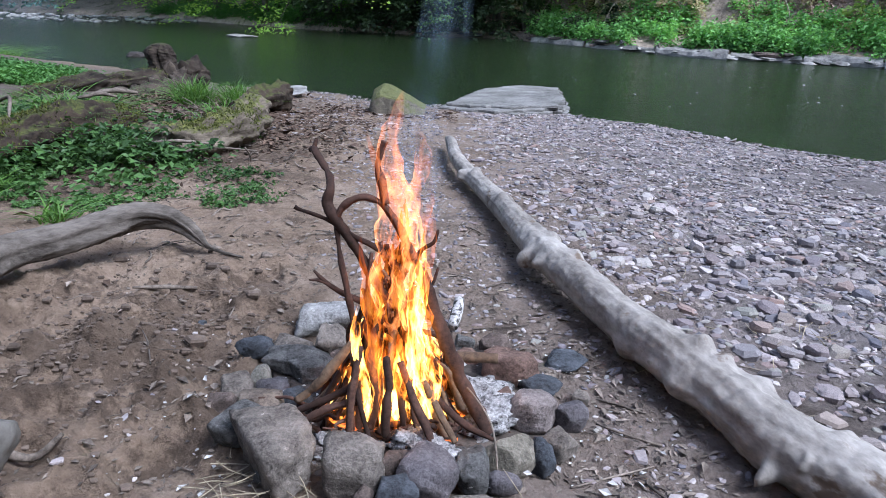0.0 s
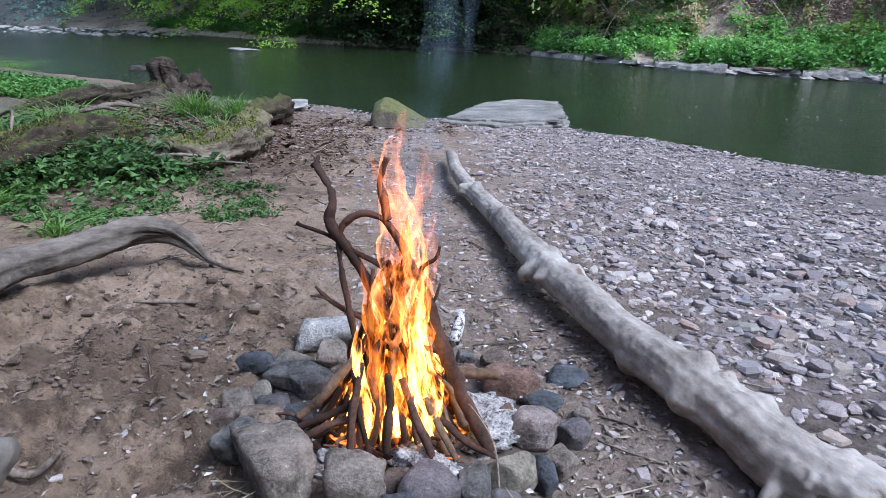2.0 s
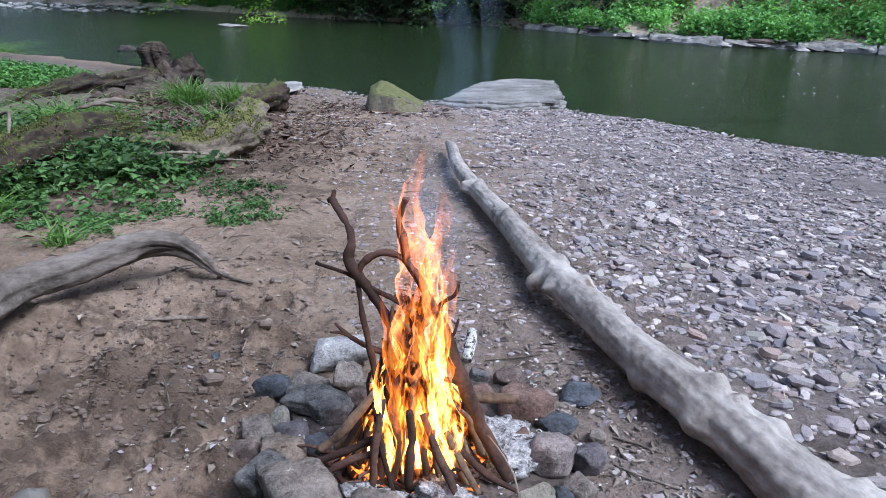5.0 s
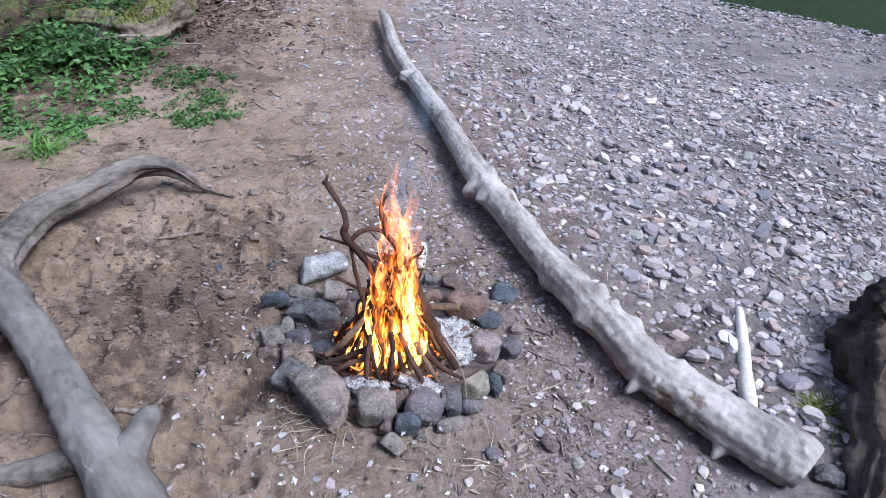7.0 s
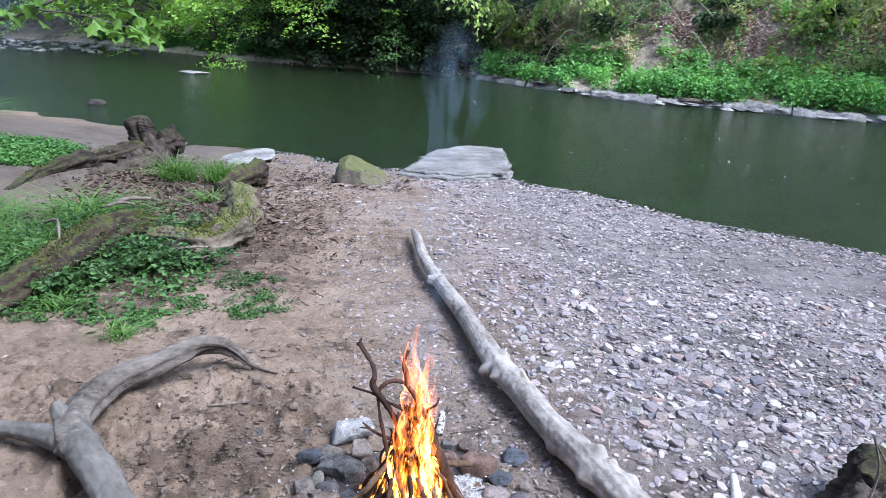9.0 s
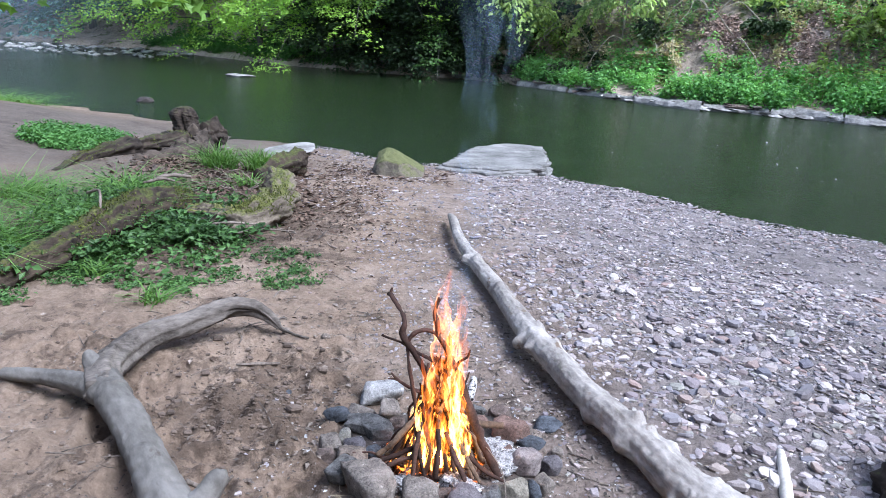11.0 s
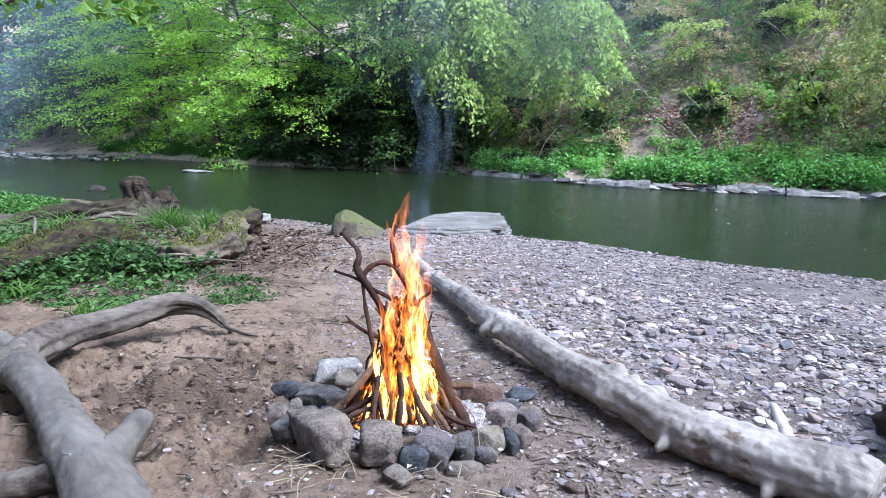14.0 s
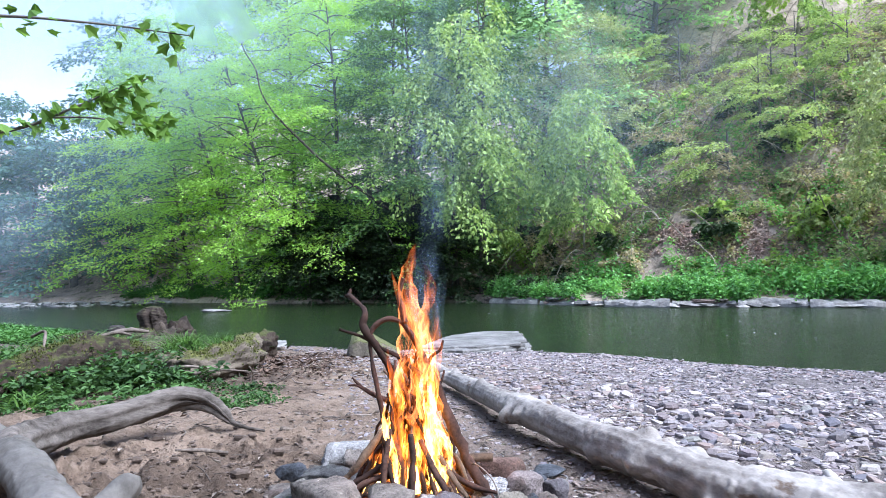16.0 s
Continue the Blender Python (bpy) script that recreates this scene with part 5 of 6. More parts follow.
# ---- scrub, nettles and ledge of the far bank ----
def shrub(base, size, leaf, seed, label, stems=9, count=30, per=4):
    g = np.random.default_rng(seed)
    base = np.asarray(base, float)
    ob = group_at("shrub", base, label, "shrub")
    wood, at, way, ln = [], [], [], []
    for k in range(stems):
        az = g.uniform(0, 6.28)
        c = bent(base - (0, 0, 0.1), az, size * g.uniform(0.5, 1.1), g.uniform(0.6, 1.8), g.uniform(0.3, 1.2), 6)
        part("stem", tube(c, np.linspace(0.02, 0.005, 6), 4, 7), MAT["vine"], ob)
        for u in g.uniform(0.35, 1, per):
            at.append([np.interp(u, np.linspace(0, 1, 6), c[:, m]) for m in range(3)])
            t = az + g.uniform(-1.4, 1.4)
            way.append((math.cos(t), math.sin(t), g.uniform(-0.6, 0.3)))
            ln.append(size * g.uniform(0.25, 0.5))
    part("leaves", sprays(np.array(at), np.array(way), np.array(ln), count, LEAF_SIZE[leaf], g, 0.5, 0.3, 0.7, 0.12), MAT[leaf], ob, smoothed=False)


g = np.random.default_rng(90)
SCRUB = "straggling thin-leaved shrub on the steep bank"
for k in range(170):
    x0, v = g.uniform(2.6, 16.0) if k < 140 else g.uniform(9.4, 14.5), 1.5 + 11.5 * g.uniform(0, 1) ** 0.85
    if min(math.hypot((x0 - a) / c, (v - b) / d) for a, b, c, d in ((6.8, 3.6, 0.75, 1.3), (6.0, 2.2, 0.6, 1.0), (8.7, 2.6, 0.7, 1.0), (7.6, 1.8, 0.8, 0.8), (7.6, 8.2, 1.2, 1.5), (9.6, 12.0, 1.2, 1.5))) < 1:
        continue
    shrub(bank(x0, v)[0], g.uniform(0.5, 1.15), ("scrub", "scrub", "olive", "scrub", "hanging", "olive")[k % 6] if k < 140 else ("hanging", "olive", "scrub")[k % 3], 500 + k, SCRUB, 8, 20)
# More near-black bushes, placed as shaded hollows of the slope.
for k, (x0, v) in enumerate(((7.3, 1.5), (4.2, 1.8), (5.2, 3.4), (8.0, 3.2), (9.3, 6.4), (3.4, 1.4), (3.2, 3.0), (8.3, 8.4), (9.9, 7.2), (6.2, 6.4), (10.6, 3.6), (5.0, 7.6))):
    shrub(bank(x0, v)[0], 0.8, "dark_leaf", 600 + k, "near-black bush added for a shaded hollow in the slope", 9, 34)

for k, (x0, v, up, az) in enumerate(((9.4, 8.2, 0.9, 3.5), (9.0, 7.0, 1.0, 3.9), (10.2, 9.5, 0.8, 3.7), (11.6, 9.2, 0.8, 3.6), (8.0, 5.2, 0.5, 3.6), (10.4, 6.2, 0.7, 3.8), (6.4, 10.4, 0.9, 3.4))):
    b = bank(x0, v)[0]
    ob = group_at("young_beech", b, "young beech with flat yellow-green sprays, painted sunlit, on the slope", "tree")
    starts, ways = [], []
    for m in range(7):
        c = bent(b + UP * (0.4 + 0.3 * m) * up, az + g.uniform(-0.5, 0.5), g.uniform(1.4, 2.8), g.uniform(0.1, 0.5), g.uniform(0.3, 0.6))
        part("limb", tube(c, np.linspace(0.025, 0.005, 7), 5, 9), MAT["bark"], ob)
        for u in g.uniform(0.3, 1, 9):
            starts.append([np.interp(u, np.linspace(0, 1, 7), c[:, i]) for i in range(3)])
            t = az + g.uniform(-1, 1)
            ways.append((math.cos(t), math.sin(t), -0.2))
    part("trunk", tube([b - UP * 0.2, b + UP * 1.2, b + UP * 3.2 * up], (0.05, 0.04, 0.01), 7, 14, 0.1, 4, k), MAT["bark"], ob)
    part("crown", sprays(np.array(starts), np.array(ways), g.uniform(0.5, 0.9, len(starts)), 26, 0.1, g, 0.4, 0.25, 0.45, 0.04), MAT["sunlit"], ob, smoothed=False)

g = np.random.default_rng(91)
wood = []
for k in range(280):
    x0, v = g.uniform(2.6, 15.5), g.uniform(2.6, 13)
    p = bank(x0, v)[0]
    c = bent(p, g.uniform(3.0, 6.0), g.uniform(0.6, 2.4), g.uniform(0.4, 2.2), g.uniform(0.8, 2.4), 7)
    c += g.normal(size=c.shape) * 0.05
    wood.append(tube(c, np.linspace(0.022, 0.006, 7), 5, 14))
thing("bare_stems", joined(wood), MAT["vine"], "tangle of bare pale vines and dead stems", "vines", kind="stuff")


def scatter_plants(n, xr, vr, leaf, g, tall, gaps):
    """Leafy upright plants along the far bank, uneven in height, with gaps."""
    x0, v = g.uniform(*xr, n), g.uniform(0, 1, n) ** 1.2 * (vr[1] - vr[0]) + vr[0]
    clump = fbm(np.column_stack((x0 * 0.9, v * 0.9, x0 * 0)), gaps, 3) + 0.25
    bare = np.min([np.hypot((x0 - a) / c, (v - b) / d) for a, b, c, d in ((6.8, 3.4, 0.7, 1.1), (6.1, 2.2, 0.5, 0.8), (8.8, 2.6, 0.65, 0.9), (5.6, 1.0, 0.25, 0.8), (7.9, 2.0, 0.5, 0.5))], axis=0)
    keep = (g.uniform(0, 1, n) < smooth(-0.45, 0.15, clump)) & (bare + 0.5 * clump + g.normal(size=n) * 0.12 > 1.05)
    p, h = bank(x0[keep], v[keep]), tall * (0.6 + 0.45 * smooth(-0.4, 0.7, clump[keep])) * g.uniform(0.5, 1.25, keep.sum()) * (0.85 + 0.35 * smooth(7, 10, x0[keep]))
    m = 10
    base = np.repeat(p, m, 0)
    u = g.uniform(0.15, 1, len(base))
    base[:, 2] += u * np.repeat(h, m)
    base[:, :2] += g.normal(size=(len(base), 2)) * 0.06
    way = unit(g.normal(size=base.shape) * (1, 1, 0.35) - UP * 0.25)
    nrm = unit(UP + g.normal(size=base.shape) * 0.5)
    nrm = unit(nrm - way * (nrm * way).sum(1)[:, None])
    size = LEAF_SIZE[leaf] * g.uniform(0.7, 1.3, len(base))
    return quads(base, way, np.cross(way, nrm), nrm, size, size * 0.6)


thing("nettle_bed", scatter_plants(3800, (2.0, 15.5), (0.1, 2.2), "nettle", g, 0.62, 79), MAT["nettle"], "bright green nettles along the foot of the bank", "nettles", kind="stuff", smoothed=False)
thing("undergrowth", scatter_plants(3600, (-15, 3.5), (3, 15), "beech_far", g, 0.8, 73), MAT["beech_far"], "undergrowth among the trees, its green paled by painted haze", "undergrowth", kind="stuff", smoothed=False)
thing("undergrowth", scatter_plants(2600, (-17, -4), (0.15, 3.0), "nettle", g, 0.5, 74), MAT["weed"], "shaded green undergrowth below the trees", "undergrowth", kind="stuff", smoothed=False)
thing("undergrowth", scatter_plants(3200, (2.5, 15), (1.3, 10), "nettle", g, 0.4, 75), MAT["scrub"], "low pale green undergrowth on the slope", "undergrowth", kind="stuff", smoothed=False)
thing("undergrowth", scatter_plants(3200, (2.5, 15), (1.3, 11), "nettle", g, 0.4, 76), MAT["olive"], "low olive brown undergrowth on the slope", "undergrowth", kind="stuff", smoothed=False)
thing("undergrowth", scatter_plants(2600, (2.0, 15), (1.3, 9), "nettle", g, 0.5, 77), MAT["nettle"], "low fresh green undergrowth on the slope", "undergrowth", kind="stuff", smoothed=False)

n = 26000
x0, v = g.normal(7.2, 1.4, n), np.abs(g.normal(1.9, 1.6, n)) + 0.5
x0[14000:], v[14000:] = g.uniform(3.0, 13.0, 12000), g.uniform(1.0, 13.0, 12000)
x0[:6000], v[:6000] = g.normal(6.7, 0.45, 6000), g.normal(3.3, 0.9, 6000)
x0[6000:9000], v[6000:9000] = g.normal(8.8, 0.45, 3000), g.normal(2.6, 0.6, 3000)
x0[9000:12000], v[9000:12000] = g.normal(11.0, 0.9, 3000), g.normal(3.2, 1.0, 3000)
keep = fbm(np.column_stack((x0 * 0.8, v * 0.8, x0 * 0)), 83, 3) > -0.05
p = bank(x0[keep], v[keep]) + UP * 0.04
way = unit(g.normal(size=p.shape) * (1, 1, 0.4))
nrm = unit(UP + unit((-0.42, -0.91, 0)) * 0.7 + g.normal(size=p.shape) * 0.5)
nrm = unit(nrm - way * (nrm * way).sum(1)[:, None])
size = g.uniform(0.05, 0.13, len(p))
thing("leaf_litter", quads(p, way, np.cross(way, nrm), nrm, size, size * 0.65), MAT["litter"], "pinkish brown fallen leaves on the slope", "leaf litter", kind="stuff", smoothed=False)

shelf = group_at("rock_shelf", (9.0, 17.0, W), "low grey rock shelf along the far waterline", "rock")
for piece in range(9):
    sx = np.linspace(2.2 + 1.48 * piece, 3.64 + 1.48 * piece, 46)
    rows = []
    for v0, h, amp in ((-0.12, -0.3, 0.1), (-0.12, 0.03, 0.14), (-0.06, 0.12, 0.14), (0.04, 0.17, 0.1), (0.4, 0.19, 0.05), (0.9, 0.22, 0.03)):
        p = bank(sx, np.full(46, 0.5)) - np.append(INLAND * 0.5, 0.0)
        off = v0 + amp * fbm(np.column_stack((sx * 2.2, sx * 0, sx * 0 + h)), 47, 3) + 0.07 * math.sin(piece * 2.3)
        p[:, 0] += INLAND[0] * off
        p[:, 1] += INLAND[1] * off
        p[:, 2] = W + h + 0.05 * (h > 0) * fbm(np.column_stack((sx * 3, sx * 0 + v0 * 4, sx * 0)), 49, 3) + 0.03 * math.sin(piece * 3.7) * (h > 0)
        rows.append(p)
    i = (np.arange(5)[:, None] * 46 + np.arange(45)[None]).ravel()
    part("ledge", (np.vstack(rows), [np.column_stack((i, i + 1, i + 47, i + 46))]), MAT["shelf"], shelf, smoothed=False)
for k in range(120):
    x0 = -1.0 + k * 0.125 + g.uniform(-0.3, 0.3)
    long = g.uniform(0.15, 1.0) ** 1.3
    v, f = stone((long, g.uniform(0.25, 0.5), g.uniform(0.06, 0.15)), 700 + k, 3, 12, 0.12, g.uniform(-60, 0), 5, (0.35, 0.75))
    pale = x0 > 4.2 and g.uniform() < 0.5
    p = bank(x0, g.uniform(-0.12, 0.1) if pale else g.uniform(0.0, 0.6))[0]
    thing("ledge_stone", (v + (p[0], p[1], W + (g.uniform(0.02, 0.13) if pale else g.uniform(0.05, 0.24))), f), MAT["pale_rock" if pale else ("grey", "brown", "sooty dark grey")[k % 3]], "flat pale ledge stone at the far waterline" if pale else "flat dark ledge stone at the far waterline", "stone", "stones along the far waterline", smoothed=False)
for k in range(170):
    x, y = g.uniform(-25, -12.5), g.uniform(29, 37)
    s = g.uniform(0.12, 0.5)
    v, f = stone((s * 1.3, s * 0.7, s * 0.35), 800 + k, 2, 8, 0.12, g.uniform(0, 180))
    thing("shoal_stone", (v + (x, y, W + 0.04), f), MAT["pale_rock"], "pale stone in the riffle up the river", "stone", "stones in the riffle")

# ---- rotten logs and plants of the near bank ----
def limb(name, pts, amp, material, label, seg=20, n=70, seed=1, scale=7, fat=0.8, moss=0):
    """A decayed log; with moss, tufts of it grow in patches on what faces up."""
    pts = np.array(pts)
    shape = tube(pts[:, :3], pts[:, 3] * fat, seg + 12, n + 40, amp * 0.75, scale * 1.2, seed, ridge=0.3, fine=0.1)
    if not moss:
        return thing(name, shape, MAT[material], label, "log")
    v, quad = shape[0], shape[1][0]
    ob = group_at(name, (*pts[len(pts) // 2, :2], 0.0), label, "log")
    part("wood", shape, MAT[material], ob)
    g = np.random.default_rng(seed + 40)
    nrm = unit(np.cross(v[quad[:, 2]] - v[quad[:, 0]], v[quad[:, 3]] - v[quad[:, 1]]))
    mid = v[quad].mean(1)
    nrm = nrm * np.where(nrm[:, 2:] < 0, -1.0, 1.0)
    want = smooth(0.1, 0.5, np.abs(nrm[:, 2])) * smooth(0.1, 0.35, fbm(mid * 3.5, seed + 2, 3)) * smooth(np.median(v[:, 2]) - 0.02, np.median(v[:, 2]) + 0.03, mid[:, 2])
    idx = g.choice(len(mid), moss, p=want / want.sum())
    p = mid[idx] + g.normal(size=(moss, 3)) * 0.008
    way = unit(UP + g.normal(size=p.shape) * 0.7)
    side = unit(np.cross(way, g.normal(size=p.shape)))
    size = g.uniform(0.008, 0.022, moss)
    part("moss", quads(p, way, side, np.cross(side, way), size, size * 0.55), MAT["moss"], ob, "yellow-green moss tufts", smoothed=False)
    return ob


limb("mossy_log", [(-2.42, 2.3, 0.02, 0.05), (-2.32, 2.5, 0.05, 0.07), (-2.22, 2.83, 0.09, 0.09), (-2.14, 3.15, 0.13, 0.115), (-2.12, 3.5, 0.14, 0.13), (-2.05, 3.85, 0.12, 0.12), (-1.95, 4.1, 0.06, 0.08)], 0.32, "moss_wood", "rotting log thick with moss beside sand", 40, 150, 3, 5, 0.95, 3000)
limb("mossy_root", [(-2.0, 3.95, 0.02, 0.07), (-1.78, 3.9, 0.04, 0.09), (-1.6, 3.82, 0.05, 0.105), (-1.45, 3.82, 0.06, 0.115), (-1.36, 4.05, 0.07, 0.13), (-1.4, 4.45, 0.06, 0.135), (-1.52, 4.95, 0.03, 0.125), (-1.66, 5.5, -0.02, 0.1), (-1.75, 5.8, -0.06, 0.07)], 0.32, "moss_root", "gnarled mossy root curving over the sand", 40, 170, 4, 6, 0.9, 2200)
limb("broken_log_end", [(-1.95, 5.85, -0.1, 0.08), (-1.83, 6.15, -0.06, 0.105), (-1.74, 6.4, -0.05, 0.125), (-1.69, 6.55, -0.05, 0.125), (-1.68, 6.57, -0.05, 0.08)], 0.2, "moss_wood", "broken brown log end beside the mossy root", 28, 60, 5, 7, 0.95)
limb("fallen_log", [(-3.58, 4.95, -0.06, 0.025), (-3.59, 5.2, -0.04, 0.045), (-3.62, 5.5, -0.02, 0.06), (-3.62, 5.9, 0.0, 0.075), (-3.5, 6.6, 0.0, 0.095), (-3.33, 7.2, -0.03, 0.12), (-3.25, 7.5, -0.1, 0.14)], 0.35, "moss_rot", "dark rotten fallen log with hollow underside", 40, 170, 6, 6, 0.95, 1200)
# Dark limb added beneath, standing for the shade of the log's overhang.
limb("rotten_limb", [(-3.45, 5.9, -0.13, 0.04), (-3.3, 6.4, -0.12, 0.07), (-3.15, 6.9, -0.12, 0.09), (-3.1, 7.3, -0.14, 0.1)], 0.7, "rot", "dark limb added to deepen the shade under the fallen log", 30, 90, 9, 8, 1.0)
limb("rotten_limb", [(-2.75, 6.9, -0.2, 0.03), (-2.9, 7.15, -0.14, 0.06), (-3.05, 7.4, -0.1, 0.1), (-3.2, 7.6, -0.06, 0.12)], 0.7, "rot", "dark rotten root of the upright stump", 30, 90, 10, 8, 1.0)
limb("stump", [(-3.24, 7.62, -0.3, 0.36), (-3.27, 7.66, -0.14, 0.28), (-3.3, 7.69, -0.04, 0.21), (-3.33, 7.72, 0.08, 0.18), (-3.35, 7.74, 0.18, 0.185), (-3.35, 7.75, 0.25, 0.16), (-3.35, 7.75, 0.3, 0.11), (-3.35, 7.75, 0.32, 0.04)], 0.4, "moss_rot", "dark decayed upright tree stump", 40, 110, 7, 3.5, 0.78)
limb("stump_root", [(-3.2, 7.75, -0.05, 0.16), (-3.12, 7.95, -0.03, 0.13), (-3.08, 8.1, -0.05, 0.1), (-3.05, 8.25, -0.1, 0.05)], 0.6, "moss_rot", "dark decayed root beside the upright stump", 30, 70, 11, 8, 1.0)
limb("root_stump", [(1.56, 1.2, -0.1, 0.15), (1.55, 1.21, 0.03, 0.13), (1.54, 1.22, 0.12, 0.11), (1.54, 1.23, 0.18, 0.08), (1.54, 1.23, 0.205, 0.03)], 0.7, "moss_rot", "dark mossy root stump beside the log", 36, 90, 8, 5, 1.0)
limb("decayed_root", [(1.06, 0.55, -0.03, 0.05), (1.2, 0.72, 0.02, 0.085), (1.33, 0.9, 0.04, 0.1), (1.45, 1.05, 0.06, 0.11), (1.54, 1.18, 0.06, 0.1)], 0.6, "rot", "dark decayed root running from the stump to the log end", 32, 90, 12, 6, 1.0)
limb("decayed_root", [(1.3, 0.62, -0.03, 0.06), (1.42, 0.8, 0.03, 0.09), (1.55, 1.0, 0.05, 0.1), (1.62, 1.15, 0.05, 0.08)], 0.6, "rot", "dark decayed root running from the stump to the log end", 32, 90, 13, 6, 1.0)
for k, (x, y, sz) in enumerate(((1.08, 0.72, 0.12), (1.2, 0.8, 0.1), (1.15, 0.6, 0.13), (1.3, 0.72, 0.12), (1.28, 0.9, 0.07), (1.02, 0.58, 0.08), (1.4, 0.85, 0.1), (1.22, 0.68, 0.06))):
    v, f = stone((sz, sz * 0.8, sz * 0.5), 1500 + k, 4, 11, 0.1, k * 50, 8, (0.4, 0.8))
    thing("stone", (v + (x, y, float(ground_z(x, y)[0]) + sz * 0.12), f), MAT["dark blue-grey" if k % 2 else "sooty dark grey"], "dark blue-grey stone beside the log end", "stone", "stones beside the log end")
for k, pts in enumerate(([(1.3, 0.9, 0.0, 0.006), (1.28, 0.95, 0.15, 0.005), (1.33, 1.0, 0.3, 0.004), (1.3, 1.02, 0.42, 0.003)], [(1.1, 0.62, 0.0, 0.008), (1.2, 0.75, 0.05, 0.008), (1.32, 0.88, 0.15, 0.006), (1.42, 0.98, 0.25, 0.005)], [(1.36, 1.0, 0.1, 0.005), (1.4, 1.03, 0.25, 0.004), (1.36, 1.08, 0.36, 0.003)], [(1.2, 0.7, 0.02, 0.004), (1.32, 0.72, 0.04, 0.004), (1.45, 0.7, 0.05, 0.003)])):
    pts = np.array(pts)
    thing("dead_twig", tube(pts[:, :3], pts[:, 3], 7, 24, 0.2, 30, k), MAT["rot" if k % 2 else "weathered"], "bare dead twig beside the root stump", "twig")
for k, pts in enumerate(([(-2.15, 4.0, 0.27, 0.01), (-2.05, 4.05, 0.28, 0.016), (-1.95, 4.12, 0.26, 0.008)], [(-2.2, 3.9, 0.25, 0.008), (-2.1, 3.96, 0.27, 0.014), (-2.02, 4.0, 0.25, 0.006)], [(-2.3, 3.35, 0.3, 0.008), (-2.2, 3.3, 0.33, 0.009), (-2.15, 3.2, 0.26, 0.007), (-2.13, 3.15, 0.18, 0.005)], [(-1.75, 3.55, 0.05, 0.008), (-1.55, 3.6, 0.08, 0.009), (-1.35, 3.7, 0.05, 0.006)], [(-1.5, 3.45, 0.04, 0.007), (-1.3, 3.55, 0.06, 0.007), (-1.1, 3.65, 0.03, 0.004)])):
    pts = np.array(pts)
    thing("broken_stick", tube(pts[:, :3], pts[:, 3], 8, 24, 0.3, 30, k), MAT["twig"], "broken pale stick on the rotting log", "stick")


def herb_leaves(p, h, g, size, m=9, flat=0.4):
    base = np.repeat(p, m, 0)
    base[:, 2] += g.uniform(0.15, 1, len(base)) * np.repeat(h, m)
    base[:, :2] += g.normal(size=(len(base), 2)) * size * 0.6
    way = unit(g.normal(size=base.shape) * (1, 1, 0.35))
    nrm = unit(UP + g.normal(size=base.shape) * flat)
    nrm = unit(nrm - way * (nrm * way).sum(1)[:, None])
    s = size * g.uniform(0.6, 1.3, len(base))
    return quads(base, way, np.cross(way, nrm), nrm, s, s * 0.62)


def on_ground(x, y):
    return np.column_stack((x, y, ground_z(x, y)))


g = np.random.default_rng(17)
n = 3000
x, y = g.uniform(-2.4, -0.75, n), g.uniform(2.25, 3.9, n)
cover = 0.14 + fbm(np.column_stack((x * 2.2, y * 2.2, x * 0)), 93, 3) + 0.5 * smooth(0.55, 0.1, np.abs(y - 3.1 - 0.5 * (x + 1.2)) ) - 0.55 * smooth(-1.0, -0.75, x) - 0.6 * smooth(2.9, 2.4, y)
keep = g.uniform(0, 1, n) < smooth(-0.05, 0.75, cover)
x, y = x[keep], y[keep]
thing("ground_cover", herb_leaves(on_ground(x, y), g.uniform(0.01, 0.05, len(x)), g, 0.022, 10, 0.6), MAT["herb"], "low creeping green weeds on sand", "weeds", kind="stuff", smoothed=False)
for x, y, r, h in ((-1.95, 3.25, 0.28, 0.3), (-1.7, 3.4, 0.22, 0.22), (-1.45, 3.5, 0.2, 0.15), (-2.1, 2.95, 0.2, 0.2), (-1.85, 3.55, 0.22, 0.28), (-2.35, 2.6, 0.16, 0.14)):
    ob = group_at("leafy_plant", (x, y, float(ground_z(x, y)[0])), "leafy dark green bramble plant beside the mossy log", "plant")
    wood, at = [], []
    for k in range(14):
        a = g.uniform(0, 6.28)
        c = bent(np.array((x, y, float(ground_z(x, y)[0]))), a, r * g.uniform(0.4, 1.1), h / r * g.uniform(0.8, 1.6), h / r * 0.6, 5)
        part("stem", tube(c, np.linspace(0.004, 0.002, 5), 5, 8), MAT["herb"], ob)
        at.append(c[2:])
    p = np.vstack(at)
    part("leaves", herb_leaves(p, np.full(len(p), 0.03), g, 0.048, 6, 0.5), MAT["herb"], ob, smoothed=False)


def blades(x, y, n, height, spread, g, lift=0.0):
    base = np.column_stack((x + g.normal(size=n) * spread * 0.35, y + g.normal(size=n) * spread * 0.35, np.zeros(n)))
    base[:, 2] = ground_z(base[:, 0], base[:, 1]) - 0.01 + lift
    lean = g.normal(size=(n, 2)) * spread * 1.1
    h = height * g.uniform(0.5, 1.15, n)
    side = unit(np.column_stack((g.normal(size=(n, 2)), np.zeros(n))))
    rows = []
    for u, w in ((0, 1), (0.35, 0.9), (0.7, 0.6), (1.0, 0.08)):
        c = base + np.column_stack((lean * (u ** 1.7), h * (u - 0.35 * u ** 3)))[:, [0, 1, 2]]
        rows += [c - side * 0.0055 * w, c + side * 0.0055 * w]
    v = np.stack(rows, 1).reshape(-1, 3)
    k = np.arange(n)[:, None] * 8
    return v, [np.vstack([k + np.array((a, a + 1, a + 3, a + 2)) for a in (0, 2, 4)])]


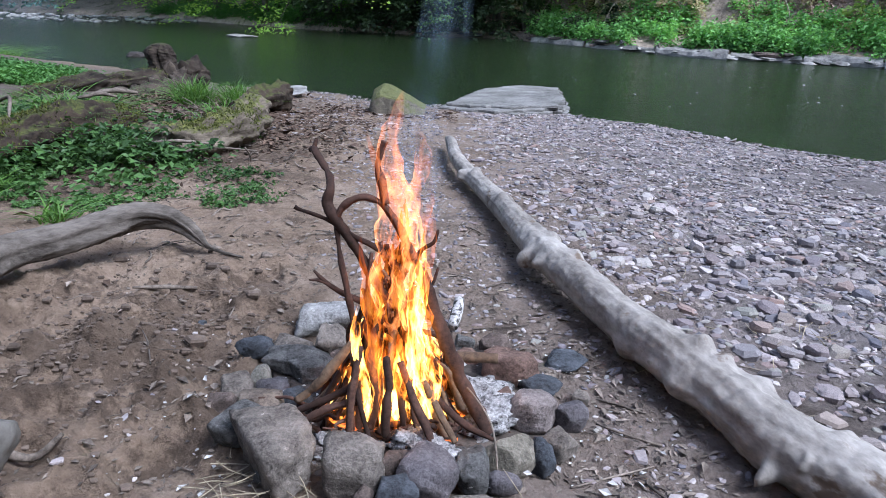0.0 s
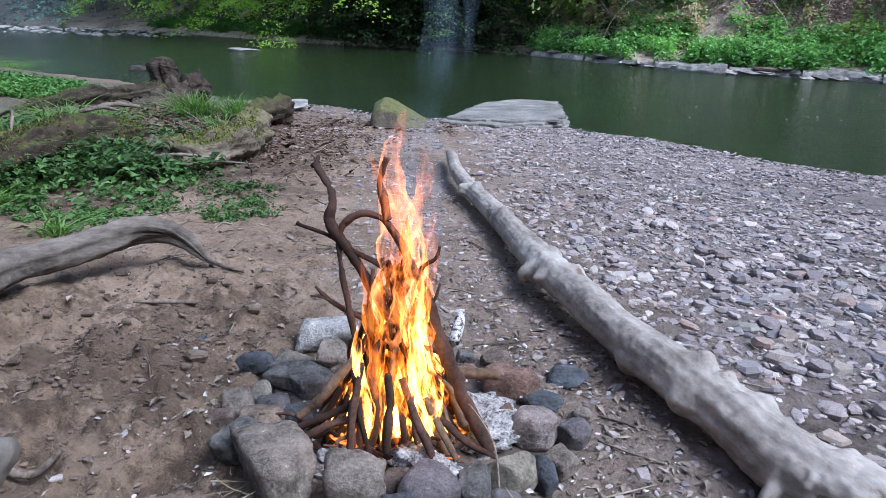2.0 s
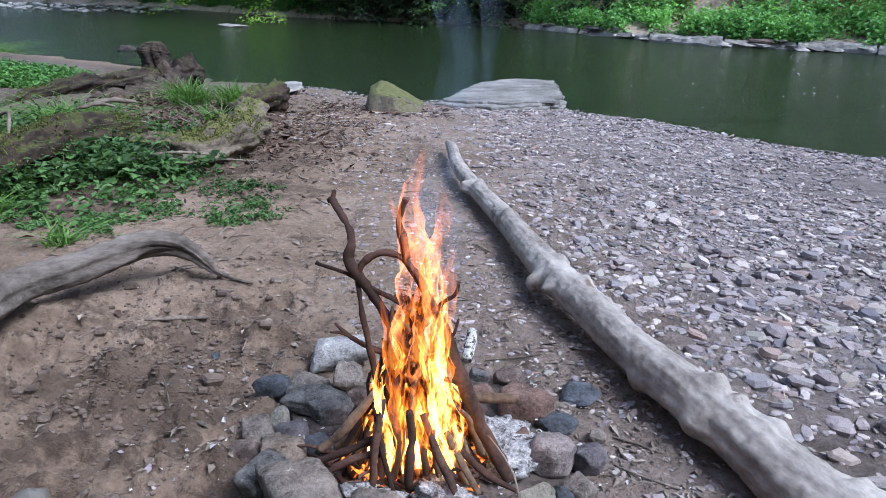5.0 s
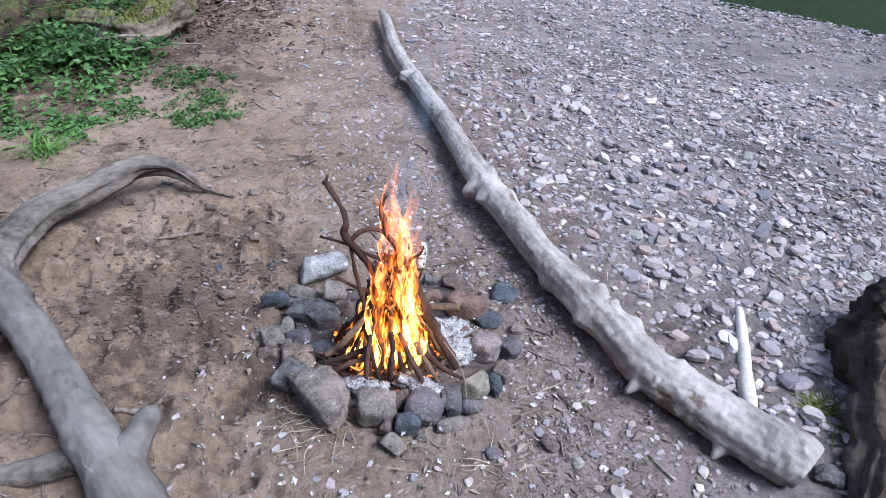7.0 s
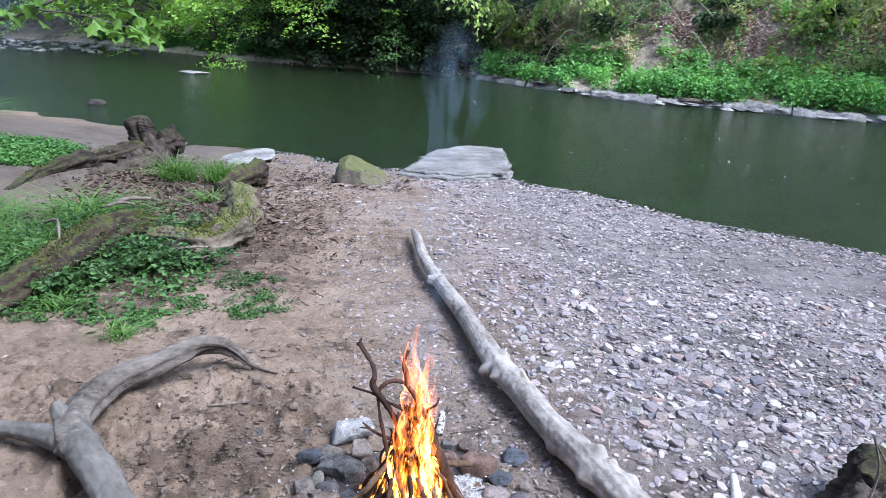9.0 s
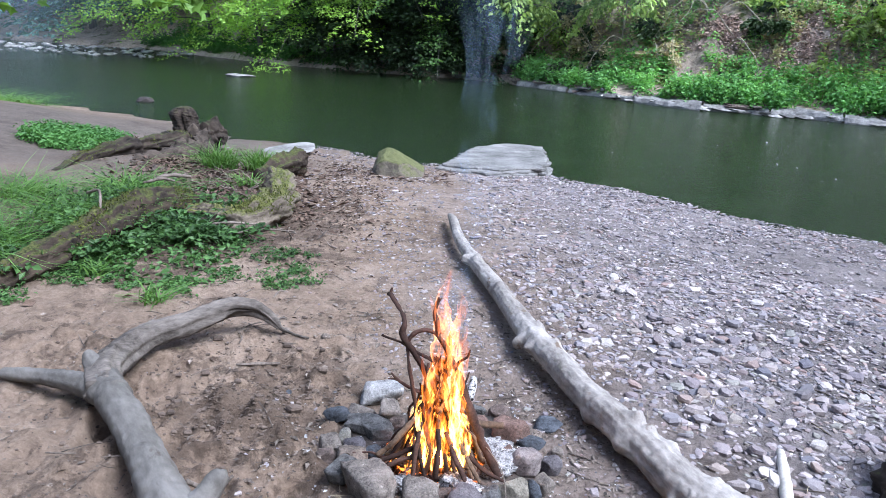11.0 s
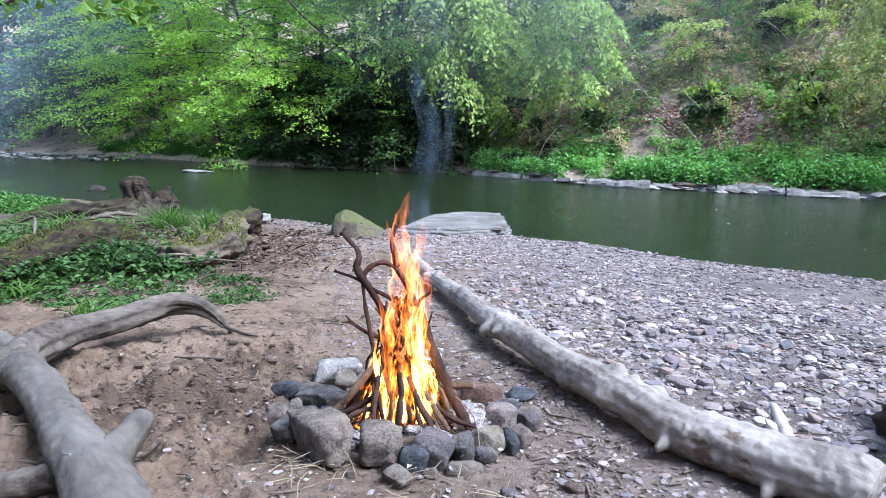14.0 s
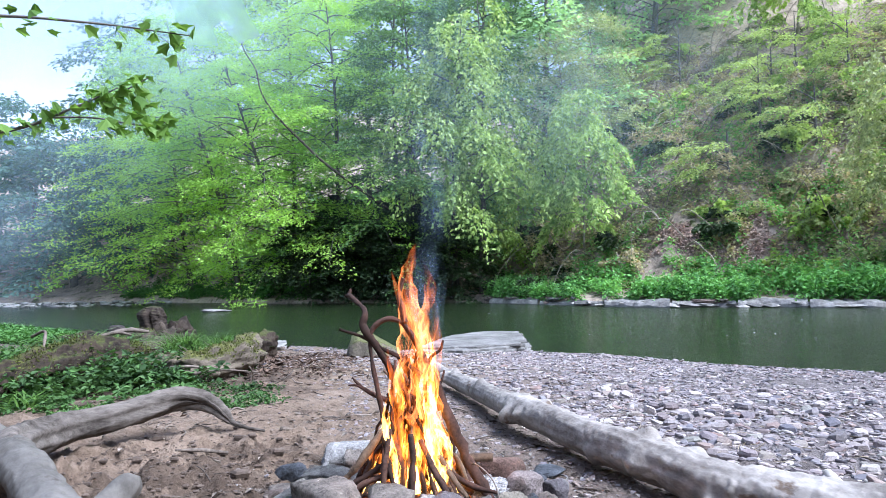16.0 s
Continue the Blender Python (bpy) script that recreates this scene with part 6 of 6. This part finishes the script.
for x, y, n, h, s, up in ((-2.5, 6.4, 280, 0.36, 0.22, 0), (-2.1, 6.5, 260, 0.36, 0.2, 0), (-2.35, 4.1, 420, 0.22, 0.3, 0.14), (-2.5, 3.5, 420, 0.2, 0.3, 0.12), (-2.75, 3.0, 380, 0.22, 0.3, 0.05), (-1.55, 2.45, 60, 0.12, 0.1, 0), (-2.0, 2.75, 80, 0.14, 0.12, 0), (-7.4, 10.9, 500, 0.2, 0.6, 0), (-8.2, 11.2, 400, 0.25, 0.6, 0), (-3.3, 4.3, 320, 0.2, 0.4, 0), (-1.9, 5.3, 60, 0.2, 0.15, 0)):
    thing("grass_clump", blades(x, y, n, h, s, g, up), MAT["grass"], "tuft of long fresh green grass", "grass", kind="stuff", smoothed=False)
thing("moss_tuft", blades(1.17, 0.95, 160, 0.035, 0.05, np.random.default_rng(8)), MAT["moss"], "small yellow-green moss tuft among the stones", "moss", kind="stuff", smoothed=False)
n = 2600
u, w = g.normal(size=n), g.normal(size=n)
x, y = -4.15 + 0.3 * u - 0.05 * w, 6.75 + 0.4 * w
keep = (u * u + w * w < 3.4) & (x < -3.68)
x, y = x[keep], y[keep]
thing("weed_patch", herb_leaves(on_ground(x, y), g.uniform(0.04, 0.14, len(x)), g, 0.042, 6), MAT["weed"], "patch of bright green weeds behind the fallen log", "weeds", kind="stuff", smoothed=False)

n = 300
x, y = g.normal(-2.38, 0.16, n), g.uniform(3.1, 4.3, n)
p = on_ground(x, y) + UP * g.uniform(0.1, 0.22, n)[:, None]
thing("log_weeds", herb_leaves(p, g.uniform(0.02, 0.1, n), g, 0.032, 6, 0.6), MAT["herb"], "green weeds growing over the rotting log", "weeds", kind="stuff", smoothed=False)

g = np.random.default_rng(19)
bits = []
for k in range(150):
    x, y = (g.normal(-2.0, 0.22), g.normal(5.2, 0.4)) if k < 70 else ((g.uniform(-1.5, -0.8), g.uniform(3.4, 5.6)) if k < 110 else (g.normal(-2.3, 0.3), g.normal(5.2, 0.4)))
    a, ln, r = g.uniform(0, 3.14), g.uniform(0.04, 0.3 if k < 70 else 0.13), g.uniform(0.002, 0.006)
    e = np.array((math.cos(a), math.sin(a), g.normal() * 0.3)) * ln / 2
    c = np.array((x, y, float(ground_z(x, y)[0]) + abs(e[2]) + 0.008))
    bits.append(tube((c - e, c + g.normal(size=3) * 0.012, c + e), (r, r, r * 0.5), 5, 6))
thing("dead_branches", joined(bits), MAT["twig"], "dead twigs heaped in the hollow by the mossy root", "twigs", kind="stuff")
n = 500
x, y = g.uniform(-2.6, -1.3, n), g.uniform(2.7, 4.6, n)
p = on_ground(x, y)
thing("creeping_weeds", herb_leaves(p, g.uniform(0.02, 0.2, n) * smooth(-1.2, -2.0, x), g, 0.045, 6, 0.6), MAT["herb"], "green weeds crowding round the mossy logs", "weeds", kind="stuff", smoothed=False)

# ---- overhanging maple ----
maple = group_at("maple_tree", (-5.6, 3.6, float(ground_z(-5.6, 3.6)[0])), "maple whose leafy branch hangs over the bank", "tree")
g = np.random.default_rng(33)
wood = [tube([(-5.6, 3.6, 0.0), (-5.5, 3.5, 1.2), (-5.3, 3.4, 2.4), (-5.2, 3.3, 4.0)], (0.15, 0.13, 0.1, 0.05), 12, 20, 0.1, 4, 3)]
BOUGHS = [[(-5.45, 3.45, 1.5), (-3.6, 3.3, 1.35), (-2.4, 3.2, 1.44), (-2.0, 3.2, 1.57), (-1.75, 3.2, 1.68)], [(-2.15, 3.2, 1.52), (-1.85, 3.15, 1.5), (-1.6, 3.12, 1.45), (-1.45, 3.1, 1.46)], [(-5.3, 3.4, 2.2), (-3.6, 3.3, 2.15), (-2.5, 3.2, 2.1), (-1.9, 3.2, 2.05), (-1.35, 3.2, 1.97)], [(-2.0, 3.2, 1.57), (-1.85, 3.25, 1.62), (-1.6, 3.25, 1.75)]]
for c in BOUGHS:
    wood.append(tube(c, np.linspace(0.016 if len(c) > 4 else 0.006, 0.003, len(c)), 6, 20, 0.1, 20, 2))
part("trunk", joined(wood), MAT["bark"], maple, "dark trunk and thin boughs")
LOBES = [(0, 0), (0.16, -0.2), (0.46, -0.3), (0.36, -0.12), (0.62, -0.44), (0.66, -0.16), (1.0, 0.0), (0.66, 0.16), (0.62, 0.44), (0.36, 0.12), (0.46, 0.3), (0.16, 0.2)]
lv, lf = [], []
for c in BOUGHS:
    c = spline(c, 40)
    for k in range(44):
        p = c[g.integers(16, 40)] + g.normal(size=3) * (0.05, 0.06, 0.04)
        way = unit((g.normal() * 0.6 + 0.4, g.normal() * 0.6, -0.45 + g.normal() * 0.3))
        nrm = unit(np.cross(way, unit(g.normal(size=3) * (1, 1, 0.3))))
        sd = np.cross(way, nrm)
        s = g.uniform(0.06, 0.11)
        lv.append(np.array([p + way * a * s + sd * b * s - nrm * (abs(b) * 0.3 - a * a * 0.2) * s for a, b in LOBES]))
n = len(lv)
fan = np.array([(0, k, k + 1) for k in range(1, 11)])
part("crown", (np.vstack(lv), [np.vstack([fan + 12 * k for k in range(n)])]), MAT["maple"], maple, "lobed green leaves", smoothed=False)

# ---- litter and shingle ----
g = np.random.default_rng(44)
bits = []
for k in range(420):
    x, y = g.uniform(-1.7, 2.2), g.uniform(0.25, 4.2)
    if np.hypot(x + 0.09, y - 1.25) < 0.45 or abs(x - log_x(y)) < 0.1:
        continue
    ln, a = g.uniform(0.02, 0.13) * (1 if k % 6 else 1.6), g.uniform(0, 3.14)
    e = np.array((math.cos(a), math.sin(a), 0)) * ln / 2
    c = np.array((x, y, float(ground_z(x, y)[0]) + 0.004))
    r = g.uniform(0.001, 0.0035)
    bits.append(tube((c - e, c + (g.normal() * 0.006, g.normal() * 0.006, 0.003), c + e), (r, r, r * 0.6), 5, 5))
thing("twig_litter", joined(bits), MAT["twig"], "scattered dry twigs and bark bits on the sand", "twigs", kind="stuff")
for pts in ([(-0.93, 1.8, 0.03, 0.004), (-0.85, 1.84, 0.035, 0.007), (-0.78, 1.9, 0.035, 0.006)], [(-0.98, 2.58, 0.005, 0.005), (-0.965, 2.66, 0.02, 0.005), (-0.93, 2.7, 0.01, 0.004)], [(-0.82, 0.97, 0.03, 0.008), (-0.76, 1.02, 0.035, 0.008), (-0.71, 1.05, 0.03, 0.005)]):
    pts = np.array(pts)
    pts[:, 2] += ground_z(pts[:, 0], pts[:, 1]) - 0.01
    thing("twig", tube(pts[:, :3], pts[:, 3], 8, 14, 0.2, 50, 2), MAT["twig"], "broken dry twig lying on sand", "twig")


def pebble_field(n, seed):
    """Where pebbles lie: dense right of the log and along the water, sparse on the sand."""
    g = np.random.default_rng(seed)
    far = g.uniform(0, 1, n) ** 1.2
    y = 0.2 + far * 9.5
    x = g.uniform(-2.2, 5.0, n)
    d = shore_distance(x, y, NEAR)
    lx = np.where(y < 4.4, log_x(np.clip(y, 0.65, 4.4)), -0.1)
    right = smooth(0.0, 0.35, x - lx)
    p = np.column_stack((x, y, x * 0))
    rho = right * np.clip(0.95 + 0.5 * fbm(p * 1.1, 51, 3) - 0.5 * smooth(3.2, 4.6, y) * smooth(0.4, 1.6, d), 0.08, 1)
    strip = smooth(0.55, 0.2, np.abs(x - lx + 0.3)) * (0.36 * smooth(0.4, 0.7, y) + 0.16 * smooth(1.6, 2.1, y))
    rim = smooth(1.3, 0.2, d) * 0.9
    rho = np.maximum(np.maximum(rho, strip), np.maximum(rim, 0.008 * smooth(-1.6, -0.9, x) + 0.06 * smooth(0.75, 0.45, np.hypot(x + 0.09, y - 1.25))))
    ok = (g.uniform(0, 1, n) < rho) & (d > -0.05) & (np.abs(x - log_x(y)) > 0.05) & (np.hypot(x + 0.09, y - 1.25) > 0.42)
    return x[ok], y[ok], g


def shingle_shape(seed, n):
    """A flat angular stone about one metre across: a many-sided top, waist and foot."""
    h = np.random.default_rng(seed)
    a = np.sort(np.linspace(0, 2 * np.pi, n, endpoint=False) + h.uniform(-0.3, 0.3, n))
    r = h.uniform(0.38, 0.56, n)
    ring = np.column_stack((r * np.cos(a) * 1.25, r * np.sin(a) * 0.9))
    off = h.uniform(-0.06, 0.06, 2)
    rows = [np.column_stack((ring * 0.8, np.full(n, -0.25))), np.column_stack((ring, h.uniform(-0.06, 0.08, n))), np.column_stack((ring * h.uniform(0.7, 0.86) + off, 0.2 + h.uniform(-0.05, 0.05, n)))]
    v = np.vstack(rows + [np.array([[*off, 0.23]])])
    k = np.arange(n)
    f = [np.column_stack((k + m * n, (k + 1) % n + m * n, (k + 1) % n + (m + 1) * n, k + (m + 1) * n)) for m in (0, 1)]
    q = np.vstack(f)
    tri = np.vstack((q[:, :3], q[:, [0, 2, 3]], np.column_stack((k + 2 * n, (k + 1) % n + 2 * n, np.full(n, 3 * n)))))
    return v, tri


x, y, g = pebble_field(124000, 61)
s = np.exp(g.normal(math.log(0.0225), 0.45, len(x)))
s = np.clip(s, 0.008, 0.068) * np.where(x < log_x(y), 0.6, 1.0)
near = np.hypot(x, y) < 3.6
big = np.argsort(-(s * near * (x > log_x(y))))[:300]
rest = np.ones(len(x), bool)
rest[big] = False
z = ground_z(x, y)
for pick, sides in ((rest & (np.hypot(x, y) < 1.9), 6), (rest & (np.hypot(x, y) >= 1.9) & (y < 3.6), 5), (rest & (y >= 3.6), 4)):
    for kind in range(8):
        idx = np.flatnonzero(pick)[kind::8]
        v, f = shingle_shape(900 + kind, sides)
        k, m = len(idx), len(v)
        w = v[None] * np.stack((s[idx] * g.uniform(0.9, 1.3, k), s[idx] * g.uniform(0.75, 1.1, k), s[idx] * g.uniform(0.45, 0.9, k)), 1)[:, None, :]
        a, b, c = g.uniform(0, 6.28, k), g.normal(size=k) * 0.17, g.normal(size=k) * 0.17
        wz = w[:, :, 2] + b[:, None] * w[:, :, 0] + c[:, None] * w[:, :, 1]
        wx = w[:, :, 0] * np.cos(a)[:, None] - w[:, :, 1] * np.sin(a)[:, None] + x[idx][:, None]
        wy = w[:, :, 0] * np.sin(a)[:, None] + w[:, :, 1] * np.cos(a)[:, None] + y[idx][:, None]
        wz = wz + (z[idx] + s[idx] * 0.04)[:, None]
        ff = (f[None] + (np.arange(k) * m)[:, None, None]).reshape(-1, 3)
        thing("shingle", (np.stack((wx, wy, wz), -1).reshape(-1, 3), [ff]), MAT["pebble"], "flat angular grey and purplish river stones", "shingle", kind="stuff", smoothed=False)

n = 8600
cx, cy = g.uniform(-2.2, 1.2, n), g.uniform(0.3, 7.0, n)
cx[:2600], cy[:2600] = g.uniform(-0.7, 0.8, 2600), g.uniform(0.4, 2.6, 2600)
cx[2600:4200], cy[2600:4200] = g.uniform(-1.8, -0.4, 1600), g.uniform(0.3, 2.6, 1600)
cx[4200:6600], cy[4200:6600] = g.normal(0.38, 0.14, 2400), g.uniform(0.5, 2.8, 2400)
keep = (cx < log_x(cy) + 0.05) & (np.hypot(cx + 0.09, cy - 1.2) > 0.3)
p = on_ground(cx[keep], cy[keep]) + UP * 0.004
way = unit(g.normal(size=p.shape) * (1, 1, 0.08))
nrm = unit(UP + g.normal(size=p.shape) * 0.25)
nrm = unit(nrm - way * (nrm * way).sum(1)[:, None])
size = np.clip(np.exp(g.normal(math.log(0.013), 0.55, len(p))), 0.005, 0.05)
thing("bark_chips", quads(p, way, np.cross(way, nrm), nrm, size, size * g.uniform(0.25, 0.6, len(p))), MAT["twig"], "scattered bark chips and dry leaf bits", "litter", kind="stuff", smoothed=False)
clods = []
for k in range(2200):
    cx, cy = (g.normal(-0.82, 0.2), g.normal(1.55, 0.2)) if k < 900 else (g.normal(-0.85, 0.38), g.normal(1.35, 0.5))
    if np.hypot(cx + 0.09, cy - 1.2) < 0.5:
        continue
    v, f = shingle_shape(960 + k % 6, 6)
    d = float(np.exp(g.normal(math.log(0.009), 0.5)))
    clods.append((v * (d, d, d * 0.9) + (cx, cy, float(ground_z(cx, cy)[0]) + d * 0.1), [f]))
thing("earth_clods", joined(clods), MAT["clod"], "crumbled brown earth clods on trampled sand", "earth", kind="stuff", smoothed=False)
n = 7000
cx, cy = g.normal(-2.2, 0.4, n), g.normal(5.1, 0.75, n)
cx[2000:3000], cy[2000:3000] = g.normal(-1.05, 0.25, 1000), g.normal(4.6, 0.9, 1000)
cx[:1400], cy[:1400] = g.normal(-2.9, 0.25, 1400), g.normal(6.5, 0.45, 1400)
p = on_ground(cx, cy) + UP * 0.01
way = unit(g.normal(size=p.shape) * (1, 1, 0.2))
nrm = unit(UP + g.normal(size=p.shape) * 0.4)
nrm = unit(nrm - way * (nrm * way).sum(1)[:, None])
size = g.uniform(0.02, 0.08, n) * np.where((np.arange(n) < 2000) | (np.arange(n) >= 3000), 1, 0.5)
thing("dead_leaves", quads(p, way, np.cross(way, nrm), nrm, size, size * 0.6), MAT["dead_leaf"], "dark brown dead leaves in the hollow", "leaf litter", kind="stuff", smoothed=False)
n = 4200
cx, cy = g.normal(-1.15, 0.3, n), g.uniform(3.9, 7.6, n)
cx[:1500], cy[:1500] = g.uniform(-4.2, -1.2, 1500), g.uniform(6.4, 8.4, 1500)
cx[1500:2300], cy[1500:2300] = g.uniform(-1.4, 0.0, 800), g.uniform(6.6, 7.7, 800)
p = on_ground(cx, cy)
p = p[p[:, 2] > W + 0.01] + UP * 0.006
way = unit(g.normal(size=p.shape) * (1, 1, 0.15))
nrm = unit(UP + g.normal(size=p.shape) * 0.3)
nrm = unit(nrm - way * (nrm * way).sum(1)[:, None])
size = np.clip(np.exp(g.normal(math.log(0.035), 0.5, len(p))), 0.012, 0.12)
thing("shore_litter", quads(p, way, np.cross(way, nrm), nrm, size, size * g.uniform(0.15, 0.6, len(p))), MAT["dead_leaf"], "dark sodden bark and leaf bits along the shore", "litter", kind="stuff", smoothed=False)
bits = []
for k in range(1500):
    cx, cy = (g.normal(-1.1, 0.28), g.uniform(4.6, 7.5)) if k < 800 else (g.uniform(-3.6, 0.1), g.uniform(6.7, 8.4))
    cz = float(ground_z(cx, cy)[0])
    if cz < W + 0.01 or (k >= 800 and cy < 7.6 - 0.3 * (cx + 1) and cx < -1.6):
        continue
    v, f = shingle_shape(970 + k % 6, 6)
    d = float(np.clip(np.exp(g.normal(math.log(0.016), 0.5)), 0.008, 0.06))
    bits.append((v * (d, d * g.uniform(0.7, 1), d * 0.5) + (cx, cy, cz + d * 0.1), [f]))
thing("shore_pebbles", joined(bits), MAT["pebble"], "small grey and pale pebbles scattered along the muddy shore", "pebbles", kind="stuff", smoothed=False)
protos = []
for k in range(10):
    v, f = shingle_shape(930 + k, 9)
    protos.append(make("pebble", v, f, MAT["pebble_one"], False))
for i in big:
    ob = new("pebble", protos[i % 10])
    ob.parent = ground
    ob.matrix_basis = pose(x[i], y[i], z[i] + s[i] * 0.12, g.normal() * 9, g.normal() * 9, g.uniform(0, 360)) @ Matrix.Diagonal((s[i], s[i], s[i] * g.uniform(0.7, 1.2), 1))

n = 900
a, rr = g.uniform(0, 6.28, n), g.uniform(0.17, 0.6, n)
cx, cy = -0.09 + rr * np.cos(a), 1.22 + rr * np.sin(a)
p = on_ground(cx, cy) + UP * np.where(rr < 0.33, 0.028, 0.006)[:, None]
way = unit(g.normal(size=p.shape) * (1, 1, 0.15))
nrm = unit(UP + g.normal(size=p.shape) * 0.4)
nrm = unit(nrm - way * (nrm * way).sum(1)[:, None])
size = np.clip(np.exp(g.normal(math.log(0.009), 0.5, n)), 0.004, 0.025)
for name, pick, mt, label in (("ash_flakes", np.arange(n) % 3 > 0, "flake", "white ash flakes scattered round the fire ring"), ("charcoal_bits", np.arange(n) % 3 == 0, "ember_bit", "black charcoal bits scattered round the fire ring")):
    thing(name, quads(p[pick], way[pick], np.cross(way, nrm)[pick], nrm[pick], size[pick], size[pick] * 0.6), MAT[mt], label, "ash", kind="stuff", smoothed=False)
straws = []
for k in range(120):
    x0, y0 = (g.normal(-0.33, 0.05), g.normal(0.93, 0.06)) if k < 45 else ((g.normal(0.05, 0.15), g.normal(0.86, 0.05)) if k < 75 else (g.normal(0.85, 0.35), g.normal(1.7, 0.4)))
    a, ln = g.uniform(0, 3.14), g.uniform(0.03, 0.1)
    e = np.array((math.cos(a), math.sin(a), g.normal() * 0.25)) * ln / 2
    c = np.array((x0, y0, float(ground_z(x0, y0)[0]) + abs(e[2]) + 0.008))
    straws.append(tube((c - e, c + g.normal(size=3) * 0.006, c + e), (0.0012, 0.0011, 0.0007), 4, 6))
thing("dry_straw", joined(straws), MAT["straw"], "dry pale grass straws by the fire ring", "straw", kind="stuff")
# White flecks laid on the water as painted glints and bubbles.
n = 420
cx = g.uniform(1.5, 12.5, n)
t = g.uniform(0, 1, n) ** 0.6
lo, hi = np.interp(cx, NEAR[:, 0], NEAR[:, 1]) + 0.6, np.interp(cx, FAR[:, 0], FAR[:, 1]) - 0.4
p = np.column_stack((cx, lo + (hi - lo) * t, np.full(n, W + 0.006)))
way = unit(np.column_stack((g.normal(size=(n, 2)), np.zeros(n))))
size = g.uniform(0.02, 0.07, n)
thing("foam_flecks", quads(p, way, np.cross(way, UP), np.tile(UP, (n, 1)), size, size * 0.4, 0.0), MAT["flake"], "small white flecks for sparkles and bubbles on the river", "foam", kind="stuff", smoothed=False)

# ---- drifting smoke and added haze veils over the river ----
haze = group_at("smoke_haze", (-8, 20, 0.5), "pale smoke drifting under the trees, with added haze veils", "smoke")
# The wide last veil is added to lay haze over the right side.
for x0, y0, z0, sx, sy, sz, mt in ((-14, 21, 9, 18, 1.5, 16, "haze"), (-8, 22.5, 12, 20, 1.5, 13, "haze"), (-17, 25, 4.5, 16, 1.5, 13, "thin_haze"), (3, 19.5, 10, 30, 1.2, 17, "thin_haze")):
    v, f = ico(5)
    f = f[(v[f][:, :, 1] < 0.03).all(1)]
    part("veil", (v * (sx / 2, sy / 2, sz / 2) + (x0, y0, z0), [f]), MAT[mt], haze)
